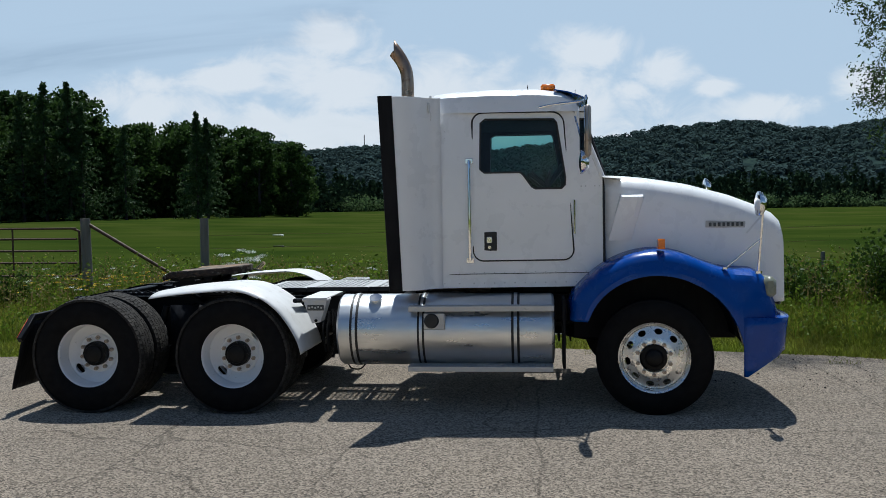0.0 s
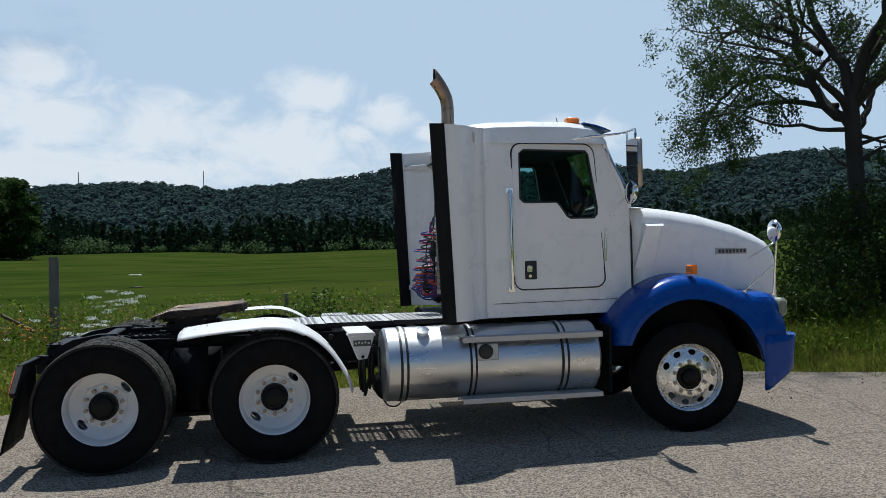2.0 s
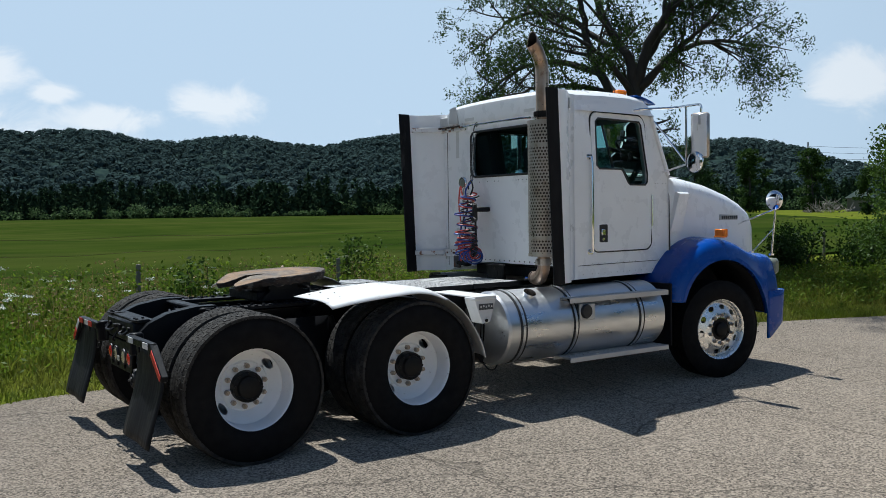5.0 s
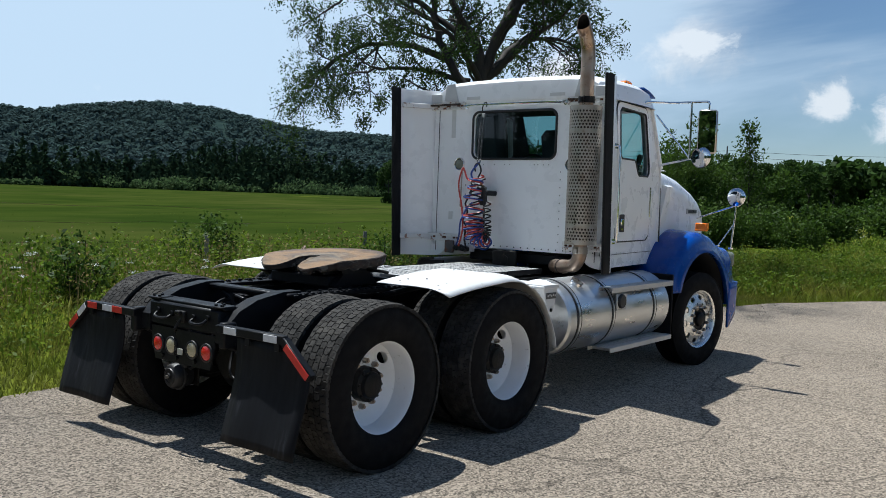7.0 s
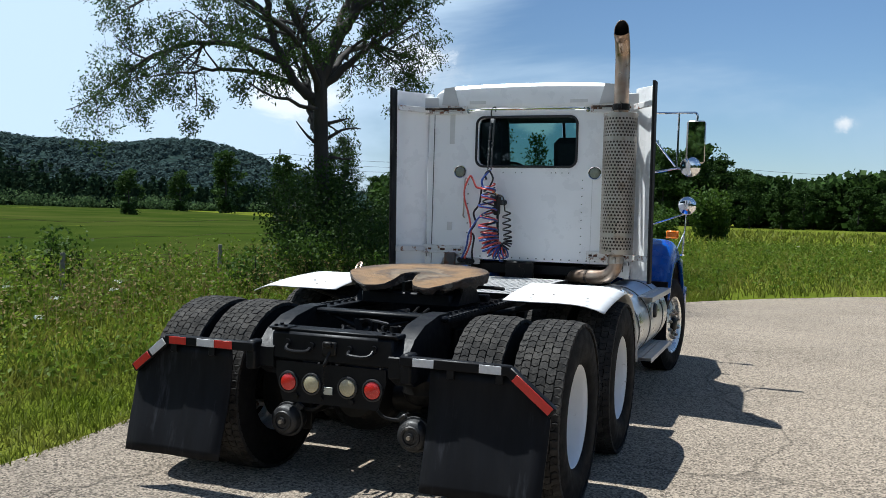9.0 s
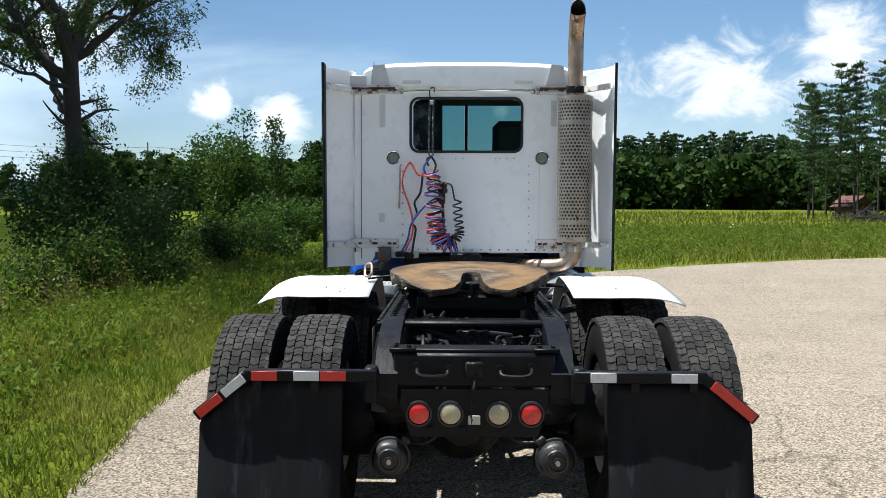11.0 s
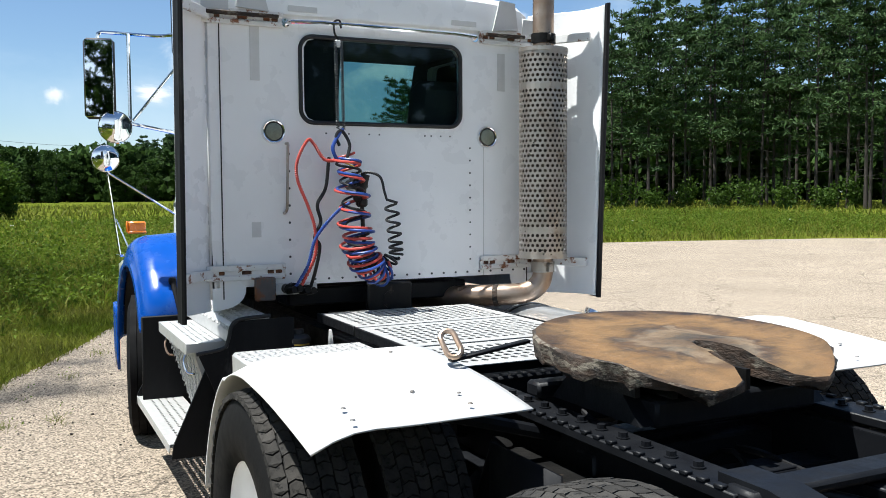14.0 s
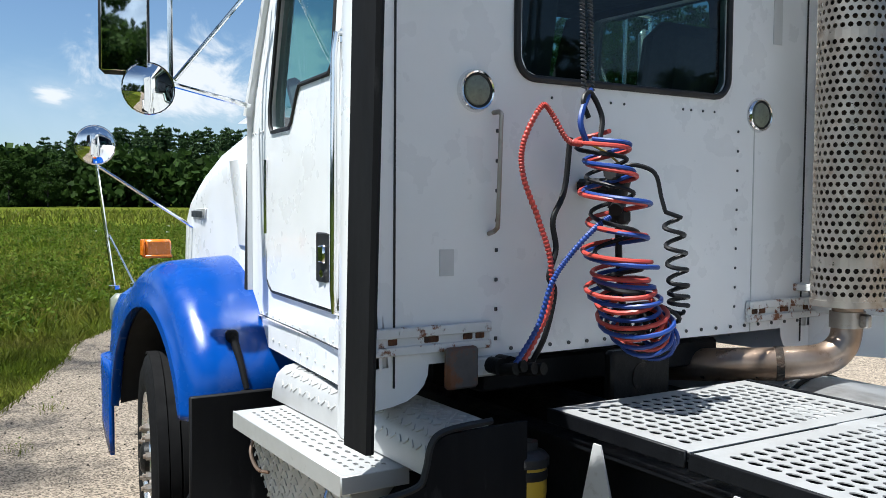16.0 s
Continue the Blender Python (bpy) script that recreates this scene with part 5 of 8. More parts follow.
part("end_trim", B().tube(curve([(-1.33, 1.11, 0.905), (-1.33, 0.98, 0.925), (-1.33, 0.952, 0.97), (-1.33, 0.935, 1.035), (-1.33, 0.89, 1.065), (-1.33, 0.74, 1.075)], 5), 0.010, 7), SEAL, bb)
part("splash_guard", B().box((-0.02, 0.98, 0.64), (0.025, 0.42, 0.58), 0.006), STRIP, truck, "black rubber splash guard behind the wheel")
part("splash_guard", B().box((-0.02, -0.98, 0.70), (0.025, 0.40, 0.60), 0.006), STRIP, truck, "black rubber splash guard behind the wheel")
# filter with a yellow band beside the frame
flt = part("fluid_filter", B().lathe([(0.0, 0.0), (0.054, 0.0), (0.057, 0.02), (0.057, 0.10), (0.0, 0.10)], (-1.29, 0.585, 0.82), "z", 24), YELLOW, truck, "dull yellow fluid filter housing")
part("filter_band", B().lathe([(0.058, 0.062), (0.060, 0.066), (0.060, 0.086), (0.058, 0.09)], (-1.29, 0.585, 0.82), "z", 24), HOSE_BLACK, flt)
part("filter_cap", B().lathe([(0.057, 0.098), (0.064, 0.100), (0.064, 0.125), (0.050, 0.140), (0.030, 0.146), (0.028, 0.170), (0.0, 0.172)], (-1.29, 0.585, 0.82), "z", 24), CHAMBER, flt, "grey dusty filter cap")

# ---- cab ----
N = 72
WCX, WCZ = -0.36, 2.28
outer2d = [(-1.06, 1.08), (0.20, 1.08), (0.335, 1.20), (0.335, 2.045), (0.10, 2.64), (-1.06, 2.64)]
door2d = rounded(-0.795, 1.325, 0.075, 2.625, 0.085, 6)
door2d = [(x - max(0.0, (z - 2.05)) * 0.16 if x > -0.2 and z > 2.05 else x, z) for x, z in door2d]
win2d = [(-0.70, 2.100), (-0.385, 2.100), (-0.355, 2.075), (-0.285, 1.975), (-0.255, 1.955), (-0.02, 1.955), (0.008, 1.985), (0.012, 2.05), (-0.062, 2.535), (-0.085, 2.565), (-0.69, 2.572), (-0.728, 2.54), (-0.735, 2.13)]


def at_side(p, s, out=0.0):
    x, z = p
    return (x, s * (side_y(x) + out - max(0, z - 2.1) * 0.06), z)


o_n, d_n, w_n = (resample(q, N, WCX, WCZ) for q in (outer2d, door2d, win2d))
for s in (-1, 1):
    part("cab_side", B().ring([at_side(p, s) for p in o_n], [at_side(p, s) for p in w_n]).ring([at_side(p, s) for p in w_n], [at_side(p, s, -0.05) for p in w_n]), WHITE, truck, smooth=32)
shell = B()
# back wall with its window
bo = [(-0.955, 1.20), (0.955, 1.20), (0.955, 2.64), (-0.955, 2.64)]
bw = rounded(-0.466, 2.076, 0.470, 2.522, 0.065, 6)
bo_n, bw_n = resample(bo, N, 0.011, 2.3), resample(bw, N, 0.011, 2.3)
shell.ring([(-1.06, y, z) for y, z in bo_n], [(-1.06, y, z) for y, z in bw_n])
shell.ring([(-1.06, y, z) for y, z in bw_n], [(-1.02, y, z) for y, z in bw_n])
for s in (-1, 1):
    shell.grid([[(-1.06, s * 0.955, z), (-1.06, s * 0.975, z)] for z in np.linspace(1.20, 2.60, 4)])
    corner = [(0.975, 1.20), (0.80, 1.20), (0.803, 1.168), (0.815, 1.140), (0.838, 1.116), (0.873, 1.097), (0.925, 1.085), (0.975, 1.08)]
    shell.add([(-1.06, s * y, z) for y, z in corner], [tuple(range(len(corner)))])
# roof: a crowned cap with rounded edges
rows = []
for x, h, wd in ((-1.085, 0.0, 0.93), (-1.087, 0.09, 0.945), (-1.082, 0.145, 0.94), (-1.05, 0.180, 0.935), (-0.92, 0.200, 0.925), (-0.6, 0.215, 0.915), (-0.25, 0.212, 0.90), (-0.02, 0.185, 0.87), (0.09, 0.12, 0.84), (0.13, 0.05, 0.83), (0.13, 0.0, 0.83)):
    row = []
    for q in np.linspace(-1, 1, 41):
        e = max(0.0, 1 - abs(q) ** 11) ** 0.42
        row.append((x + 0.035 * (1 - q * q) * (1 if x > 0 else 0), wd * (abs(q) ** 0.9) * (1 if q > 0 else -1), 2.63 + h * e + 0.028 * (1 - q * q) * (h > 0.1)))
    rows.append(row)
part("cab_roof", B().grid(rows), WHITE, truck, "rounded white roof cap", smooth=32)
# header over the windscreen, cowl and firewall
part("windscreen_header", B().box((0.115, 0, 2.632), (0.03, 1.66, 0.02), 0.004), WHITE, truck)
part("cowl", B().grid([[(x, y * k, z) for y in np.linspace(-0.83, 0.83, 9)] for x, k, z in ((0.335, 1.0, 1.10), (0.335, 1.0, 2.045), (0.50, 0.98, 2.03))]), WHITE, truck, smooth=0)
shell.grid([[(-1.06, -0.95, 1.2), (-1.06, 0.95, 1.2)], [(0.33, -0.82, 1.2), (0.33, 0.82, 1.2)]])
cab = part("cab_back_wall", shell, WHITE, truck, "white painted cab back wall", smooth=32)
# dark lining inside
lin = B()
for s in (-1, 1):
    lin.ring([at_side((max(-1.02, min(0.30, x)), max(1.24, min(2.60, z))), s, -0.052) for x, z in o_n], [at_side(p, s, -0.052) for p in w_n])
lin.ring([(-1.018, max(-0.91, min(0.91, y)), max(1.24, min(2.60, z))) for y, z in bo_n], [(-1.018, y, z) for y, z in bw_n])
lin.grid([[(-1.018, -0.9, 2.60), (-1.018, 0.9, 2.60)], [(0.08, -0.8, 2.60), (0.08, 0.8, 2.60)]])
lin.grid([[(-1.018, -0.9, 1.24), (-1.018, 0.9, 1.24)], [(0.30, -0.8, 1.24), (0.30, 0.8, 1.24)]])
part("cab_lining", lin, CABIN, cab, smooth=0)
part("dashboard", B().prism([(0.30, 1.30), (0.30, 2.02), (0.12, 2.00), (-0.08, 1.88), (-0.10, 1.70), (0.02, 1.60), (0.02, 1.30)], "y", -0.78, 0.78), CABIN, cab)
for s in (-1, 1):
    st = part("seat", B().box((-0.68, s * 0.47, 1.60), (0.52, 0.52, 0.16), 0.05), SEAT, truck, "grey cloth cab seat")
    part("seat_back", B().box((-0.905, s * 0.47, 2.00 + (0.10 if s > 0 else 0.0)), (0.13, 0.50, 0.70 + (0.20 if s > 0 else 0.0)), 0.055, Matrix.Rotation(radians(-7), 4, "Y")), SEAT, st)
    part("seat_base", B().box((-0.68, s * 0.47, 1.38), (0.36, 0.36, 0.28), 0.02), CABIN, st)
    part("armrest", B().box((-0.72, s * 0.20, 1.86), (0.34, 0.06, 0.07), 0.02), SEAT, st)
whl = B().tube([(-0.16 + 0.06 * math.sin(q) * 1.0, 0.47 + 0.23 * math.cos(q), 1.98 + 0.19 * math.sin(q)) for q in np.linspace(0, 2 * math.pi, 29)[:-1]], 0.015, 8, closed=True)
whl.tube([(-0.16, 0.24, 1.98), (-0.15, 0.47, 1.97), (-0.16, 0.70, 1.98)], 0.014, 6).tube([(-0.15, 0.47, 1.97), (0.05, 0.47, 1.80)], 0.03, 8).tube([(-0.15, 0.47, 1.97), (-0.22, 0.47, 1.80)], 0.014, 6)
part("steering_wheel", whl, SEAL, cab, "black steering wheel")
part("gear_lever", B().tube(curve([(-0.35, 0.05, 1.24), (-0.36, 0.05, 1.6), (-0.42, 0.06, 1.92)], 5), 0.012, 6).box((-0.42, 0.06, 1.95), (0.05, 0.05, 0.07), 0.015), SEAL, cab)
# glass
g = part("rear_window", B().add([(-1.045, y, z) for y, z in bw_n], [tuple(range(N))]), GLASS_REAR, cab, "tinted rear cab window", smooth=0)
g.visible_shadow = False
part("window_seal", B().tube([(-1.064, y, z) for y, z in rounded(-0.468, 2.070, 0.490, 2.528, 0.07, 6)], 0.012, 8, closed=True), SEAL, cab)
for s in (-1, 1):
    ws = part("windscreen", B().add([(0.325, s * 0.815, 2.06), (0.42, s * 0.02, 2.06), (0.22, s * 0.02, 2.64), (0.115, s * 0.80, 2.625)], [(0, 1, 2, 3)]), GLASS, cab, smooth=0)
    ws.visible_shadow = False
    part("screen_pillar", B().tube([(0.335, s * 0.825, 2.05), (0.112, s * 0.80, 2.635)], 0.022, 8), WHITE, cab)
part("screen_divider", B().tube([(0.425, 0, 2.05), (0.225, 0, 2.65)], 0.016, 8), SEAL, cab)


def door(s):
    b = B()
    b.ring([at_side(p, s, 0.012) for p in d_n], [at_side(p, s, 0.012) for p in w_n])
    b.ring([at_side(p, s, 0.012) for p in d_n], [at_side(p, s, 0.0) for p in d_n])
    b.ring([at_side(p, s, 0.012) for p in w_n], [at_side(p, s, -0.03) for p in w_n])
    d = part("cab_door", b, WHITE, truck, "white cab door with a stepped window", smooth=30)
    part("door_seal", B().tube([at_side(p, s, 0.004) for p in [(x - max(0.0, (z - 2.05)) * 0.16 if x > -0.2 and z > 2.05 else x, z) for x, z in rounded(-0.802, 1.318, 0.082, 2.632, 0.09, 6)]], 0.0065, 6, closed=True), SEAL, d)
    part("window_seal", B().tube([at_side(p, s, 0.012) for p in win2d], 0.009, 6, closed=True), SEAL, d)
    gl = part("window_glass", B().add([at_side(p, s, -0.012) for p in w_n], [tuple(range(N))]), GLASS, d, smooth=0)
    gl.visible_shadow = False
    part("door_trim", B().tube([at_side(p, s, -0.08) for p in ((-0.30, 2.10), (-0.15, 1.97), (0.0, 2.16))], 0.03, 6), CABIN, d)
    part("door_latch", B().box(at_side((-0.652, 1.493), s, 0.012), (0.115, 0.012, 0.168), 0.005), SEAL, d, "black recessed latch with a chrome paddle")
    part("latch_paddle", B().box(at_side((-0.66, 1.505), s, 0.022), (0.05, 0.016, 0.06), 0.006).cyl(at_side((-0.66, 1.44), s, 0.014), at_side((-0.66, 1.44), s, 0.026), 0.014, n=12), CHROME, d)
    gx = -0.822
    part("grab_rail", B().tube([at_side((gx, 1.32), s, 0.0), at_side((gx, 1.33), s, 0.04), at_side((gx, 1.40), s, 0.045), at_side((gx, 2.14), s, 0.045), at_side((gx, 2.205), s, 0.04), at_side((gx, 2.21), s, 0.0)], 0.010, 10)
         .box(at_side((gx, 1.325), s, 0.008), (0.05, 0.012, 0.05), 0.004).box(at_side((gx, 2.205), s, 0.008), (0.05, 0.012, 0.05), 0.004), CHROME, d, "chrome grab rail beside the door")
    # vent visor, rivets, lower skirt seam
    part("door_hinge", B().cyl(at_side((0.09, 1.55), s, 0.008), at_side((0.09, 1.85), s, 0.008), 0.008, n=8), CHROME, d)
    part("drip_rail", B().tube([at_side((x, 2.652 + 0.004 * math.sin(3 * x)), s, 0.012) for x in np.linspace(-0.70, -0.40, 6)], 0.008, 6), CHROME, d)
    riv = B()
    for x in np.linspace(-0.98, 0.28, 15):
        riv.box(at_side((x, 1.12), s, 0.002), (0.010, 0.005, 0.010), 0.002)
        riv.box(at_side((x, 1.215), s, 0.002), (0.009, 0.004, 0.009), 0.002)
    for x, z in ((-1.02, 2.47), (-0.97, 2.47), (-0.90, 2.47), (-1.02, 2.41), (-0.97, 2.41), (-0.90, 2.41), (-1.03, 2.52), (0.15, 1.97), (0.19, 1.97), (0.27, 1.97), (0.31, 1.97)):
        riv.box(at_side((x, z), s, 0.002), (0.011, 0.005, 0.011), 0.002)
    tagged(part("side_rivets", riv, WHITE_WORN, cab), kind="stuff")
    part("skirt_seam", B().tube([at_side((x, 1.203), s, 0.0) for x in (-1.0, -0.36, 0.28)], 0.0028, 5), SEAL, cab)


both(door)


# side extenders behind the cab
def extender(s):
    plan = [(-0.99, 0.975), (-1.05, 0.988), (-1.10, 1.025), (-1.16, 1.083), (-1.22, 1.133), (-1.30, 1.172)]
    plan += [(-1.37, 1.186), (-1.46, 1.186)] if s > 0 else [(-1.38, 1.192), (-1.455, 1.200), (-1.50, 1.200)]
    y0, back = (1.186, -1.550) if s > 0 else (1.200, -1.546)
    edge = ((-1.415, y0 + 0.010), (back + 0.006, y0 + 0.008), (back, y0 - 0.003), (back + 0.006, y0 - 0.014), (-1.415 if s > 0 else -1.512, y0 - 0.010))
    if s < 0:
        edge += ((-1.512, y0 + 0.0065), (-1.415, y0 + 0.0065))
    rows = [[(x + 0.045 * (2.765 - z) * (-0.99 - x) / 0.455, s * y, z) for x, y in plan] for z in (1.08, 1.084, *np.linspace(1.25, 2.60, 8), 2.756, 2.76)]
    e = part("side_extender", B().grid(rows), WHITE, truck, "white cab side extender panel", solid=0.010, offset=0)
    rows = [[(x + 0.045 * (2.765 - z), s * y, z) for x, y in edge] for z in (1.072, 1.076, *np.linspace(1.25, 2.60, 6), 2.761, 2.765)]
    part("rubber_edge", B().grid(rows, close_u=True), STRIP, e, "black rubber edge strip")
    # inside cover plate, hinge seam and stays
    part("inner_panel", B().grid([[(-1.052, s * y, z) for y in (0.905, 0.985)] for z in (1.14, 2.585)]), WHITE, e, solid=0.006)
    for z in (2.597, 1.276):
        st = B().box((-1.075, s * 0.80, z + 0.026), (0.022, 0.42, 0.030), 0.003).box((-1.075, s * 0.80, z - 0.026), (0.022, 0.42, 0.026), 0.003).box((-1.068, s * 0.80, z), (0.012, 0.42, 0.03), 0.002)
        st.box((-1.24 + 0.02 * (2.765 - z), s * 1.075, z), (0.36, 0.022, 0.05), 0.004, Matrix.Rotation(s * radians(-33), 4, "Z"))
        for k in range(6):
            st.cyl((-1.084, s * (0.61 + 0.075 * k), z + 0.026), (-1.090, s * (0.61 + 0.075 * k), z + 0.026), 0.006, n=8)
        sb = part("stay_bracket", st, BRACKET, e, "white stay bracket with rust spots")
        for y, w in ((0.628, 0.032), (0.672, 0.034), (0.80, 0.05), (0.93, 0.03)):
            part("bracket_slot", B().box((-1.0755, s * y, z + 0.001), (0.006, w, 0.019), 0.003), RUST_SPOT, sb)
    part("top_flange", B().box((-1.082, s * 0.955, 2.672), (0.016, 0.17, 0.095), 0.005), WHITE_WORN, e)


both(extender)
# back wall fittings
for s in (-1, 1):
    lamp = part("work_lamp", B().lathe([(0.0, -0.024), (0.026, -0.022), (0.043, -0.016), (0.047, -0.008)], (-1.06, s * 0.642, 2.017), "x", 28), CLEAR_LENS, truck, "round clear work lamp")
    part("lamp_bezel", B().lathe([(0.051, -0.006), (0.053, -0.016), (0.058, -0.018), (0.063, -0.012), (0.066, 0.0)], (-1.06, s * 0.642, 2.017), "x", 28), CHROME, lamp)
    part("lamp_gasket", B().lathe([(0.044, -0.010), (0.047, -0.0115), (0.052, -0.0115), (0.054, -0.004)], (-1.06, s * 0.642, 2.017), "x", 28), SEAL, lamp)
rv = B()
for y in np.linspace(-0.90, 0.50, 19):
    rv.cyl((-1.060, y, 1.225), (-1.064, y, 1.225), 0.0065, n=8)
for z in np.linspace(1.30, 1.95, 10):
    rv.box((-1.062, -0.53, z), (0.005, 0.010, 0.010), 0.002)
for z in np.linspace(1.26, 1.90, 8):
    rv.box((-1.062, 0.56, z), (0.005, 0.012, 0.012), 0.002)
for y in np.linspace(-0.6, 0.6, 17):
    rv.box((-1.062, y, 2.605), (0.005, 0.008, 0.008), 0.002)
for y in (-0.40, -0.34, -0.28, -0.24, 0.10, 0.22, 0.35, 0.04):
    rv.box((-1.062, y, 2.015), (0.005, 0.009, 0.009), 0.002)
tagged(part("back_rivets", rv, BADGE, cab), kind="stuff")
part("panel_seam", B().box((-1.0615, -0.62, 1.62), (0.003, 0.004, 0.84)), WHITE_WORN, cab)
part("faded_sticker", B().box((-1.061, 0.735, 2.43), (0.003, 0.05, 0.30)), PALE_PATCH, cab, "pale mark of a removed strip")
part("faded_sticker", B().box((-1.061, -0.74, 2.40), (0.003, 0.05, 0.22)), PALE_PATCH, cab, "pale mark of a removed strip")
part("faded_sticker", B().box((-1.061, 0.74, 1.50), (0.003, 0.05, 0.08)), PALE_PATCH, cab, "pale mark of a removed strip")
part("small_grab_bar", B().tube(curve([(-1.06, 0.575, 1.955), (-1.10, 0.575, 1.95), (-1.105, 0.578, 1.90), (-1.105, 0.585, 1.64), (-1.10, 0.588, 1.60), (-1.06, 0.588, 1.585)], 4), 0.0075, 8), STAINLESS, cab, "small steel grab bar")
part("hose_rail", B().tube([(-1.06, 0.57, 2.585), (-1.12, 0.555, 2.585), (-1.13, 0.40, 2.592), (-1.13, -0.40, 2.592), (-1.12, -0.545, 2.585), (-1.06, -0.56, 2.585)], 0.010, 8).cyl((-1.06, 0.57, 2.585), (-1.075, 0.57, 2.585), 0.022, n=12).cyl((-1.06, -0.56, 2.585), (-1.075, -0.56, 2.585), 0.022, n=12), CHROME, cab, "steel hose hanger rail")


# hoses on the back wall
def coil(path, turns, r, n=14, phase=0.0, squash=0.75, slack=1.0):
    line = curve(path, 12)
    L = len(line)
    out = []
    for i in range(turns * n + 1):
        f = (1 - (1 - i / (turns * n)) ** slack) * (L - 1)
        k = min(int(f), L - 2)
        p = line[k].lerp(line[k + 1], f - k)
        t = (line[k + 1] - line[k]).normalized()
        u = t.cross(Vector((1, 0, 0))).normalized()
        a = 2 * math.pi * i / n + phase
        rr = r(f / (L - 1)) if callable(r) else r
        out.append(p + rr * math.cos(a) * u + Vector((rr * squash * math.sin(a), 0, 0)))
    return out


def ribbed(line):
    """A hose in a close-wound spring guard."""
    return B().tube(line, [0.0074 if k % 4 < 2 else 0.0098 for k in range(len(line))], 8)


spine = [(-1.24, 0.305, 1.90), (-1.29, 0.298, 1.81), (-1.31, 0.292, 1.70), (-1.32, 0.280, 1.58), (-1.33, 0.270, 1.48), (-1.33, 0.262, 1.42), (-1.33, 0.240, 1.365), (-1.33, 0.212, 1.315), (-1.32, 0.165, 1.285), (-1.33, 0.105, 1.30)]
rad = lambda f: (0.048 + 0.027 * min(1, f * 4) + 0.010 * math.sin(37 * f) + 0.006 * math.sin(71 * f + 1)) * (1.0 if f < 0.80 else 1.0 - 0.35 * (f - 0.80) / 0.20)
part("red_air_coil", B().tube(coil(spine, 13, rad, 20, 0.0, 1.7, 1.15), 0.0074, 7), HOSE_RED, cab, "coiled red air hose on the cab's back")
part("blue_air_coil", B().tube(coil([(x - 0.008, y - 0.012, z - 0.022) for x, y, z in spine], 13, rad, 20, 3.4, 1.8, 1.30), 0.0072, 7), HOSE_BLUE, cab, "coiled blue air hose on the cab's back")
part("black_coil", B().tube(coil([(-1.33, 0.25, 1.34), (-1.33, 0.20, 1.31), (-1.34, 0.15, 1.305), (-1.36, 0.105, 1.32), (-1.37, 0.08, 1.36)], 7, 0.040, 16, 4.0, 0.85), 0.0075, 6), HOSE_BLACK, cab, "coiled black cable on the cab's back")
part("black_cable", B().tube(curve([(-1.26, 0.215, 1.79), (-1.29, 0.185, 1.80), (-1.33, 0.135, 1.775), (-1.345, 0.118, 1.70), (-1.355, 0.108, 1.655)], 5) + coil([(-1.37, 0.088, 1.635), (-1.38, 0.080, 1.52), (-1.38, 0.068, 1.42), (-1.38, 0.066, 1.36)], 6, 0.036, 16), 0.0072, 7), HOSE_BLACK, cab, "coiled black electric cable")
part("black_air_coil", B().tube(coil([(x + 0.02, y - 0.015, z - 0.03) for x, y, z in spine[:8]], 7, 0.055, 18, 1.2, 1.7), 0.0070, 6), HOSE_BLACK, cab, "black cable wound among the air hoses")
part("red_line", ribbed(curve([(-1.24, 0.36, 1.86), (-1.24, 0.42, 1.87), (-1.22, 0.47, 1.95), (-1.21, 0.50, 1.965), (-1.19, 0.55, 1.86), (-1.19, 0.55, 1.76), (-1.21, 0.50, 1.62), (-1.23, 0.47, 1.50), (-1.22, 0.47, 1.36), (-1.18, 0.545, 1.185)], 40)), HOSE_RED, cab, "red air line with a spring guard")
part("blue_line", ribbed(curve([(-1.31, 0.30, 1.64), (-1.30, 0.36, 1.60), (-1.27, 0.43, 1.52), (-1.25, 0.48, 1.44), (-1.22, 0.51, 1.31), (-1.18, 0.575, 1.185)], 40)), HOSE_BLUE, cab, "blue air line with a spring guard")
part("black_line", B().tube(curve([(-1.20, 0.38, 1.88), (-1.20, 0.40, 1.72), (-1.21, 0.45, 1.63), (-1.20, 0.43, 1.54), (-1.22, 0.47, 1.46), (-1.21, 0.44, 1.41), (-1.19, 0.46, 1.28), (-1.13, 0.475, 1.18)], 6), 0.0095, 8), HOSE_BLACK, cab)
part("hose_loop", B().tube(curve([(-1.23, 0.33, 1.94), (-1.22, 0.345, 1.99), (-1.21, 0.31, 2.02), (-1.22, 0.27, 1.95), (-1.24, 0.29, 1.88)], 6), 0.009, 7), HOSE_BLACK, cab)
part("hose_loop", B().tube(curve([(-1.25, 0.35, 1.86), (-1.24, 0.37, 1.93), (-1.21, 0.32, 2.01), (-1.20, 0.30, 2.03)], 6), 0.010, 7), HOSE_BLUE, cab)
for px, z0 in ((0.575, 1.175), (0.545, 1.18), (0.505, 1.17), (0.47, 1.165)):
    part("air_fitting", B().cyl((-1.20, px, z0 + 0.012), (-1.13, px + 0.02, z0), 0.019, n=10).cyl((-1.15, px + 0.02, z0 + 0.012), (-1.09, px + 0.02, z0 + 0.01), 0.026, n=12), GREASE, cab)
part("fitting_plate", B().box((-1.075, 0.54, 1.18), (0.03, 0.24, 0.06), 0.006), WHITE_WORN, cab)
for dy, k in ((0.016, 0), (-0.016, 1)):
    part("hanger_spring", B().tube(coil([(-1.15, 0.305 + dy, 2.50), (-1.18, 0.31 + dy, 2.30), (-1.20, 0.312 + dy, 2.03)], 46, 0.008, 8), 0.0030, 5), BADGE, cab, "dark grey steel coil spring holding the hoses")
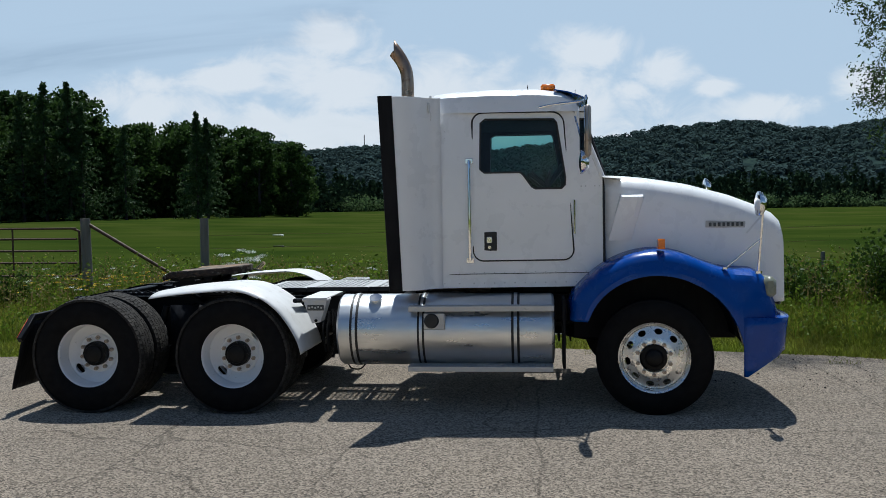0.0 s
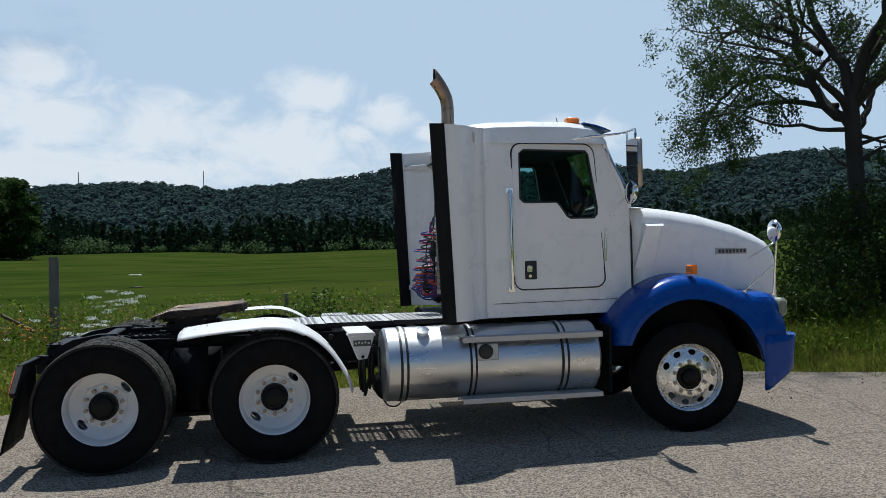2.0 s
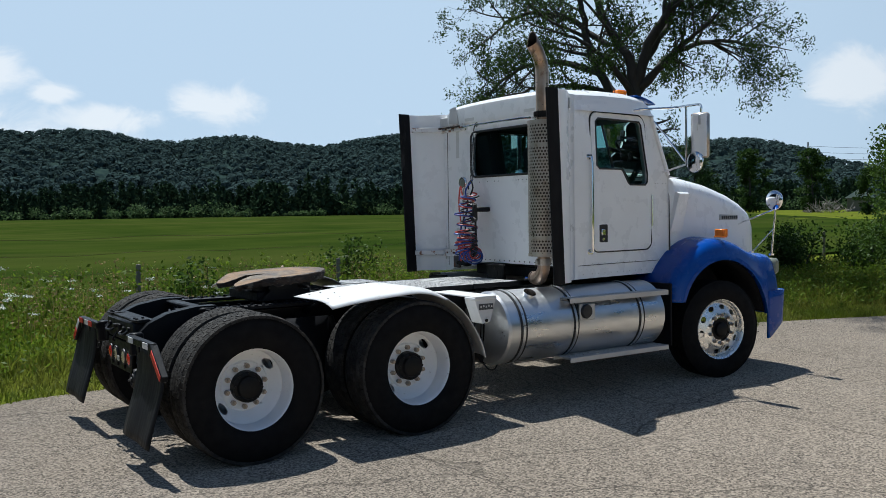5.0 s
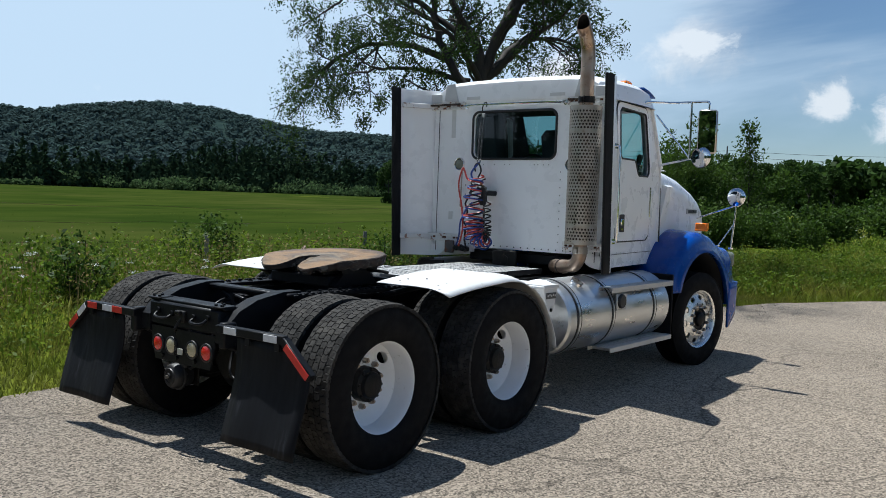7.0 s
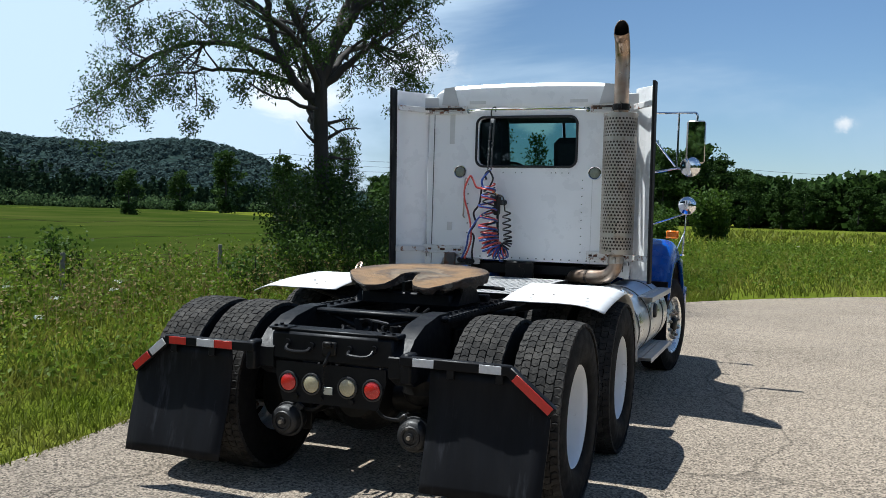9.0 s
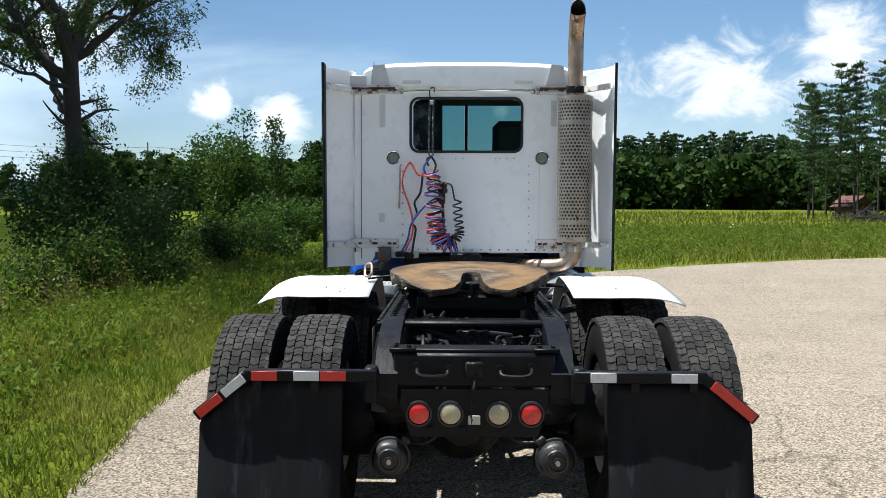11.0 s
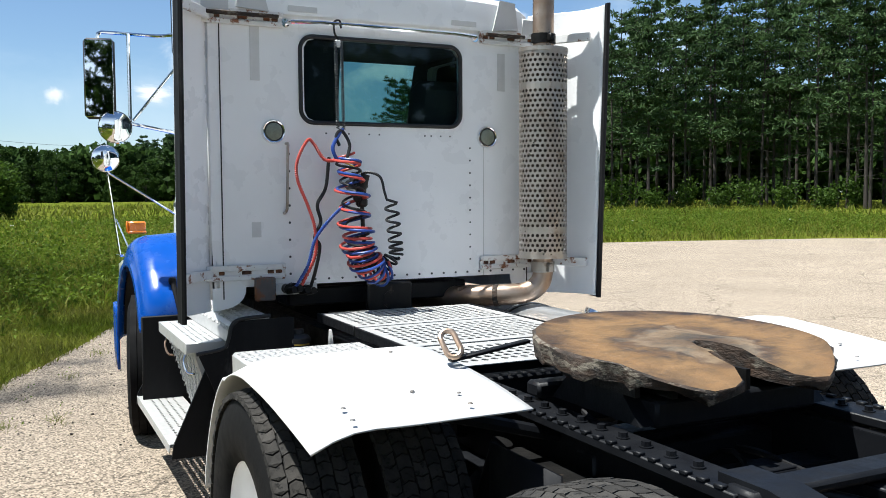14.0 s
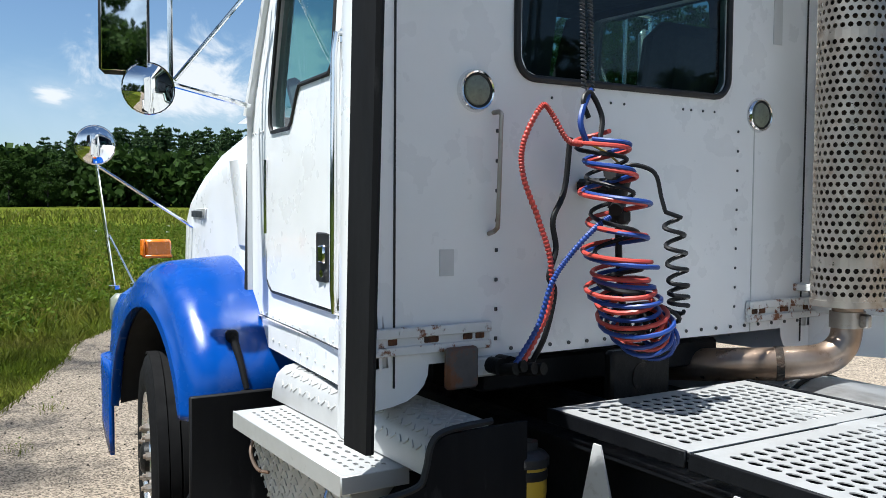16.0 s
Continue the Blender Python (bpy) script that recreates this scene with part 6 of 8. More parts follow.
part("hanger_hook", B().tube(curve([(-1.15, 0.30, 2.50), (-1.15, 0.325, 2.54), (-1.13, 0.32, 2.60), (-1.13, 0.29, 2.61), (-1.14, 0.285, 2.57)], 5), 0.006, 6), GREASE, cab)
part("hanger_clip", B().box((-1.15, 0.308, 2.485), (0.02, 0.03, 0.04), 0.005), PALE_PATCH, cab)
part("plug_holder", B().box((-1.15, 0.21, 1.735), (0.18, 0.08, 0.05), 0.012).box((-1.24, 0.215, 1.69), (0.05, 0.055, 0.15), 0.014).cyl((-1.26, 0.195, 1.79), (-1.24, 0.225, 1.66), 0.026, n=12), HOSE_BLACK, cab, "black plug holder")
part("gladhand_stem", B().tube(curve([(-1.24, 0.21, 1.66), (-1.24, 0.205, 1.50), (-1.25, 0.195, 1.36), (-1.28, 0.19, 1.29)], 5), 0.012, 8), HOSE_BLACK, cab)
part("parked_plug", B().cyl((-1.27, 0.262, 1.775), (-1.245, 0.205, 1.765), 0.020, n=10).cyl((-1.275, 0.275, 1.778), (-1.27, 0.262, 1.775), 0.026, n=10), HOSE_BLACK, cab)
part("parked_plug", B().cyl((-1.28, 0.255, 1.66), (-1.245, 0.205, 1.69), 0.022, n=10).box((-1.27, 0.215, 1.64), (0.04, 0.05, 0.05), 0.012), HOSE_BLACK, cab)
part("bungee", B().tube(curve([(-1.24, 0.33, 1.86), (-1.25, 0.27, 1.835), (-1.25, 0.21, 1.80)], 4), 0.004, 5), YELLOW, cab)
part("rear_cab_mount", B().box((-1.10, 0.71, 1.188), (0.03, 0.11, 0.125), 0.008), BRACKET_DARK, cab, "rusty grey cab mount plate")
part("rear_cab_mount", B().box((-1.12, 0.015, 1.11), (0.05, 0.27, 0.17), 0.012).cyl((-1.143, 0.01, 1.10), (-1.149, 0.01, 1.10), 0.05, n=20), GREASE, cab)
part("frame_gusset", B().prism([(-1.40, 0.80), (-1.55, 0.80), (-1.485, 1.00), (-1.455, 1.00)], "y", 0.462, 0.468), WHITE_WORN, truck, "small white gusset plate")
part("frame_gusset", B().prism([(-1.90, 0.88), (-2.02, 0.88), (-1.985, 0.99), (-1.955, 0.99)], "y", 0.462, 0.468), WHITE_WORN, truck, "small white gusset plate")
for s in (-1, 1):
    part("roof_corner_plate", B().prism([(s * 0.835, 2.645), (s * 0.665, 2.632), (s * 0.712, 2.812), (s * 0.815, 2.802)], "x", -1.098, -1.088), WHITE_WORN, truck, "bolted white corner plate on the roof")
    part("stay_slot", B().box((-1.118, s * (0.84 if s > 0 else 0.74), 2.606), (0.02, 0.44 if s > 0 else 0.26, 0.020), 0.003), RUST_DARK, cab, "rusty dark slot in the top stay")
    part("panel_seam", B().box((-1.0595, s * 0.918, 1.86), (0.008, 0.006, 1.44)), SEAL, cab)
    part("faded_sticker", B().box((-1.0885, s * 0.48, 2.662), (0.003, 0.16, 0.030)), PALE_PATCH, cab, "pale mark of a removed sticker")
part("under_cab_beam", B().box((-0.90, 0, 1.12), (0.16, 1.1, 0.10), 0.01), BLACK_PAINT, cab)

# exhaust
EX, EY = -1.305, -0.895
b = B()
shield = lambda u, v: (EX + 0.144 * math.cos(2 * math.pi * u), EY + 0.144 * math.sin(2 * math.pi * u), 1.315 + 1.195 * v)
solid_rows = (0, 5, 34, 41)
b.holes(shield, 30, 42, 0.70, 0.70, shift=0.5, rows=lambda i, j: j not in solid_rows)
ex = part("muffler_shield", b, STAINLESS, truck, "perforated stainless muffler heat shield", smooth=0, solid=0.003)
part("muffler", B().cyl((EX, EY, 1.33), (EX, EY, 2.50), 0.125, n=28), RUST_DARK, ex)
for z in (1.32, 2.505):
    part("shield_band", B().lathe([(0.143, z - 0.012), (0.148, z - 0.012), (0.148, z + 0.012), (0.143, z + 0.012)], (EX, EY, 0), "z", 40), STAINLESS, ex)
tip = curve([(EX, EY, 2.44), (EX, EY, 2.80), (EX, EY, 2.93), (EX - 0.012, EY, 3.02), (EX - 0.05, EY, 3.10), (EX - 0.095, EY, 3.165), (EX - 0.125, EY, 3.20)], 6)
def cut_pipe(r):
    """The bent pipe, its end cut upright."""
    q = B().tube(tip, r, 24, cap=False)
    way = (tip[-1] - tip[-2]).normalized()
    for k in range(len(q.v) - 24, len(q.v)):
        p = Vector(q.v[k])
        q.v[k] = tuple(p + way * ((tip[-1].x - p.x) / way.x))
    return q


part("exhaust_pipe", cut_pipe(0.064), HOT_PIPE, ex, "heat-stained curved exhaust pipe", solid=0.004)
part("pipe_lining", cut_pipe(0.0585), GREASE, ex, "sooty black inside of the pipe")
part("stack_clamp", B().cyl((EX, EY, 2.545), (EX, EY, 2.60), 0.074, n=24).box((EX - 0.09, EY, 2.572), (0.04, 0.03, 0.045), 0.006), GREASE, ex)
part("exhaust_elbow", B().tube(curve([(EX, EY, 1.34), (EX, EY, 1.22), (EX + 0.005, EY + 0.03, 1.15), (EX + 0.04, EY + 0.10, 1.105), (EX + 0.12, EY + 0.24, 1.092), (EX + 0.27, EY + 0.40, 1.08), (EX + 0.60, EY + 0.54, 1.03)], 6), 0.062, 20), HOT_PIPE, ex, "heat-stained exhaust elbow")
part("elbow_clamp", B().cyl((EX, EY, 1.225), (EX, EY, 1.285), 0.070, n=24).box((EX - 0.085, EY, 1.255), (0.04, 0.03, 0.05), 0.006), STAINLESS, ex)
part("pipe_clamp", B().cyl((EX + 0.115, EY + 0.235, 1.0925), (EX + 0.135, EY + 0.258, 1.0905), 0.0655, n=20), RUST_DARK, ex, "dark scorched pipe clamp")
for z in (2.52, 1.36):
    part("muffler_bracket", B().box((-1.20, EY, z), (0.28, 0.06, 0.03), 0.005), BRACKET, ex)

# visor, marker lamps, aerial
rows = [[(x - 0.06 * (abs(y) / 0.8) ** 2, y, z + 0.02 * (1 - (y / 0.8) ** 2)) for y in np.linspace(-0.80, 0.80, 17)] for x, z in ((-0.02, 2.835), (0.10, 2.812), (0.19, 2.782), (0.245, 2.758))]
part("sun_visor", B().grid(rows), BLUE, cab, "blue painted sun visor", solid=0.008)
for y in (-0.62, -0.3, 0.0, 0.3, 0.62):
    part("marker_lamp", B().lathe([(0.0, 0.032), (0.03, 0.028), (0.048, 0.012), (0.052, 0.0)], (-0.12, y, 2.825 + 0.012 * (1 - (y / 0.62) ** 2)), "z", 16), AMBER, cab, "amber roof marker lamp")
part("warning_beacon", B().box((-0.13, -0.62, 2.872), (0.13, 0.09, 0.055), 0.016).box((-0.17, -0.62, 2.842), (0.22, 0.07, 0.014), 0.004), AMBER, cab, "amber roof beacon")
part("roof_aerial", B().cyl((-0.30, -0.72, 2.80), (-0.315, -0.73, 2.885), 0.007, 0.003, n=6).box((-0.27, -0.71, 2.825), (0.14, 0.04, 0.02), 0.006), SEAL, cab)
part("whip_aerial", B().tube([(0.18, 0.93, 2.60), (0.18, 0.935, 3.05)], 0.003, 5), SEAL, cab)


# mirrors
def mirrors(s):
    y, up, dz = s * 1.375, (0.04 if s > 0 else 0.0), (0.185 if s > 0 else 0.0)
    ms = 0.0 if s > 0 else 0.035
    m = part("west_coast_mirror", B().box((0.165, y, 2.37 + up + ms), (0.055, 0.185, 0.50 - 2 * ms), 0.022, Matrix.Rotation(radians(-s * 12), 4, "Z")), SEAL if s > 0 else STAINLESS, truck, "tall chrome side mirror on a tube frame")
    part("mirror_face", B().box((0.1365, y + s * 0.006, 2.37 + up + ms), (0.005, 0.165, 0.475 - 2 * ms), 0.002, Matrix.Rotation(radians(-s * 12), 4, "Z")), MIRROR, m)
    cm = part("convex_mirror", B().lathe([(0.0, 0.055), (0.055, 0.045), (0.092, 0.01), (0.102, -0.012), (0.100, -0.018)], (0.14, s * 1.335 - up, 2.155 - 1.1 * up), "x", 28), CHROME, truck, "round convex mirror under the side mirror")
    part("convex_face", B().lathe([(0.0, -0.034), (0.045, -0.030), (0.078, -0.022), (0.097, -0.014)], (0.14, s * 1.335 - up, 2.155 - 1.1 * up), "x", 28), MIRROR, cm)
    part("mirror_frame", B().tube(curve([(-0.22, s * 0.875, 2.665), (-0.10, s * 0.90, 2.685), (0.17, s * 1.02, 2.70), (0.17, s * 1.30, 2.70), (0.17, s * 1.375, 2.69), (0.17, s * 1.38, 2.62)], 5), 0.011, 8)
         .tube([(0.17, s * 1.20, 2.70), (0.17, s * 1.20, 2.14)], 0.011, 8).tube([(0.17, s * 1.38, 2.13), (0.17, s * 1.20, 2.14), (0.22, s * 0.86, 2.08)], 0.011, 8)
         .tube([(0.10, s * 0.86, 2.58), (0.19, s * 1.18, 2.16)], 0.009, 8).tube([(0.17, s * 1.38, 2.13), (0.17, s * 1.345, 2.14)], 0.009, 8), CHROME, m)
    hx = 1.56
    hm = part("hood_mirror", B().lathe([(0.0, 0.054), (0.056, 0.045), (0.096, 0.013), (0.106, -0.012), (0.102, -0.02)], (hx, s * (1.165 + 0.3 * dz), 1.79 + dz), "x", 28), CHROME, truck, "round chrome hood mirror on rods")
    part("mirror_face", B().lathe([(0.0, -0.038), (0.056, -0.033), (0.085, -0.025), (0.102, -0.016)], (hx, s * (1.165 + 0.3 * dz), 1.79 + dz), "x", 28), MIRROR, hm)
    part("mirror_rod", B().tube([(1.555, s * 1.13, 1.215), (1.585, s * (1.16 + 0.3 * dz), 1.74 + dz)], 0.010, 8).tube([(1.583, s * (1.158 + 0.25 * dz), 1.70 + 0.9 * dz), (1.56, s * 0.70, 1.535)], 0.009, 8).tube([(1.575, s * 1.15, 1.50), (1.30, s * 1.08, 1.245)], 0.006, 6)
         .cyl((1.56, s * 0.685, 1.535), (1.56, s * 0.70, 1.535), 0.035, n=16).cyl((1.555, s * 1.13, 1.205), (1.555, s * 1.13, 1.225), 0.03, n=14).cyl((1.30, s * 1.08, 1.24), (1.30, s * 1.08, 1.255), 0.025, n=14), CHROME, hm)


both(mirrors)

# ---- hood and fenders ----
ST = [(0.355, 2.085, 0.785), (0.55, 2.075, 0.775), (0.74, 2.055, 0.76), (1.08, 1.998, 0.737), (1.45, 1.895, 0.71), (1.68, 1.802, 0.69), (1.80, 1.738, 0.67), (1.86, 1.680, 0.645), (1.885, 1.60, 0.62)]
rows = []
for x, zt, w in ST:
    row = []
    for q in np.linspace(-1, 1, 45):
        a = abs(q)
        sg = 1 if q > 0 else -1
        if a > 0.55:
            f = (a - 0.55) / 0.45
            low = 1.22 - 0.30 * min(1.0, max(0.0, (x - 1.45) / 0.25))
            p = (w + 0.02 * f, zt - 0.20 - (zt - 0.20 - low) * f)
        elif a > 0.35:
            ang = (a - 0.35) / 0.20 * math.pi / 2
            p = (w - 0.16 + 0.16 * math.sin(ang), zt - 0.03 - 0.17 * (1 - math.cos(ang)))
        else:
            p = ((w - 0.16) * a / 0.35, zt - 0.03 * (a / 0.35) ** 2)
        row.append((x, sg * p[0], p[1]))
    rows.append(row)
rows.append([(1.885, y * 0.9, z if z < 1.5 else 1.5 + (z - 1.5) * 0.5) for x, y, z in rows[-1]])
rows.append([(1.87, y * 0.5, z if z < 1.3 else 1.3) for x, y, z in rows[-1]])
hood = part("hood", B().grid(rows), WHITE, truck, "white sloping hood", solid=0.006)
part("hood_seam", B().tube([(0.346, s * y, z) for s, y, z in [(-1, 0.835, 1.15), (-1, 0.82, 1.84), (-1, 0.77, 1.98), (-1, 0.65, 2.045), (1, 0.0, 2.066), (1, 0.65, 2.045), (1, 0.77, 1.98), (1, 0.82, 1.84), (1, 0.835, 1.15)]], 0.010, 6), SEAL, hood)
part("grille", B().box((1.885, 0, 1.18), (0.03, 0.95, 0.62), 0.01), BADGE, hood)


def hood_side(s):
    # air scoop
    lift = 0.050 if s < 0 else 0.026
    sc = []
    for f in np.linspace(0, 1, 9):
        z = 1.868 - 0.385 * f
        x0, x1 = 0.488 - 0.105 * f, 0.690 - 0.105 * f
        d = lift * (1 - 0.75 * f)
        yb = 0.795 - 0.10 * ((x0 + x1) / 2 - 0.55)
        sc.append([(x0 - 0.012, s * (yb - 0.03), z), (x0, s * (yb + d * 0.9), z), (x0 + 0.014, s * (yb + d), z), (x1 - 0.05, s * (yb + d - 0.012), z), (x1 - 0.012, s * (yb + d * 0.5 - 0.018), z), (x1 + 0.006, s * (yb - 0.035), z)])
    b = B().grid(sc).add(sc[-1], [tuple(range(6))])
    cap = [[(x, y, z + dz) for (x, y, z), dz in zip(sc[0], k)] for k in ((0.0,) * 6, (0.028, 0.024, 0.024, 0.024, 0.026, 0.028))]
    cap[1] = [(x + 0.008, s * (0.795 - 0.10 * (x - 0.55) - 0.03), z) for x, y, z in cap[1]]
    scp = part("air_scoop", b.grid(cap), WHITE, hood, "white air scoop on the hood side", smooth=25)
    part("scoop_gap", B().tube([(x - 0.006, y + s * 0.012, z) for x, y, z in (r[0] for r in sc[1:8])], 0.006, 5), SEAL, scp)
    bd = part("badge_plate", B().box((1.378, s * 0.718, 1.612), (0.34, 0.012, 0.060), 0.004, Matrix.Rotation(radians(1.5), 4, "Y") @ Matrix.Rotation(s * radians(-6.5), 4, "Z")), TREAD_ALU, hood, "pale maker's badge with dark bars")
    bars = B()
    for k in range(8):
        bars.box((1.245 + k * 0.0385, s * (0.7345 - (k * 0.0385 - 0.13) * 0.115), 1.612), (0.022, 0.004, 0.034), 0.001)
    part("badge_bars", bars, BADGE, bd)
    OUT = [(0.02, 0.805), (0.06, 1.03), (0.27, 1.24), (0.50, 1.365), (0.735, 1.409), (0.96, 1.377), (1.186, 1.285), (1.364, 1.232), (1.60, 1.205), (1.70, 1.00), (1.735, 0.83)]
    INN = [(0.18, 0.803), (0.25, 0.94), (0.365, 1.065), (0.535, 1.158), (0.735, 1.195), (0.94, 1.165), (1.13, 1.075), (1.27, 0.955), (1.36, 0.82), (1.41, 0.70), (1.435, 0.60)]
    oc = curve([(x, 0, z) for x, z in OUT], 6)
    ic = curve([(x, 0, z) for x, z in INN], 6)
    rows = []
    for o, i in zip(oc, ic):
        mixp = lambda f: (o.x + (i.x - o.x) * f, o.z + (i.z - o.z) * f)
        row = []
        for y, f, lift in ((0.60, 0.0, 0.02), (0.80, 0.0, 0.012), (0.96, 0.0, 0.0), (1.05, 0.03, 0.0), (1.105, 0.12, 0.0), (1.14, 0.28, 0.0), (1.158, 0.50, 0.0), (1.168, 0.72, 0), (1.178, 0.80, 0), (1.18, 1.0, 0), (1.14, 1.02, 0)):
            x, z = mixp(f)
            row.append((x, s * y, z + lift))
        rows.append(row)
    fe = part("front_fender", B().grid(rows), BLUE, truck, "glossy blue front fender", smooth=28, solid=0.008)
    liner = [[(i.x, s * y, i.z + 0.01 + lift) for y, lift in ((1.13, 0.0), (0.90, 0.03), (0.60, 0.03))] for i in ic]
    part("inner_apron", B().box((0.78, s * 0.62, 0.92), (1.40, 0.012, 0.66), 0.003), STRIP, fe)
    part("fender_liner", B().grid(liner), STRIP, fe, solid=0.005)
    part("marker_lamp", B().box((0.785, s * 1.10, 1.460), (0.052, 0.12, 0.086), 0.010), AMBER, fe, "amber side marker lamp")
    part("lamp_housing", B().box((0.785, s * 1.10, 1.425), (0.06, 0.125, 0.016), 0.004).box((0.785, s * 1.165, 1.466), (0.05, 0.012, 0.076), 0.004), AMBER, fe)
    part("headlamp", B().box((1.655, s * 0.98, 1.085), (0.10, 0.30, 0.17), 0.03), CLEAR_LENS, fe, "rectangular headlamp")
    if s > 0:
        part("hood_latch", B().tube([(0.125, 0.972, 1.14), (0.055, 0.962, 1.04), (0.018, 0.948, 0.93)], [0.020, 0.014, 0.012], 8).box((0.125, 0.972, 1.13), (0.05, 0.045, 0.05), 0.010).box((0.012, 0.946, 0.915), (0.04, 0.05, 0.022), 0.006), STRIP, fe, "black rubber hood latch")


both(hood_side)
plan = [(1.435, -1.172), (1.60, -1.176), (1.74, -1.165), (1.83, -1.10), (1.885, -0.98), (1.92, -0.7), (1.935, 0.0)]
plan = [(1.435 + (x - 1.435) * 0.86, y) for x, y in plan]
plan = plan + [(x, -y) for x, y in reversed(plan[:-1])]
line = curve([(x, y, 0) for x, y in plan], 4)
rows = []
for p in line:
    f = min(1, max(0, (p.x - 1.43) / 0.35))
    zb = 0.335 + 0.24 * max(0, f - 0.1)
    rows.append([(p.x - 0.03 * (1 - q) * f, p.y, zb + (0.835 - zb) * q) for q in np.linspace(0, 1, 7)])
part("front_bumper", B().grid(rows), BLUE, truck, "blue wrap-around front bumper", solid=0.02, offset=0)
part("bumper_top", B().add([(p.x, p.y, 0.833) for p in line], [tuple(range(len(line)))]), BLUE, truck, smooth=0)

# ---- planting ----
LEAF_TREE = leaf_material("willow_leaf", (0.0297, 0.0561, 0.01188), (0.0495, 0.0825, 0.0231), 0.40)
LEAF_WOOD = leaf_material("woodland_leaf", (0.020, 0.043, 0.010), (0.050, 0.088, 0.020), 0.36, 0.05)
LEAF_SHRUB = leaf_material("shrub_leaf", (0.03168, 0.066, 0.00924), (0.0759, 0.1221, 0.0198), 0.38)
LEAF_THICKET = leaf_material("thicket_leaf", (0.020, 0.043, 0.009), (0.052, 0.088, 0.018), 0.32)
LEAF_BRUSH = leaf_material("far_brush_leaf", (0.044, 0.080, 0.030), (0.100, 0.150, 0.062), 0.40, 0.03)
NEEDLE = leaf_material("pine_needle", (0.02772, 0.05808, 0.0198), (0.06468, 0.1043, 0.0363), 0.28)
NEEDLE_FAR = leaf_material("far_conifer_needle", (0.016, 0.031, 0.018), (0.034, 0.056, 0.027), 0.12, 0.0)
GRASS = leaf_material("grass_blade", (0.086, 0.122, 0.0085), (0.185, 0.170, 0.035), 0.45)
FIELD_BLADE = leaf_material("field_blade", (0.0363, 0.06072, 0.0066), (0.0594, 0.0825, 0.01056), 0.3)
WEED = leaf_material("weed_leaf", (0.075, 0.126, 0.011), (0.138, 0.182, 0.022), 0.45)
DRY_WEED = leaf_material("dry_weed_leaf", (0.16, 0.125, 0.045), (0.24, 0.19, 0.08), 0.35)
FLOWER = material("white_flower", (0.75, 0.75, 0.70), 0.8, island=0.1)
FLOWER_O = material("orange_flower", (0.55, 0.26, 0.02), 0.8, island=0.15)
FLOWER_Y = material("yellow_flower", (0.65, 0.42, 0.03), 0.8, island=0.15)
BARK = material("dark_bark", (0.0231, 0.0198, 0.01716), 0.9, tint=(0.0495, 0.04356, 0.03696), scale=5.0, bump=0.9, bump_scale=22, stretch=(1, 1, 0.25))
BARK_PINE = material("pine_bark", (0.026, 0.021, 0.018), 0.9, tint=(0.055, 0.044, 0.036), scale=4.0, bump=0.6, bump_scale=18, stretch=(1, 1, 0.3))
POST_WOOD = material("weathered_post_wood", (0.19, 0.175, 0.155), 0.9, tint=(0.085, 0.076, 0.066), scale=12.0, bump=0.5, bump_scale=40, stretch=(1, 1, 0.15))
RUST = material("rusty_tube", (0.0726, 0.0363, 0.0198), 0.7, tint=(0.0396, 0.0231, 0.0165), scale=9.0)
HOUSE_ROOF = material("red_brown_roof", (0.1056, 0.0363, 0.0264), 0.8, tint=(0.0726, 0.0297, 0.0231), scale=2.0)
# hill colours hold the distance haze: bluer than leaves close by
HAZED_HILL_LEAF = leaf_material("hill_leaf", (0.026, 0.043, 0.045), (0.052, 0.077, 0.068), 0.15, 0.0)
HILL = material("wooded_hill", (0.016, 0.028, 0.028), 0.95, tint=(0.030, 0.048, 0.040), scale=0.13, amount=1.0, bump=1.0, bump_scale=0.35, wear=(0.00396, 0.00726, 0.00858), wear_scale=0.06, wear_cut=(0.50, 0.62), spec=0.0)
FIELD = material("mown_field", (0.0165, 0.0300, 0.0050), 0.95, tint=(0.0330, 0.0475, 0.0080), scale=0.22, amount=1.0, bump=0.6, bump_scale=14.0, wear=(0.0470, 0.0540, 0.0130), wear_scale=0.05, wear_cut=(0.48, 0.7), spec=0.0, stretch=(0.6, 1.0, 1))


def fast_mesh(name, verts, faces, mat, parent=None, label=""):
    """A mesh of faces of one size, from arrays."""
    verts, faces = np.asarray(verts, np.float32), np.asarray(faces, np.int32)
    me = bpy.data.meshes.new(name)
    me.vertices.add(len(verts))
    me.vertices.foreach_set("co", verts.ravel())
    k = faces.shape[1]
    me.loops.add(faces.size)
    me.loops.foreach_set("vertex_index", faces.ravel())
    me.polygons.add(len(faces))
    me.polygons.foreach_set("loop_start", np.arange(0, faces.size, k, dtype=np.int32))
    me.update(calc_edges=True)
    me.materials.append(mat)
    ob = new(name, me)
    if parent is not None:
        ob.parent = parent
    if label:
        tagged(ob, label)
    return ob


RS = np.random.RandomState(11)


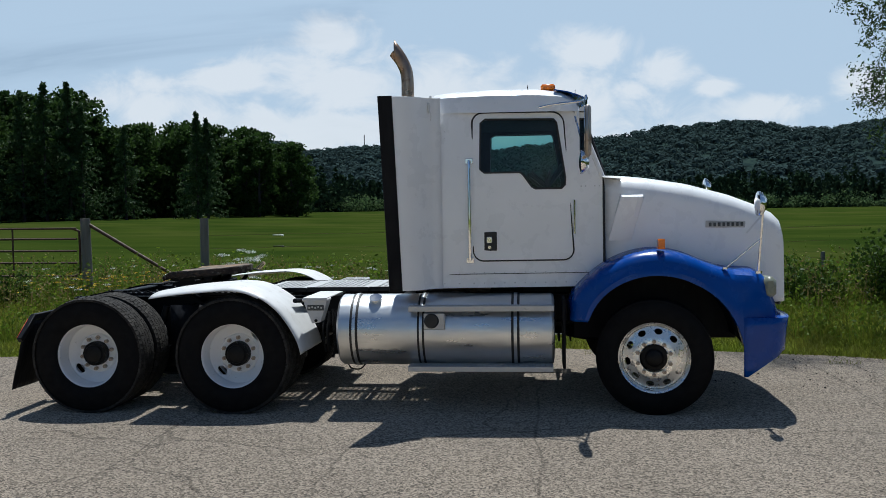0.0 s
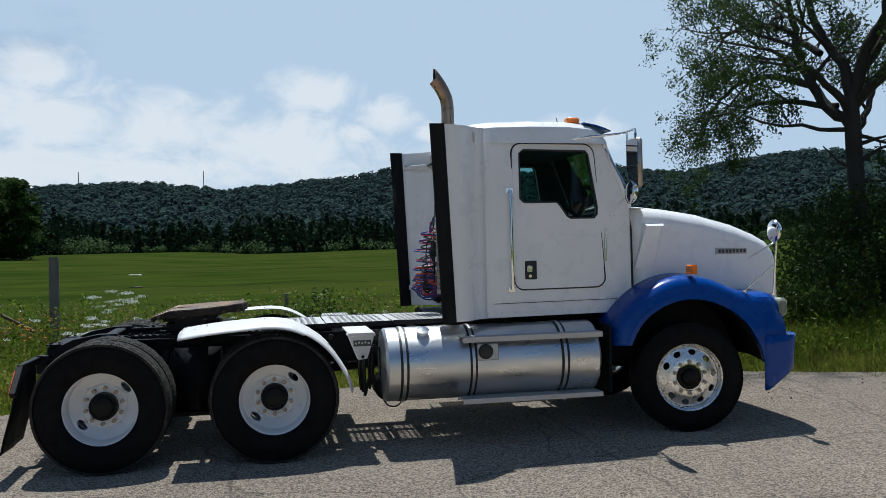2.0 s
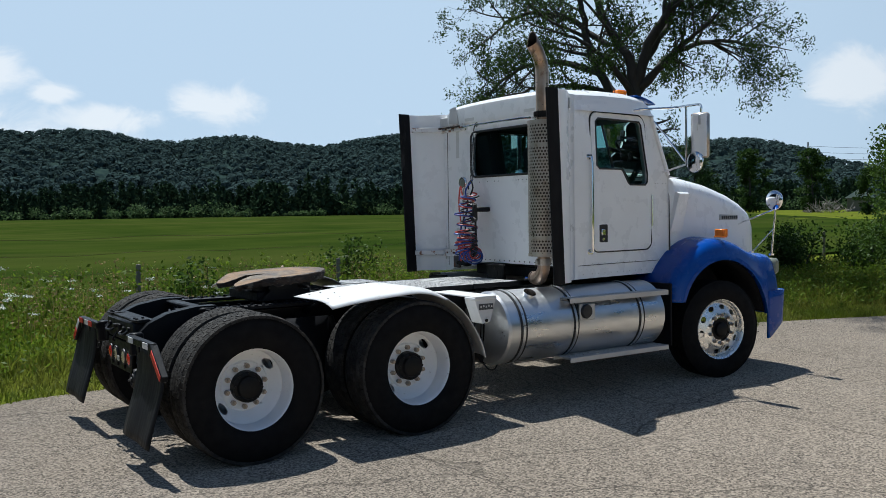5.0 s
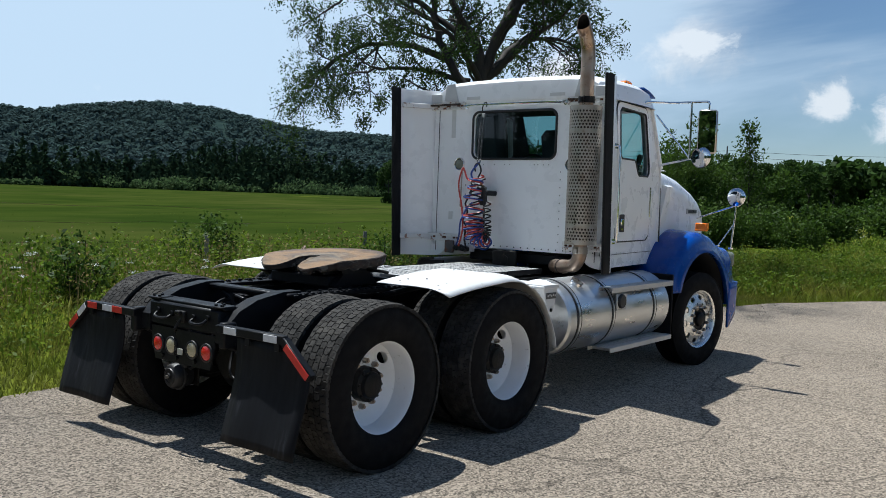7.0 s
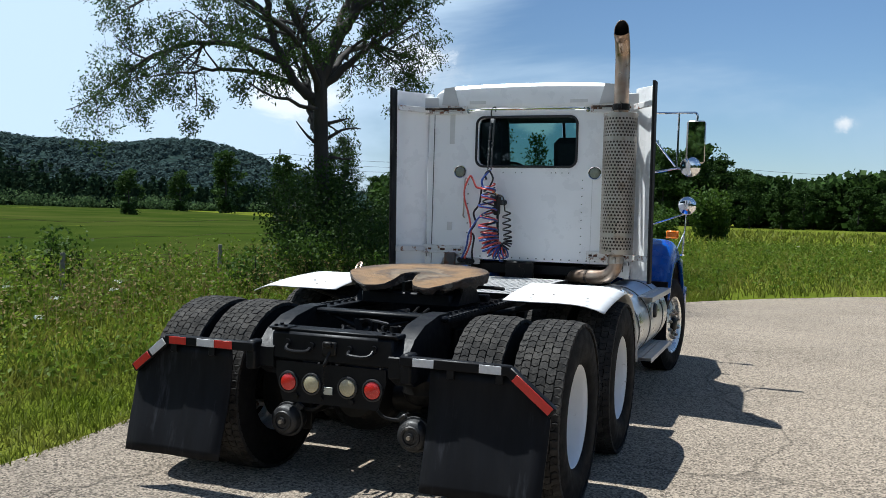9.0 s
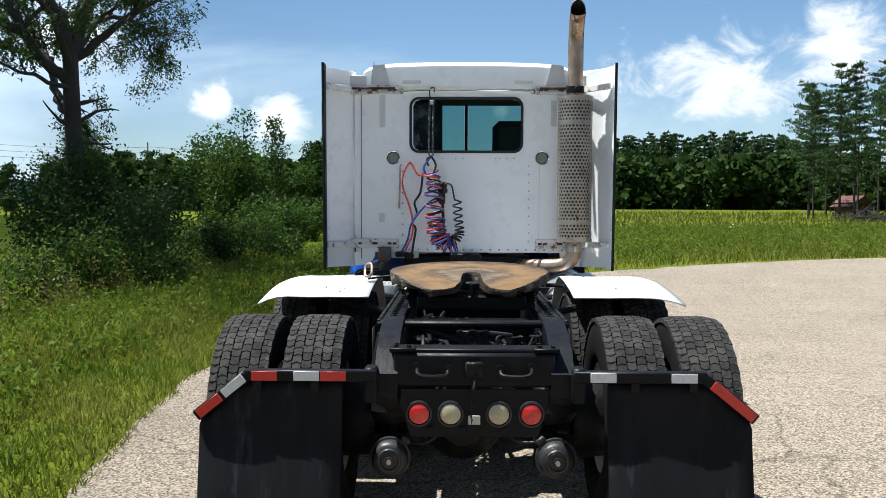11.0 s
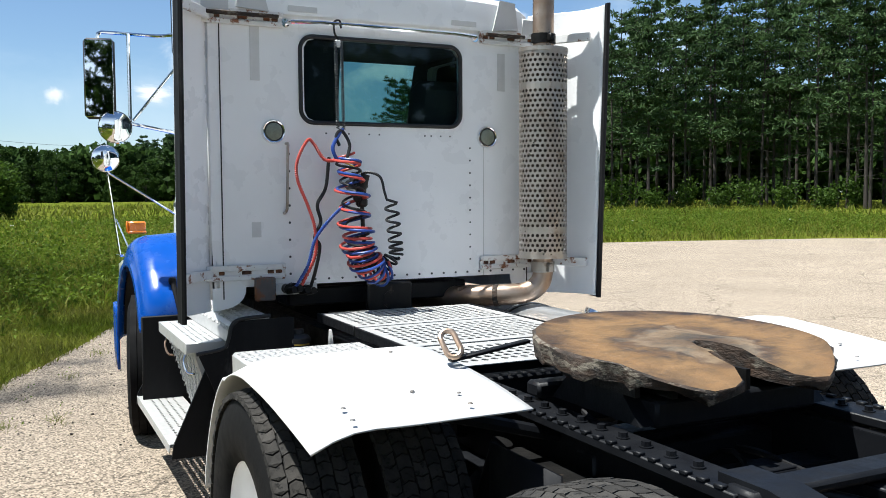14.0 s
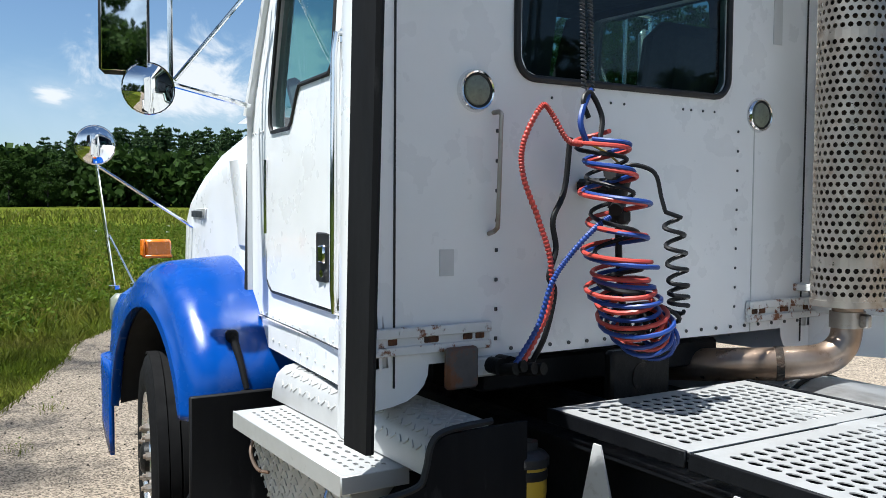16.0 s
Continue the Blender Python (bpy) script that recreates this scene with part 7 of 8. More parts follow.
def leaves(centres, size, droop=0.0, width=0.45, rs=RS):
    """Four-cornered leaves of random lie at the centres; arrays of corners and faces."""
    c = np.asarray(centres, float)
    n = len(c)
    u = rs.normal(size=(n, 3))
    u[:, 2] -= droop
    u /= np.linalg.norm(u, axis=1)[:, None]
    w = np.cross(u, rs.normal(size=(n, 3)))
    w /= np.linalg.norm(w, axis=1)[:, None]
    s = (size * rs.uniform(0.6, 1.35, n))[:, None]
    v = np.stack([c - u * s * 0.5, c + w * s * width * 0.5 + u * s * 0.05, c + u * s * 0.5, c - w * s * width * 0.5 + u * s * 0.05], 1).reshape(-1, 3)
    f = np.arange(4 * n).reshape(-1, 4)
    return v, f


def ball(n, r, rs=RS, power=0.45):
    d = rs.normal(size=(n, 3))
    d /= np.linalg.norm(d, axis=1)[:, None]
    return d * (r * rs.uniform(0, 1, n) ** power)[:, None]


def limb(rng, p, d, length, r0, r1, bend=0.25, up=0.1, n=7):
    pts, rs = [Vector(p)], [r0]
    d = Vector(d).normalized()
    for i in range(n):
        d = (d + Vector((rng.uniform(-1, 1), rng.uniform(-1, 1), rng.uniform(-1, 1))) * bend + Vector((0, 0, up))).normalized()
        pts.append(pts[-1] + d * (length / n))
        rs.append(r0 + (r1 - r0) * (i + 1) / n)
    return pts, rs


# ---- far: wooded hills, field and tree lines ----
RIDGE = [(-60, 4.0), (-35, 4.3), (-16.9, 4.4), (-15.7, 3.92), (-14.4, 3.84), (-12, 4.05), (-9.5, 4.2), (-7.5, 4.28), (-5.5, 4.15), (-4.3, 4.05), (-3.2, 3.77), (-2, 3.92), (0.2, 4.05), (2, 4.3), (3.4, 4.35), (4.9, 4.53), (6.2, 4.75), (7.3, 5.0), (8.6, 4.84), (10.2, 5.1), (12, 5.1), (13.3, 4.93), (15, 4.55), (17, 4.42), (19.2, 4.8), (21.3, 4.87), (23.4, 4.45), (25.9, 4.25), (27.3, 4.5), (29.1, 4.73), (31, 4.95), (32.6, 5.13), (34.4, 5.11), (36.5, 4.9), (38.7, 4.43), (41.3, 3.99), (43, 3.81), (48.1, 3.78), (50.2, 4.15), (52, 4.2), (53.8, 3.98), (55.2, 3.5), (57.3, 2.75), (62, 1.6), (75, 0.6)]
ra, re = [a for a, e in RIDGE], [e - 0.10 for a, e in RIDGE]
vs = []
NA, NR = 360, 60
for i in range(NA):
    az = -60 + 135 * i / (NA - 1)
    e = np.interp(az, ra, re)
    sa, ca = math.sin(radians(az)), math.cos(radians(az))
    for j in range(NR):
        f = j / (NR - 1)
        r = 430 + 620 * f
        top = 1050 * math.tan(radians(e)) + 1.66
        g = max(0.0, (f - 0.12) / 0.88)
        h = 3.0 + (top - 3.0) * (g * g * (3 - 2 * g) * 0.62 + g * 0.38)
        h += 7 * noise.noise((r * sa * 0.006, r * ca * 0.006, 3.0)) * (4 * g * (1 - g))
        x, y = r * sa, r * ca
        h -= 3.0
        vs.append((x, y, h))
fs = [(i * NR + j, i * NR + j + 1, (i + 1) * NR + j + 1, (i + 1) * NR + j) for i in range(NA - 1) for j in range(NR - 1)]
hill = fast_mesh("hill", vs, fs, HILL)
hill.data.polygons.foreach_set("use_smooth", [True] * len(hill.data.polygons))
tagged(hill, "long wooded hill beyond the field", "hill", kind="structure")
# its canopy: crowns of leaf masses all over the slope
cr = np.random.RandomState(9)
grid_v = np.array(vs).reshape(NA, NR, 3)
n = 9500
ui, uj = cr.uniform(0.20, 0.90, n) * (NA - 2), (cr.uniform(0, 1, n) ** 0.8) * (NR - 2)
i0, j0 = ui.astype(int), uj.astype(int)
fi, fj = (ui - i0)[:, None], (uj - j0)[:, None]
at_h = (grid_v[i0, j0] * (1 - fi) * (1 - fj) + grid_v[i0 + 1, j0] * fi * (1 - fj) + grid_v[i0, j0 + 1] * (1 - fi) * fj + grid_v[i0 + 1, j0 + 1] * fi * fj)
crown_r = cr.uniform(3.0, 6.6, n)[:, None, None]
d = cr.normal(size=(n, 28, 3))
d[:, :, 2] = np.abs(d[:, :, 2]) + 0.15
d /= np.linalg.norm(d, axis=2)[:, :, None]
pts = at_h[:, None, :] + d * crown_r * np.array([1, 1, 1.05]) * cr.uniform(0.80, 1.05, (n, 28, 1))
u = np.cross(d, cr.normal(size=d.shape))
u /= np.linalg.norm(u, axis=2)[:, :, None]
w = np.cross(d, u)
u, w = u * crown_r * 0.27, w * crown_r * 0.23
v = np.stack([pts - u, pts + w, pts + u, pts - w], 2).reshape(-1, 3)
f = np.arange(len(v)).reshape(-1, 4)
tagged(fast_mesh("hill_canopy", v, f, HAZED_HILL_LEAF), "canopy of the wooded hill, distance haze put into its blue-green", "woods", kind="stuff")

# mown field beyond the fence, laid just over the ground
vs, NX, NY = [], 70, 46
for j in range(NY):
    for i in range(NX):
        fy = (j / (NY - 1)) ** 1.7
        y = 17.6 + (285 - 17.6) * fy
        x = -40 - 110 * fy + (i / (NX - 1)) * (78 + 380 * fy)
        vs.append((x, y, land(x, y) + 0.05))
fs = [(j * NX + i, j * NX + i + 1, (j + 1) * NX + i + 1, (j + 1) * NX + i) for j in range(NY - 1) for i in range(NX - 1)]
fld = fast_mesh("field", vs, fs, FIELD)
fld.data.polygons.foreach_set("use_smooth", [True] * len(fld.data.polygons))
tagged(fld, "flat mown green field", "field", kind="structure")

# conifers and brush along the field's far edge, too many to count
cs = []
for k in range(2100):
    az = RS.uniform(-30, 58)
    r = (RS.uniform(262, 302) if RS.uniform() > 0.16 else RS.uniform(246, 258)) if az > -16 else RS.uniform(250, 290)
    x, y = r * math.sin(radians(az)), r * math.cos(radians(az))
    hgt = RS.uniform(4.0, 13.0) * (0.8 + 0.6 * noise.noise((x * 0.02, y * 0.02, 7.0)))
    wd = hgt * RS.uniform(0.26, 0.46)
    m = 96
    f = RS.uniform(0, 1, m) ** 1.15
    a, rr = RS.uniform(0, 6.28, m), wd * (1.06 - f) * RS.uniform(0.35, 1.15, m)
    cs.append(np.stack([x + rr * np.cos(a), y + rr * np.sin(a), land(x, y) - 0.3 + hgt * f], 1))
v, f = leaves(np.concatenate(cs), 1.35, droop=0.5, width=0.62)
tagged(fast_mesh("conifer_line", v, f, NEEDLE_FAR), "dark line of conifers along the field's far edge", "trees", kind="stuff")
cs = []
for k in range(460):
    az = RS.uniform(-16, 60)
    r = RS.uniform(243, 255)
    x, y = r * math.sin(radians(az)), r * math.cos(radians(az))
    hh = RS.uniform(1.4, 4.8) * (0.75 + 0.7 * noise.noise((x * 0.05, y * 0.05, 2.0)))
    p = ball(120, 1.0) * np.array([hh * 0.8, hh * 0.8, hh * 0.55]) + np.array([x, y, land(x, y) + hh * 0.5])
    cs.append(p)
v, f = leaves(np.concatenate(cs), 0.60, width=0.8)
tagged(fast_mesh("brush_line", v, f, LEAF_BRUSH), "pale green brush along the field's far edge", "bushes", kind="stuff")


# ---- trees ----
def broadleaf(height, spread, seed, mat, n_clump=62, per=70, size=0.60):
    rs, rng = np.random.RandomState(seed), random.Random(seed)
    root = thing("broadleaf_tree", "tall dark green broadleaf tree in a wood", "tree", pose(0, 0, -60), "woodland trees")
    b = B()
    pts, rr = limb(rng, (0, 0, -0.3), (0, 0, 1), height * 0.75, height * 0.022, height * 0.006, 0.06, 0.2)
    b.tube(pts, rr, 7)
    for k in range(7):
        a = rng.uniform(0, 6.28)
        p = pts[3 + k % 4]
        q, r2 = limb(rng, p, (math.cos(a), math.sin(a), 0.6), spread * 0.9, height * 0.008, 0.01, 0.2, 0.1, 5)
        b.tube(q, r2, 5)
    part("trunk", b, BARK, root)
    cl = []
    for k in range(n_clump):
        h = rs.uniform(0.06, 1.0)
        wmax = spread * (0.55 + 0.6 * math.sin(min(1.0, (1.05 - h) * 1.5) * 1.4)) * (0.6 if h < 0.25 else 1)
        a = rs.uniform(0, 6.28)
        rr = wmax * rs.uniform(0.25, 1.0)
        c = np.array([rr * math.cos(a), rr * math.sin(a), height * h])
        cl.append(ball(per, rs.uniform(0.16, 0.26) * spread * 1.5, rs, 0.5) * np.array([1, 1, 0.7]) + c)
    v, f = leaves(np.concatenate(cl), size, width=0.7, rs=rs)
    fast_mesh("crown", v, f, mat, root)
    return root


def pine(height, seed, bare=0.42, dense=14, step=0.040, leaf=0.42, width=0.40):
    rs, rng = np.random.RandomState(seed), random.Random(seed)
    root = thing("pine_tree", "tall red pine with a bare lower trunk", "tree", pose(0, 0, -60), "pine stand")
    b = B()
    pts, rr = limb(rng, (0, 0, -0.3), (0, 0, 1), height, height * 0.0085, 0.02, 0.014, 0.3, 10)
    b.tube(pts, rr, 8)
    tufts = []
    z = height * 0.16
    while z < height * 0.985:
        f = z / height
        base = pts[min(9, int(f * 10))].lerp(pts[min(10, int(f * 10) + 1)], f * 10 - int(f * 10))
        dead = f < bare
        g = (f - bare) / (1 - bare)
        ln = height * (0.055 + 0.155 * math.sin(min(1.0, (1.02 - g) * 1.25) * 1.45)) if not dead else height * rng.uniform(0.05, 0.15)
        for k in range(rng.randint(2, 4) if not dead else rng.randint(1, 4)):
            a = rng.uniform(0, 6.28)
            L = ln * rng.uniform(0.35, 1.0)
            q, r2 = limb(rng, base, (math.cos(a), math.sin(a), 0.22 * g if not dead else -0.08), L, 0.022 if dead else 0.035, 0.006, 0.12, 0.05 if not dead else 0.0, 4)
            b.tube(q, r2, 4, cap=False)
            if not dead or (f > bare * 0.75 and rng.random() < 0.35):
                for p in q[1:] if not dead else q[3:]:
                    m = rng.randint(dense - 3, dense + 3)
                    tufts.append(ball(m, 0.34 + 0.09 * L, rs) * np.array([1.1, 1.1, 0.34]) + np.array(p) + np.array([0, 0, 0.10]))
        z += height * rng.uniform(step * 0.7, step * 1.3)
    part("trunk", b, BARK_PINE, root)
    v, f = leaves(np.concatenate(tufts), leaf, width=width, rs=rs)
    fast_mesh("crown", v, f, NEEDLE, root)
    return root


def spruce(height, seed):
    rs, rng = np.random.RandomState(seed), random.Random(seed)
    root = thing("spruce_tree", "dark pointed spruce at the wood's edge", "tree", pose(0, 0, -60), "spruces")
    part("trunk", B().cyl((0, 0, -0.3), (0, 0, height), height * 0.014, 0.02, 7), BARK, root)
    c = []
    for k in range(int(height * 9)):
        f = (k + 0.5) / (height * 9)
        a = rs.uniform(0, 6.28)
        L = height * 0.26 * (1.03 - f) * rs.uniform(0.55, 1.25)
        for t in np.linspace(0.2, 1, 5):
            c.append(ball(6, 0.28, rs) + np.array([L * t * math.cos(a), L * t * math.sin(a), height * (0.06 + 0.94 * f) - 0.25 * L * t]))
    v, f = leaves(np.concatenate(c), 0.5, droop=0.4, width=0.4, rs=rs)
    fast_mesh("crown", v, f, NEEDLE, root)
    return root


def put(src, az, r, scale=1.0):
    x, y = r * math.sin(radians(az)), r * math.cos(radians(az))
    return copy_thing(src, pose(x, y, land(x, y) - 0.1, 0, 0, RS.uniform(0, 360)) @ Matrix.Scale(scale, 4))


def retire(ob):
    for o in (*ob.children_recursive, ob):
        bpy.data.objects.remove(o)


oaks = [broadleaf(15, 4.2, 21, LEAF_WOOD), broadleaf(15, 3.6, 22, LEAF_WOOD), broadleaf(15, 4.8, 23, LEAF_WOOD)]
spr = [spruce(17, 31), spruce(17, 32)]
# the wood left of the field
for k in range(90):
    az = RS.uniform(-47, -15.6)
    top = np.interp(az, [-47, -33, -30, -28.2, -27.3, -24.5, -22, -17.4, -15.6], [7.4, 7.4, 7.6, 7.2, 5.6, 5.7, 5.6, 5.2, 4.2])
    r = RS.uniform(112, 150)
    hgt = (r * math.tan(radians(top)) + 1.66 - land(r * math.sin(radians(az)), r * math.cos(radians(az)))) * RS.uniform(0.82, 1.03)
    put(oaks[k % 3], az, r, hgt / 15.6)
for az, top in ((-30.4, 7.9), (-31.6, 7.4), (-29.1, 7.95), (-28.4, 6.8), (-21.8, 6.4), (-21.2, 6.0), (-33.5, 7.3), (-26, 5.5), (-35.5, 7.8)):
    r = 110
    put(spr[int(az * 10) % 2], az, r, (r * math.tan(radians(top)) + 0.5) / 17.2)
# woods on the other side of the road, seen in the mirrors
for k in range(34):
    az, r = -150 + 100 * (k + RS.uniform(-0.4, 0.4)) / 34, RS.uniform(62, 90)
    put(oaks[k % 3], az, r, RS.uniform(0.85, 1.15))
# woods ahead of the truck
for k in range(64):
    az = RS.uniform(61, 93)
    top = np.interp(az, [61, 66, 70, 73.5, 75.5, 77, 79.5, 81.5, 83.5, 86, 89, 93], [3.4, 3.4, 3.0, 2.8, 3.3, 5.3, 5.3, 4.7, 3.7, 2.9, 2.5, 2.4])
    r = RS.uniform(120, 148)
    put(oaks[k % 3], az, r, (r * math.tan(radians(top)) + 0.9) * RS.uniform(0.8, 1.02) / 15.6)
for az, r, hgt in ((51, 166, 11.6), (54.5, 160, 11.0), (48.6, 185, 8.5), (57, 120, 6), (42.9, 103, 5.2), (60, 140, 7)):
    put(oaks[int(az) % 3], az, r, hgt / 15.6)
pines = [pine(17, k, bare, 13, 0.042, 0.50, 0.24) for k, bare in ((41, 0.40), (42, 0.52), (43, 0.26), (44, 0.34))]
far_pines = [pine(17, 51, 0.50, 6, 0.05, 0.8), pine(17, 52, 0.42, 6, 0.05, 0.8), pine(17, 53, 0.36, 6, 0.05, 0.8)]
# far pines, then the tall stand
for k in range(90):
    az = 91.0 + 19 * (k + RS.uniform(-0.4, 0.4)) / 90
    r = RS.uniform(128, 150)
    top = np.interp(az, [91, 92.6, 95, 98.6, 104, 108.5, 110], [2.5, 3.5, 4.15, 4.6, 4.7, 4.1, 4.0])
    put(far_pines[k % 3], az, r, (r * math.tan(radians(top)) + 1.0) * RS.uniform(0.88, 1.04) / 17.0)
for k in range(84):
    az = 112.6 + 40 * (k + RS.uniform(-0.5, 0.5)) / 84
    r = RS.uniform(72, 104)
    top = np.interp(az, [112.5, 115, 119, 123, 131, 140, 152], [7.7, 8.3, 9.3, 10.6, 12.8, 13.2, 13])
    x, y = r * math.sin(radians(az)) - 6.2, r * math.cos(radians(az)) + 11.2
    copy_thing(pines[(k * 3) % 4], pose(x, y, land(x, y) - 0.1, 0, 0, RS.uniform(0, 360)) @ Matrix.Scale((r * math.tan(radians(top)) + 0.9) * RS.uniform(0.86, 1.05) / 17.0, 4))

# dark undergrowth inside and behind the pines
cs = []
for az0, az1, r0, r1, top, m in ((90, 112, 124, 152, 7.0, 460), (117.5, 158, 106, 132, 13.0, 1350), (109, 118, 118, 132, 4.5, 130), (60, 93, 128, 156, 6.5, 460), (-48, -15.4, 140, 155, 7.0, 270)):
    for k in range(m):
        az, r = RS.uniform(az0, az1), RS.uniform(r0, r1)
        x, y = r * math.sin(radians(az)), r * math.cos(radians(az))
        c = np.array([x, y, land(x, y) + top * RS.uniform(0.0, 1.0) ** 0.8])
        cs.append(ball(44, 2.4) * np.array([1, 1, 0.75]) + c)
v, f = leaves(np.concatenate(cs), 1.15, width=0.8)
tagged(fast_mesh("undergrowth", v, f, LEAF_WOOD), "dark undergrowth among far trees", "undergrowth", kind="stuff")

# ---- the big tree by the fence ----
TX, TY2 = 9.02, 16.8
rng, rs = random.Random(77), np.random.RandomState(77)
TZ0 = land(TX, TY2)
FORK = 4.62 - TZ0
tree = thing("willow_tree", "big open-crowned willow with dark forked trunk at the fence", "tree", pose(TX, TY2, TZ0))
b, tips = B(), []


def twig(p, d, length, r, level):
    pts, rr = limb(rng, p, d, length, r, r * 0.35, 0.20, 0.03 if level < 1 else -0.03, 6)
    b.tube(pts, rr, 6 if level < 1 else 4, cap=False)
    if level < 2:
        for k in range((5, 3)[level]):
            i = rng.randint(2, 6)
            axis = (pts[i] - pts[i - 1]).normalized()
            sd = axis.orthogonal().normalized()
            sd.rotate(Matrix.Rotation(rng.uniform(0, 6.28), 3, axis))
            twig(pts[i], axis * 0.6 + sd * rng.uniform(0.6, 1.0), length * rng.uniform(0.42, 0.62), rr[i] * 0.6, level + 1)
    if level >= 1:
        tips.extend(pts[3:] if level == 2 else pts[5:])


def main_limb(pts, r0, r1, subs, length):
    line = curve([(x, y, z + FORK) for x, y, z in pts], 5)
    line = [p + Vector((rng.uniform(-1, 1), rng.uniform(-1, 1), rng.uniform(-1, 1))) * 0.035 for p in line]
    n = len(line)
    b.tube(line, [r0 + (r1 - r0) * i / (n - 1) for i in range(n)], 10, cap=False)
    for k in range(subs):
        i = int(n * (0.30 + 0.68 * (k + rng.random()) / subs))
        i = min(max(i, 1), n - 1)
        axis = (line[i] - line[i - 1]).normalized()
        sd = axis.orthogonal().normalized()
        sd.rotate(Matrix.Rotation(rng.uniform(0, 6.28), 3, axis))
        twig(line[i], axis * 0.6 + sd * rng.uniform(0.5, 1.0) + Vector((0, 0, 0.15)), length * rng.uniform(0.7, 1.15), (r0 + (r1 - r0) * i / n) * 0.5 + 0.006, 0)
    twig(line[-1], (line[-1] - line[-2]), length, r1, 0)


trunk = curve([(0.25, -0.10, -0.5), (0.20, -0.08, 0.6), (0.10, -0.04, 1.8), (0.03, 0.0, FORK - 1.0), (0.0, 0.0, FORK - 0.3), (0.0, 0.0, FORK + 0.05)], 5)
b.tube(trunk, [0.32 - 0.14 * min(1, i / 8) - 0.03 * max(0, (i - 8) / 12) for i in range(len(trunk))], 14)
main_limb([(0, 0, 0), (0.25, -0.35, 1.1), (0.5, -0.7, 1.7), (0.9, -1.1, 2.4), (1.0, -1.3, 3.4)], 0.135, 0.055, 6, 1.5)
main_limb([(0, 0, 0), (-0.1, 0.15, 0.7), (-0.3, 0.6, 1.5), (-0.4, 1.0, 2.6), (-0.3, 1.3, 3.8)], 0.125, 0.05, 6, 1.6)
main_limb([(0, 0.05, -0.55), (-0.3, 0.6, 0.0), (-0.5, 1.0, 1.0), (-0.6, 1.2, 2.1), (-0.9, 1.4, 3.2)], 0.13, 0.045, 6, 1.6)
main_limb([(-0.35, 0.7, 0.35), (-0.7, 2.3, 0.8), (-0.7, 4.1, 0.6), (-0.5, 5.7, -0.1)], 0.085, 0.025, 11, 1.4)
main_limb([(-0.15, 0.3, -0.2), (-0.9, 1.8, 0.15), (-1.4, 2.7, 0.0)], 0.07, 0.025, 4, 1.1)
main_limb([(0.05, -0.1, -0.1), (0.45, -0.9, 0.7), (0.75, -1.5, 1.2)], 0.10, 0.035, 4, 1.1)
main_limb([(-0.05, 0.0, -0.3), (-1.0, -0.1, 0.5), (-2.0, 0.1, 1.0)], 0.09, 0.03, 4, 1.3)
main_limb([(0.05, 0.0, -0.2), (1.3, 0.1, 0.8), (2.8, 0.1, 1.3), (4.4, 0.0, 1.3)], 0.10, 0.03, 11, 1.4)
main_limb([(0.2, -0.1, 0.6), (1.4, 0.2, 1.9), (2.8, 0.3, 2.7), (4.0, 0.2, 3.2)], 0.09, 0.03, 9, 1.5)
main_limb([(-0.3, 0.6, 1.0), (-0.5, 2.0, 1.9), (-0.6, 3.4, 2.2), (-0.5, 4.6, 2.0)], 0.08, 0.03, 9, 1.4)
main_limb([(0.1, -0.1, 0.4), (0.9, -0.3, 1.6), (1.3, -0.3, 3.0)], 0.10, 0.04, 5, 1.5)
main_limb([(0.0, 0.0, -1.2), (0.40, 0.45, -0.9), (0.95, 0.85, -0.2), (1.6, 1.4, 0.5), (2.3, 2.0, 1.1)], 0.10, 0.04, 5, 1.3)
main_limb([(0.0, 0.0, -0.75), (-0.8, 0.2, -0.62), (-1.75, 0.45, -0.5)], 0.055, 0.025, 1, 0.5)
# high crown over the road
main_limb([(1.0, -1.3, 3.4), (0.6, -1.7, 5.2), (-0.4, -1.6, 7.0), (-1.4, -1.2, 8.6)], 0.09, 0.03, 9, 2.3)
main_limb([(0.9, -1.2, 3.0), (1.9, -1.5, 4.8), (2.8, -1.2, 6.8), (3.4, -0.8, 8.4)], 0.09, 0.03, 9, 2.3)
main_limb([(-0.3, 1.3, 3.8), (-1.2, 1.0, 5.6), (-2.6, 0.6, 7.0), (-3.8, 0.2, 8.2)], 0.08, 0.03, 9, 2.3)
main_limb([(1.3, -0.3, 3.0), (1.2, 0.4, 5.0), (0.8, 1.2, 7.2), (0.6, 1.6, 9.2)], 0.08, 0.03, 9, 2.3)
# dead stubs
for z, a in ((FORK - 1.4, -1.1), (FORK - 1.0, -0.7), (FORK - 1.8, -1.3), (FORK - 1.55, 2.2)):
    pts, rr = limb(rng, (0.1, -0.05, z), (math.cos(a), math.sin(a), 0.35), rng.uniform(0.6, 1.0), 0.05, 0.012, 0.25, 0.02, 6)
    b.tube(pts, rr, 6)
part("trunk", b, BARK, tree, "dark forked trunk and limbs")
cs = []
for q in tips:
    if rs.uniform() < 0.56:
        cs.append(ball(int(rs.randint(10, 23) * (1.3 if q[2] > 8.5 else 1)), 0.24 if q[2] < 8.5 else 0.4, rs, 0.7) * np.array([1, 1, 1.2]) + np.array(q) - np.array([0, 0, 0.08]))
cs = np.concatenate(cs)
v, f = leaves(cs, 0.088, droop=0.5, width=0.38, rs=rs)
fast_mesh("crown", v, f, LEAF_TREE, tree, "sparse grey-green leaves with gaps of sky")


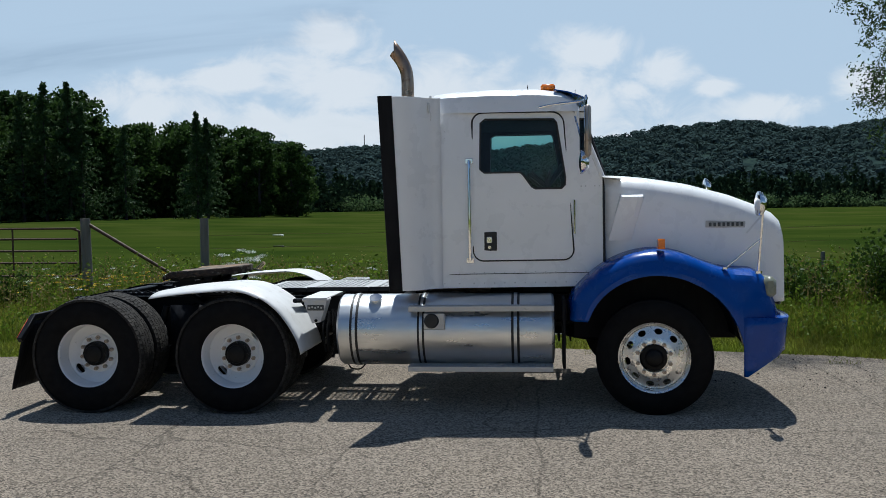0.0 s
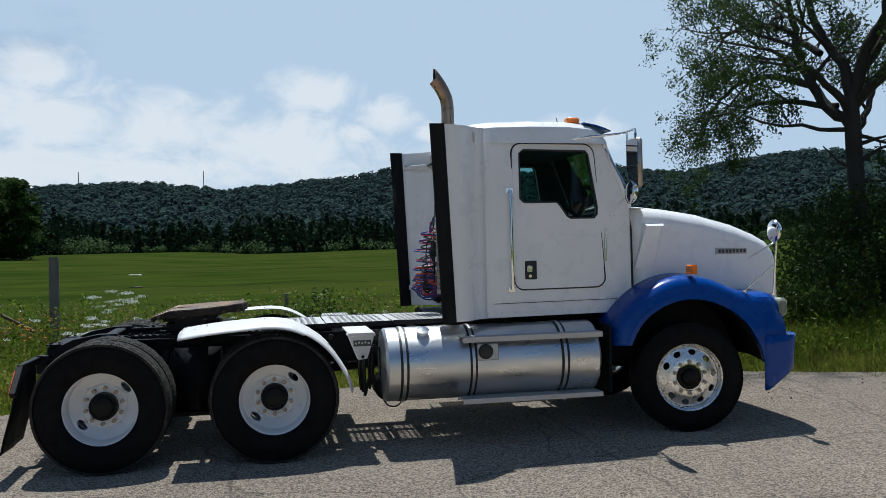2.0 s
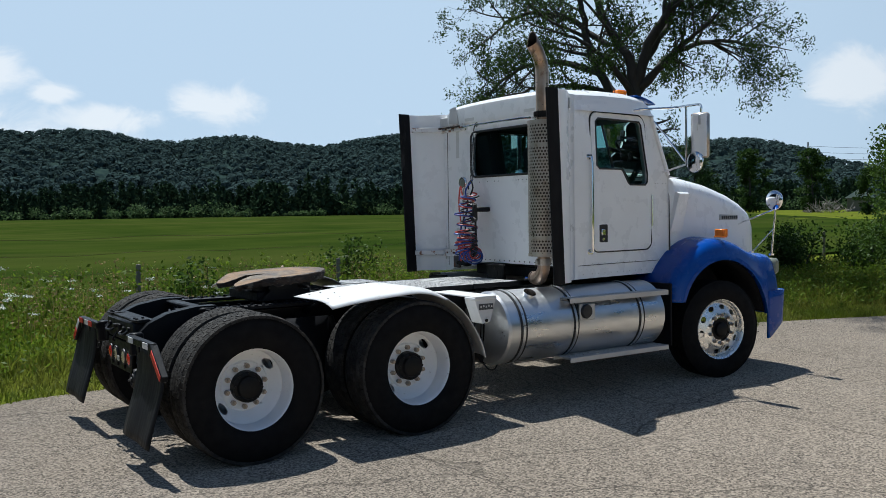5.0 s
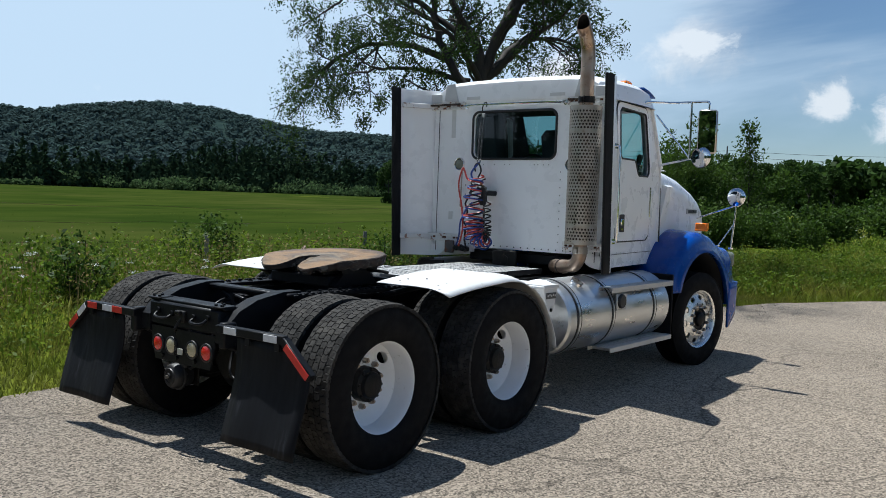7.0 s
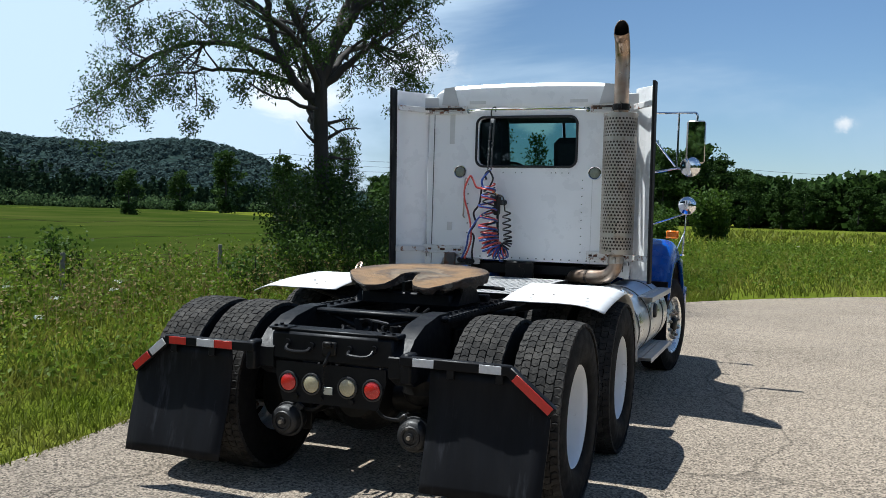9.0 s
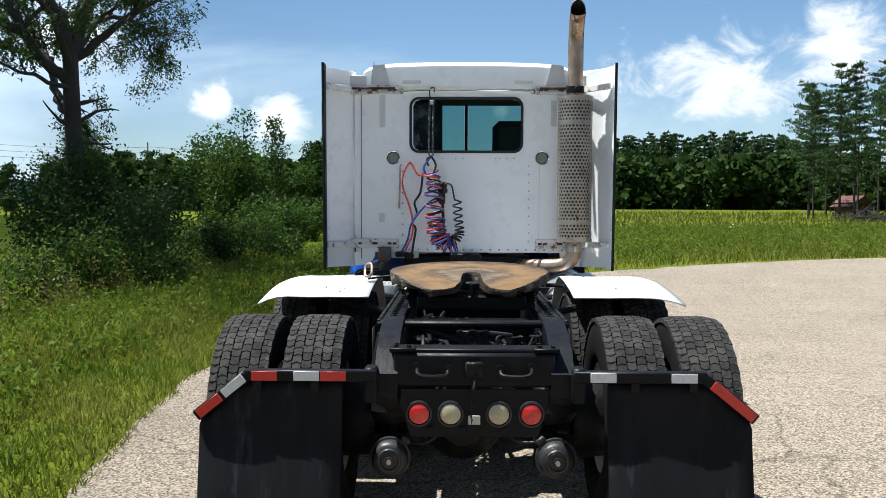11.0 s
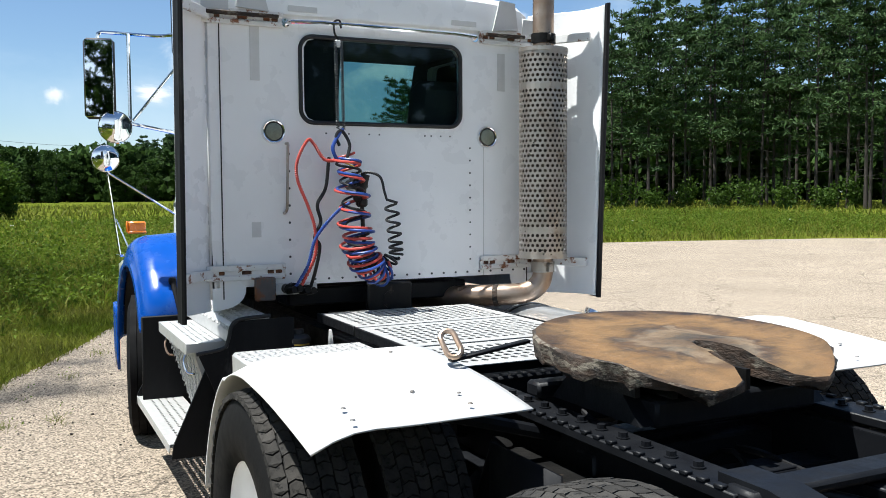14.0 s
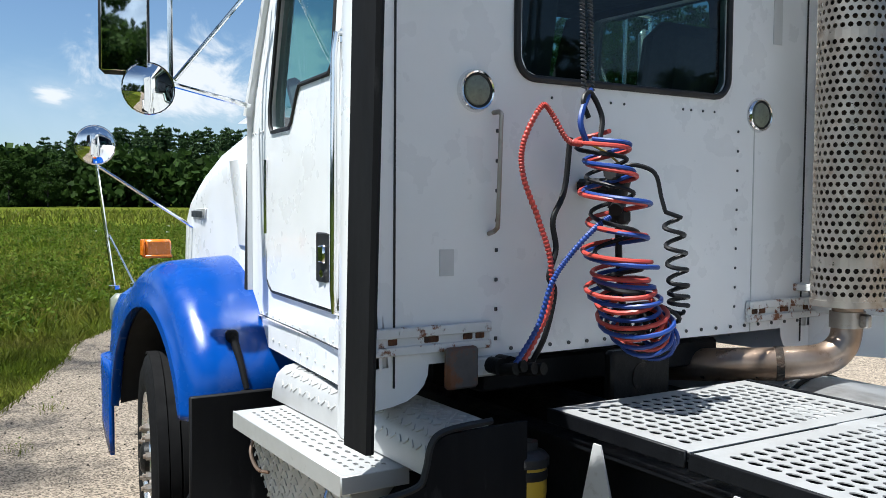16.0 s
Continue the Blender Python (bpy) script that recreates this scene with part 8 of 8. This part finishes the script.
# ---- shrubs ----
def shrub(x, y, w, h, seed, n=900, size=0.10, mat=LEAF_SHRUB, label="dense green roadside shrub", stems=7):
    rs, rng = np.random.RandomState(seed), random.Random(seed)
    z = land(x, y)
    root = thing("shrub", label, "bush", pose(x, y, z), "shrubs along the fence")
    b, cl = B(), []
    for k in range(stems):
        a = rng.uniform(0, 6.28)
        pts, rr = limb(rng, (0.1 * math.cos(a), 0.1 * math.sin(a), -0.1), (math.cos(a) * w * 0.35 / h, math.sin(a) * w * 0.35 / h, 1), h * rng.uniform(0.65, 1.0), 0.022, 0.005, 0.16, 0.05, 6)
        b.tube(pts, rr, 5)
        for q in pts[1:]:
            cl.append(ball(max(3, n // (stems * 6)), w * 0.22, rs, 0.5) * np.array([1, 1, 0.85]) + np.array(q))
    part("stem", b, BARK, root)
    c = np.concatenate(cl)
    c = c[c[:, 2] > 0.03]
    v, f = leaves(c, size, width=0.55, rs=rs)
    fast_mesh("foliage", v, f, mat, root)
    return root


SH = [(7.2, 15.2, 2.6, 1.75, 2600), (9.2, 15.4, 2.8, 2.2, 3200), (10.6, 16.0, 2.6, 2.0, 3000), (15.6, 14.3, 2.0, 1.2, 1500), (5.6, 15.0, 2.0, 1.2, 1400), (4.2, 15.3, 1.6, 0.9, 900), (8.4, 17.3, 2.4, 2.2, 2000), (11.8, 14.4, 1.8, 1.2, 1400), (13.2, 15.6, 1.6, 1.1, 1300),
      (12.6, 13.3, 1.3, 0.9, 900), (16.4, 15.4, 2.2, 1.4, 1600), (18.5, 14.6, 2.4, 1.6, 2000), (20.5, 15.6, 2.6, 1.6, 2000), (22.5, 14.8, 2.6, 1.5, 1800), (25, 15.0, 3.0, 1.7, 1800), (27.5, 14.0, 3.0, 1.5, 1800),
      (30.5, 14.8, 3.2, 1.7, 1800), (34, 13.0, 3.2, 1.7, 1800), (38, 14.0, 3.6, 2.1, 1800), (1.85, 17.5, 1.25, 1.15, 1000), (-2.1, 15.0, 1.2, 0.95, 700), (20.5, 16.8, 2.6, 4.4, 2800), (22.6, 16.7, 2.6, 3.6, 2200), (26.4, 15.8, 2.6, 3.2, 2000), (23.8, 17.8, 2.6, 4.2, 2200), (20.0, 12.6, 2.2, 1.2, 1300),
      (-14.5, 15.6, 1.6, 1.2, 900), (-9.8, 15.2, 0.9, 0.8, 500), (6.4, 14.2, 1.5, 0.9, 900), (50, 16, 3.4, 2.4, 1700), (51, 11.5, 4.6, 3.6, 2400), (9.0, 16.4, 1.9, 2.8, 2600), (10.3, 16.9, 2.2, 2.7, 2400), (9.3, 17.4, 2.0, 2.5, 2000)]
for k, (x, y, w, h, n) in enumerate(SH):
    shrub(x, y, w, h, 100 + k, int(n * (2.0 if x < 17 else 2.4)), 0.078 + 0.0042 * max(0, x - 11), LEAF_THICKET if 6.5 < x < 12 else LEAF_SHRUB)


def young_pine(x, y, height, seed, spread=0.44):
    """A young pine: whorls of upturned boughs set with tufts of long needles."""
    rs, rng = np.random.RandomState(seed), random.Random(seed)
    root = thing("young_pine", "young dark green pine among the fence shrubs", "tree", pose(x, y, land(x, y)), "young pines by the fence")
    b, tufts = B(), []
    pts, rr = limb(rng, (0, 0, -0.2), (0, 0, 1), height + 0.2, 0.045, 0.008, 0.03, 0.3, 9)
    b.tube(pts, rr, 7)
    z = 0.35
    while z < height * 0.97:
        f = z / height
        for k in range(rng.randint(5, 7)):
            a = rng.uniform(0, 6.28)
            q, r2 = limb(rng, (0, 0, z), (math.cos(a), math.sin(a), 0.35), height * spread * (1.05 - f) * rng.uniform(0.6, 1.15) + 0.06, 0.012, 0.003, 0.10, 0.08, 5)
            b.tube(q, r2, 4, cap=False)
            for p in q[1:]:
                tufts.append(ball(22, 0.13, rs) + np.array(p))
        z += height * rng.uniform(0.06, 0.10)
    part("trunk", b, BARK_PINE, root)
    v, f = leaves(np.concatenate(tufts), 0.12, width=0.12, rs=rs)
    fast_mesh("crown", v, f, NEEDLE, root)


young_pine(10.9, 17.6, 3.0, 61)
young_pine(12.6, 18.1, 3.3, 62)


def sapling(x, y, height, seed):
    rs, rng = np.random.RandomState(seed), random.Random(seed)
    root = thing("sapling", "slender feathery green sapling by the fence", "tree", pose(x, y, land(x, y)))
    b, cl = B(), []
    pts, rr = limb(rng, (0, 0, -0.2), (0, 0, 1), height + 0.2, 0.05, 0.008, 0.05, 0.3, 9)
    b.tube(pts, rr, 7)
    for i in range(2, 10):
        for k in range(4):
            a = rng.uniform(0, 6.28)
            q, r2 = limb(rng, pts[i], (math.cos(a), math.sin(a), 0.9), height * 0.30 * (1.2 - i / 10) * rng.uniform(0.6, 1.3), 0.015, 0.004, 0.12, 0.08, 5)
            b.tube(q, r2, 4, cap=False)
            for p in q[1:]:
                cl.append(ball(12, 0.30, rs) + np.array(p))
    part("trunk", b, BARK, root)
    v, f = leaves(np.concatenate(cl), 0.12, width=0.5, rs=rs)
    fast_mesh("crown", v, f, LEAF_SHRUB, root)


sapling(24.7, 16.0, 4.1, 65)
# brush at the foot of the pines
for k in range(16):
    az, r = 113 + 2.3 * k, RS.uniform(58, 66)
    shrub(r * math.sin(radians(az)), r * math.cos(radians(az)), RS.uniform(2.4, 3.6), RS.uniform(1.8, 3.6), 300 + k, 900, 0.26)


# ---- grass and weeds ----
def blades(xy, height, width, rs, mat, name, label, lean=0.6):
    xy = np.asarray(xy)
    n = len(xy)
    z = np.array([land(x, y) for x, y in xy]) - 0.04
    h = height * rs.uniform(0.5, 1.25, n)
    a = rs.uniform(0, 2 * math.pi, n)
    w = width * rs.uniform(0.6, 1.3, n)
    lx, ly = lean * h * rs.normal(size=n), lean * h * rs.normal(size=n)
    px, py = np.cos(a) * w, np.sin(a) * w
    p = np.stack([xy[:, 0], xy[:, 1], z], 1)
    o = lambda dx, dy, dz: p + np.stack([dx, dy, dz], 1)
    v = np.stack([o(-px, -py, 0 * h), o(px, py, 0 * h), o(px * 0.7 + lx * 0.35, py * 0.7 + ly * 0.35, h * 0.6), o(-px * 0.7 + lx * 0.35, -py * 0.7 + ly * 0.35, h * 0.6), o(lx, ly, h)], 1).reshape(-1, 3)
    k = np.arange(n)[:, None] * 5
    f = np.concatenate([k + np.array([[0, 1, 2]]), k + np.array([[0, 2, 3]]), k + np.array([[3, 2, 4]])])
    return tagged(fast_mesh(name, v, f, mat), label, "grass", kind="stuff")


def scatter(n, x0, x1, y0, y1, rs, lo=0.02, hi=60.0, thin=None):
    out = []
    while len(out) < n:
        x, y = rs.uniform(x0, x1), rs.uniform(y0, y1)
        d = road_distance(x, y)
        if lo < d < hi and (thin is None or rs.uniform() < thin(x, y, d)):
            out.append((x, y))
    return out


rs = np.random.RandomState(5)
blades(scatter(60000, -14, 12, 8, 13.4, rs, -0.06, 2.0), 0.095, 0.006, rs, GRASS, "verge_grass", "short grass along the road's edge")
blades(scatter(46000, -18, 20, 8, 18.2, rs, 1.2, 9.0, lambda x, y, d: 0.35 + 0.65 * noise.noise((x * 0.5, y * 0.5, 0)) ** 2 + 0.3), 0.24, 0.0085, rs, GRASS, "tall_grass", "tall rough grass between road and fence")
blades(scatter(52000, 8, 46, -34, 13, rs, 0.05, 26.0, lambda x, y, d: max(0.1, 1 - d / 28)), 0.24, 0.014, rs, GRASS, "meadow_grass", "tall meadow grass past the road's bend")
blades(scatter(12000, 25, 95, -70, 16, rs, 18.0, 70.0), 0.4, 0.05, rs, GRASS, "far_meadow_grass", "far meadow grass")
blades(scatter(9000, -30, 40, 17.8, 42, rs, 5.0, 60.0), 0.10, 0.014, rs, FIELD_BLADE, "field_grass", "short grass of the mown field")


def weeds(pts, height, rs, name, label, leaf=0.10, mat=WEED):
    cl, b = [], []
    tv, tf = [], []
    for x, y in pts:
        z = land(x, y)
        h = height * rs.uniform(0.5, 1.3)
        m = int(7 + 9 * h)
        t = rs.uniform(0.1, 1.0, m)
        lx, ly = 0.12 * h * rs.normal(), 0.12 * h * rs.normal()
        spread = 0.10 + 0.12 * h
        cl.append(np.stack([x + lx * t + rs.normal(size=m) * spread * (1.1 - t), y + ly * t + rs.normal(size=m) * spread * (1.1 - t), z + h * t], 1))
        o = len(tv)
        tv += [(x - 0.006, y, z - 0.05), (x + 0.006, y, z - 0.05), (x + lx, y + ly, z + h)]
        tf.append((o, o + 1, o + 2))
    v, f = leaves(np.concatenate(cl), leaf, width=0.5, rs=rs)
    tagged(fast_mesh(name, v, f, mat), label, "weeds", kind="stuff")
    tagged(fast_mesh(name + "_stem", tv, tf, mat), "thin stalks of the " + label, "weeds", kind="stuff")


weeds(scatter(5200, -18, 20, 8, 17.6, rs, 0.9, 8.0), 0.30, rs, "roadside_weed", "leafy roadside weeds", 0.060)
weeds(scatter(7500, 8, 42, -32, 13, rs, 0.5, 24.0), 0.36, rs, "meadow_weed", "leafy meadow weeds", 0.09)
weeds(scatter(1700, -16, 12, 14.6, 17.6, rs, 3.0, 9.0), 0.68, rs, "fence_weed", "tall weeds along the fence", 0.075)
weeds(scatter(1500, -16, 10, 14.0, 18.4, rs, 2.4, 9.0), 0.62, rs, "dry_weed", "tall straw-coloured dry weeds along the fence", 0.05, DRY_WEED)


def flowers(pts, hgt, r, mat, name, label, n=26):
    cs = []
    for x, y in pts:
        cs.append(ball(n, r, rs) * np.array([1, 1, 0.25]) + np.array([x, y, land(x, y) + hgt * rs.uniform(0.7, 1.15)]))
    v, f = leaves(np.concatenate(cs), 0.017, width=0.9, rs=rs)
    tagged(fast_mesh(name, v, f, mat), label, "flowers", kind="stuff")


flowers(scatter(60, -16, -1, 12.5, 16.5, rs, 1.2, 7.0), 0.62, 0.07, FLOWER, "white_umbel", "white wild flowers among the weeds")
flowers([(-5.3 + rs.normal() * 0.35, 13.8 + rs.normal() * 0.2) for k in range(22)], 0.60, 0.08, FLOWER, "white_bloom", "white blooms of a low weed patch", 60)
flowers([(-5.1 + rs.normal() * 0.25, 14.9 + rs.normal() * 0.2) for k in range(16)], 0.85, 0.11, FLOWER, "white_bloom", "white blooms of a tall weed patch", 60)
flowers([(-6.4 + rs.normal() * 0.35, 14.3 + rs.normal() * 0.3) for k in range(26)], 0.55, 0.04, FLOWER_O, "orange_bloom", "orange wild flowers in the verge", 14)
flowers([(-7.4 + rs.normal() * 0.7, 14.3 + rs.normal() * 0.5) for k in range(60)], 0.6, 0.05, FLOWER_Y, "yellow_bloom", "yellow wild flowers in the verge", 14)
flowers(scatter(14, 8, 30, -20, 12, rs, 1.0, 14.0), 0.6, 0.06, FLOWER, "meadow_umbel", "white wild flowers in the meadow")

weeds([(1.42, 10.90), (1.46, 10.54), (1.9, 10.75), (3.2, 10.35), (0.6, 11.0), (4.4, 10.0), (-1.2, 11.1), (2.6, 10.7)], 0.16, rs, "crack_weed", "small weeds in the asphalt's cracks", 0.022)
blades([(cx + rs.normal() * 0.10, cy + rs.normal() * 0.05) for cx, cy in ((1.42, 10.90), (1.46, 10.54), (3.2, 10.35), (0.6, 11.0), (4.4, 10.0)) for k in range(60)], 0.10, 0.003, rs, GRASS, "crack_grass", "grass tufts in the asphalt's cracks")
stone = []
for k in range(260):
    x, y = rs.uniform(0.5, 7.5), rs.uniform(8.8, 11.2)
    if road_distance(x, y) < -0.05:
        stone.append((x, y, 0.004))
v, f = leaves(np.array(stone), 0.022, width=0.9, rs=rs)
tagged(fast_mesh("leaf_litter", v, f, BARK), "scattered dead leaves and bits on the asphalt", "litter", kind="stuff")

# ---- fence and gate ----
def post(x, y, top, r=0.085, label="weathered grey round fence post"):
    z = land(x, y)
    b = B()
    pts, rr = limb(random.Random(int(x * 10)), (0, 0, -0.3), (0, 0, 1), top - z + 0.3, r, r * 0.92, 0.015, 0.2, 5)
    b.tube(pts, rr, 12)
    return tagged(part("fence_post", b, POST_WOOD, None, at=pose(x, y, z)), label, "fence post", "fence posts")


post(-8.75, 16.2, 1.72, 0.10, "thick weathered wooden gate post")
post(-6.43, 16.2, 1.69)
for x in (-2.6, 1.0, 4.8, 12.0, 16.0):
    post(x, 16.45, land(x, 16.45) + 0.75, 0.04)
brace = part("brace_pole", B().cyl((-8.70, 16.2, 1.60), (-6.75, 16.2, 0.45), 0.035, 0.03, 10), RUST, None)
tagged(brace, "rusty brace pole leaning on the gate post", "brace")
gate = thing("metal_gate", "rusty tubular metal field gate beside its post", "gate", pose(-8.9, 16.2, 0))
for k, z in enumerate((1.53, 1.33, 1.10, 0.87, 0.62)):
    part("gate_bar", B().cyl((-3.9, 0, z + 0.02), (-0.06, 0, z), 0.021, n=10), RUST, gate)
part("gate_frame", B().tube(curve([(-0.15, 0, 1.53), (-0.03, 0, 1.49), (0.0, 0, 1.41), (0.0, 0, 0.74), (-0.04, 0, 0.65), (-0.15, 0, 0.62)], 5), 0.022, 10), RUST, gate)
for x in (-1.35, -2.7):
    part("gate_upright", B().box((x, -0.012, 1.08), (0.035, 0.012, 0.88), 0.003), RUST, gate)
post(-13.2, 16.2, 1.7, 0.09)
b = B()
for z in (0.75, 1.05, 1.3):
    b.tube([(x, 16.38, land(x, 16.4) * 0.5 + z - 0.03 * math.sin(x * 1.3) ** 2) for x in np.linspace(-6.4, 22, 60)], 0.003, 4)
tagged(part("fence_wire", b, RUST, None), "thin rusty fence wires", "fence wire")
for z, m in ((1.337, FLOWER), (1.12, SEAL)):
    tagged(part("wire_tensioner", B().box((-5.24, 17.0, z), (0.22, 0.02, 0.018), 0.004).box((-5.15, 16.99, z - 0.01), (0.05, 0.03, 0.03), 0.008), m, None), "small tensioner on the fence wire", "tensioner")

# ---- far poles, mast and shed ----
def far_at(az, r):
    return r * math.sin(radians(az)), r * math.cos(radians(az))


for az, r, hgt in ((54.3, 165, 12.2), (83.0, 150, 10.5), (36.2, 275, 11), (66, 150, 11), (95, 170, 11)):
    x, y = far_at(az, r)
    p = thing("utility_pole", "bare wooden utility pole far off", "utility pole", pose(x, y, land(x, y)), "utility poles")
    part("pole", B().cyl((0, 0, -0.5), (0, 0, hgt), 0.17, 0.12, 8), POST_WOOD, p)
    part("crossarm", B().box((0, 0, hgt - 0.8), (0.12, 2.0, 0.14), 0.02, Matrix.Rotation(radians(-az), 4, "Z")), POST_WOOD, p)
b = B()
for k in range(3):
    pts = []
    for az, r, hgt in ((24, 300, 11), (36.2, 275, 11), (54.3, 165, 12.2), (66, 150, 11), (83.0, 150, 10.5), (95, 170, 11)):
        x, y = far_at(az, r)
        pts.append((x, y + (k - 1) * 0.9, land(x, y) + hgt - 0.75 - k * 0.9))
    line = []
    for p, q in zip(pts[:-1], pts[1:]):
        for f in np.linspace(0, 1, 9)[:-1]:
            line.append((p[0] + (q[0] - p[0]) * f, p[1] + (q[1] - p[1]) * f, p[2] + (q[2] - p[2]) * f - 3.0 * f * (1 - f)))
    b.tube(line + [pts[-1]], 0.03, 4)
tagged(part("power_line", b, SEAL, None), "sagging power lines far off", "power line")
for az, r, top, bot in ((-4.2, 1020, 4.95, 3.9), (-11.4, 1020, 4.85, 4.0)):
    x, y = far_at(az, r)
    z0, z1 = r * math.tan(radians(bot)), r * math.tan(radians(top)) + 1.66
    m = B().tube([(0, 0, 0), (0, 0, z1 - z0)], 0.45, 4)
    for k in range(8):
        m.box((0, 0, (z1 - z0) * (0.2 + 0.1 * k)), (1.4, 1.4, 0.25))
    tagged(part("radio_mast", m, POST_WOOD, None, at=pose(x, y, z0)), "thin radio mast on the hill", "mast")
x, y = far_at(57.2, 165)
sh = thing("shed", "small grey shed with a pitched roof far off", "shed", pose(x, y, land(x, y), 0, 0, 30))
part("wall", B().box((0, 0, 1.2), (5, 4, 2.4)), POST_WOOD, sh)
part("roof", B().prism([(-2.4, 2.3), (2.4, 2.3), (0, 3.9)], "x", -2.8, 2.8), PALE_PATCH, sh)
x, y = far_at(55.2, 150)
pile = B()
rng = random.Random(3)
for k in range(120):
    a, r = rng.uniform(0, 6.28), rng.uniform(0, 5)
    p = Vector((r * math.cos(a), r * math.sin(a) * 0.5, rng.uniform(0, 2.2) * (1 - r / 6)))
    d = Vector((rng.uniform(-1, 1), rng.uniform(-1, 1), rng.uniform(-0.2, 0.9))).normalized() * rng.uniform(0.6, 1.8)
    pile.cyl(p, p + d, 0.06, 0.03, 5)
tagged(part("brush_pile", pile, POST_WOOD, None, at=pose(x, y, land(x, y))), "heap of dead branches far off", "brush pile", kind="stuff")
# red-brown house behind the pines and a heap of brush before them
hx, hy = 96 * math.sin(radians(115.1)) - 6.2, 96 * math.cos(radians(115.1)) + 11.2
house = thing("house", "red-brown house half hidden behind the pines", "house", pose(hx, hy, land(hx, hy), 0, 0, 25) @ Matrix.Scale(0.42, 4))
part("wall", B().box((0, 0, 1.5), (6.0, 5.0, 3.0)), RUST, house)
part("roof", B().prism([(-2.9, 2.9), (2.9, 2.9), (0, 4.6)], "x", -3.3, 3.3), HOUSE_ROOF, house)
part("porch_roof", B().prism([(2.6, 2.5), (4.4, 1.9), (4.4, 2.0), (2.6, 2.65)], "x", -3.0, 3.0), HOUSE_ROOF, house)
for wx in (-1.6, 1.4):
    part("window", B().box((wx, -2.51, 1.6), (1.0, 0.06, 1.1), 0.01), SEAL, house)
hx, hy = 68 * math.sin(radians(116.6)) - 6.2, 68 * math.cos(radians(116.6)) + 11.2
pile = B()
for k in range(110):
    a, r = rng.uniform(0, 6.28), rng.uniform(0, 2.4)
    p = Vector((r * math.cos(a), r * math.sin(a), rng.uniform(0, 0.9) * (1 - r / 3)))
    d = Vector((rng.uniform(-1, 1), rng.uniform(-1, 1), rng.uniform(-0.1, 0.5))).normalized() * rng.uniform(0.5, 1.5)
    pile.cyl(p, p + d, 0.04, 0.02, 5)
tagged(part("brush_pile", pile, BARK, None, at=pose(hx, hy, land(hx, hy))), "low heap of dead branches before the pines", "brush pile", kind="stuff")
for o in oaks + spr + pines + far_pines:
    retire(o)
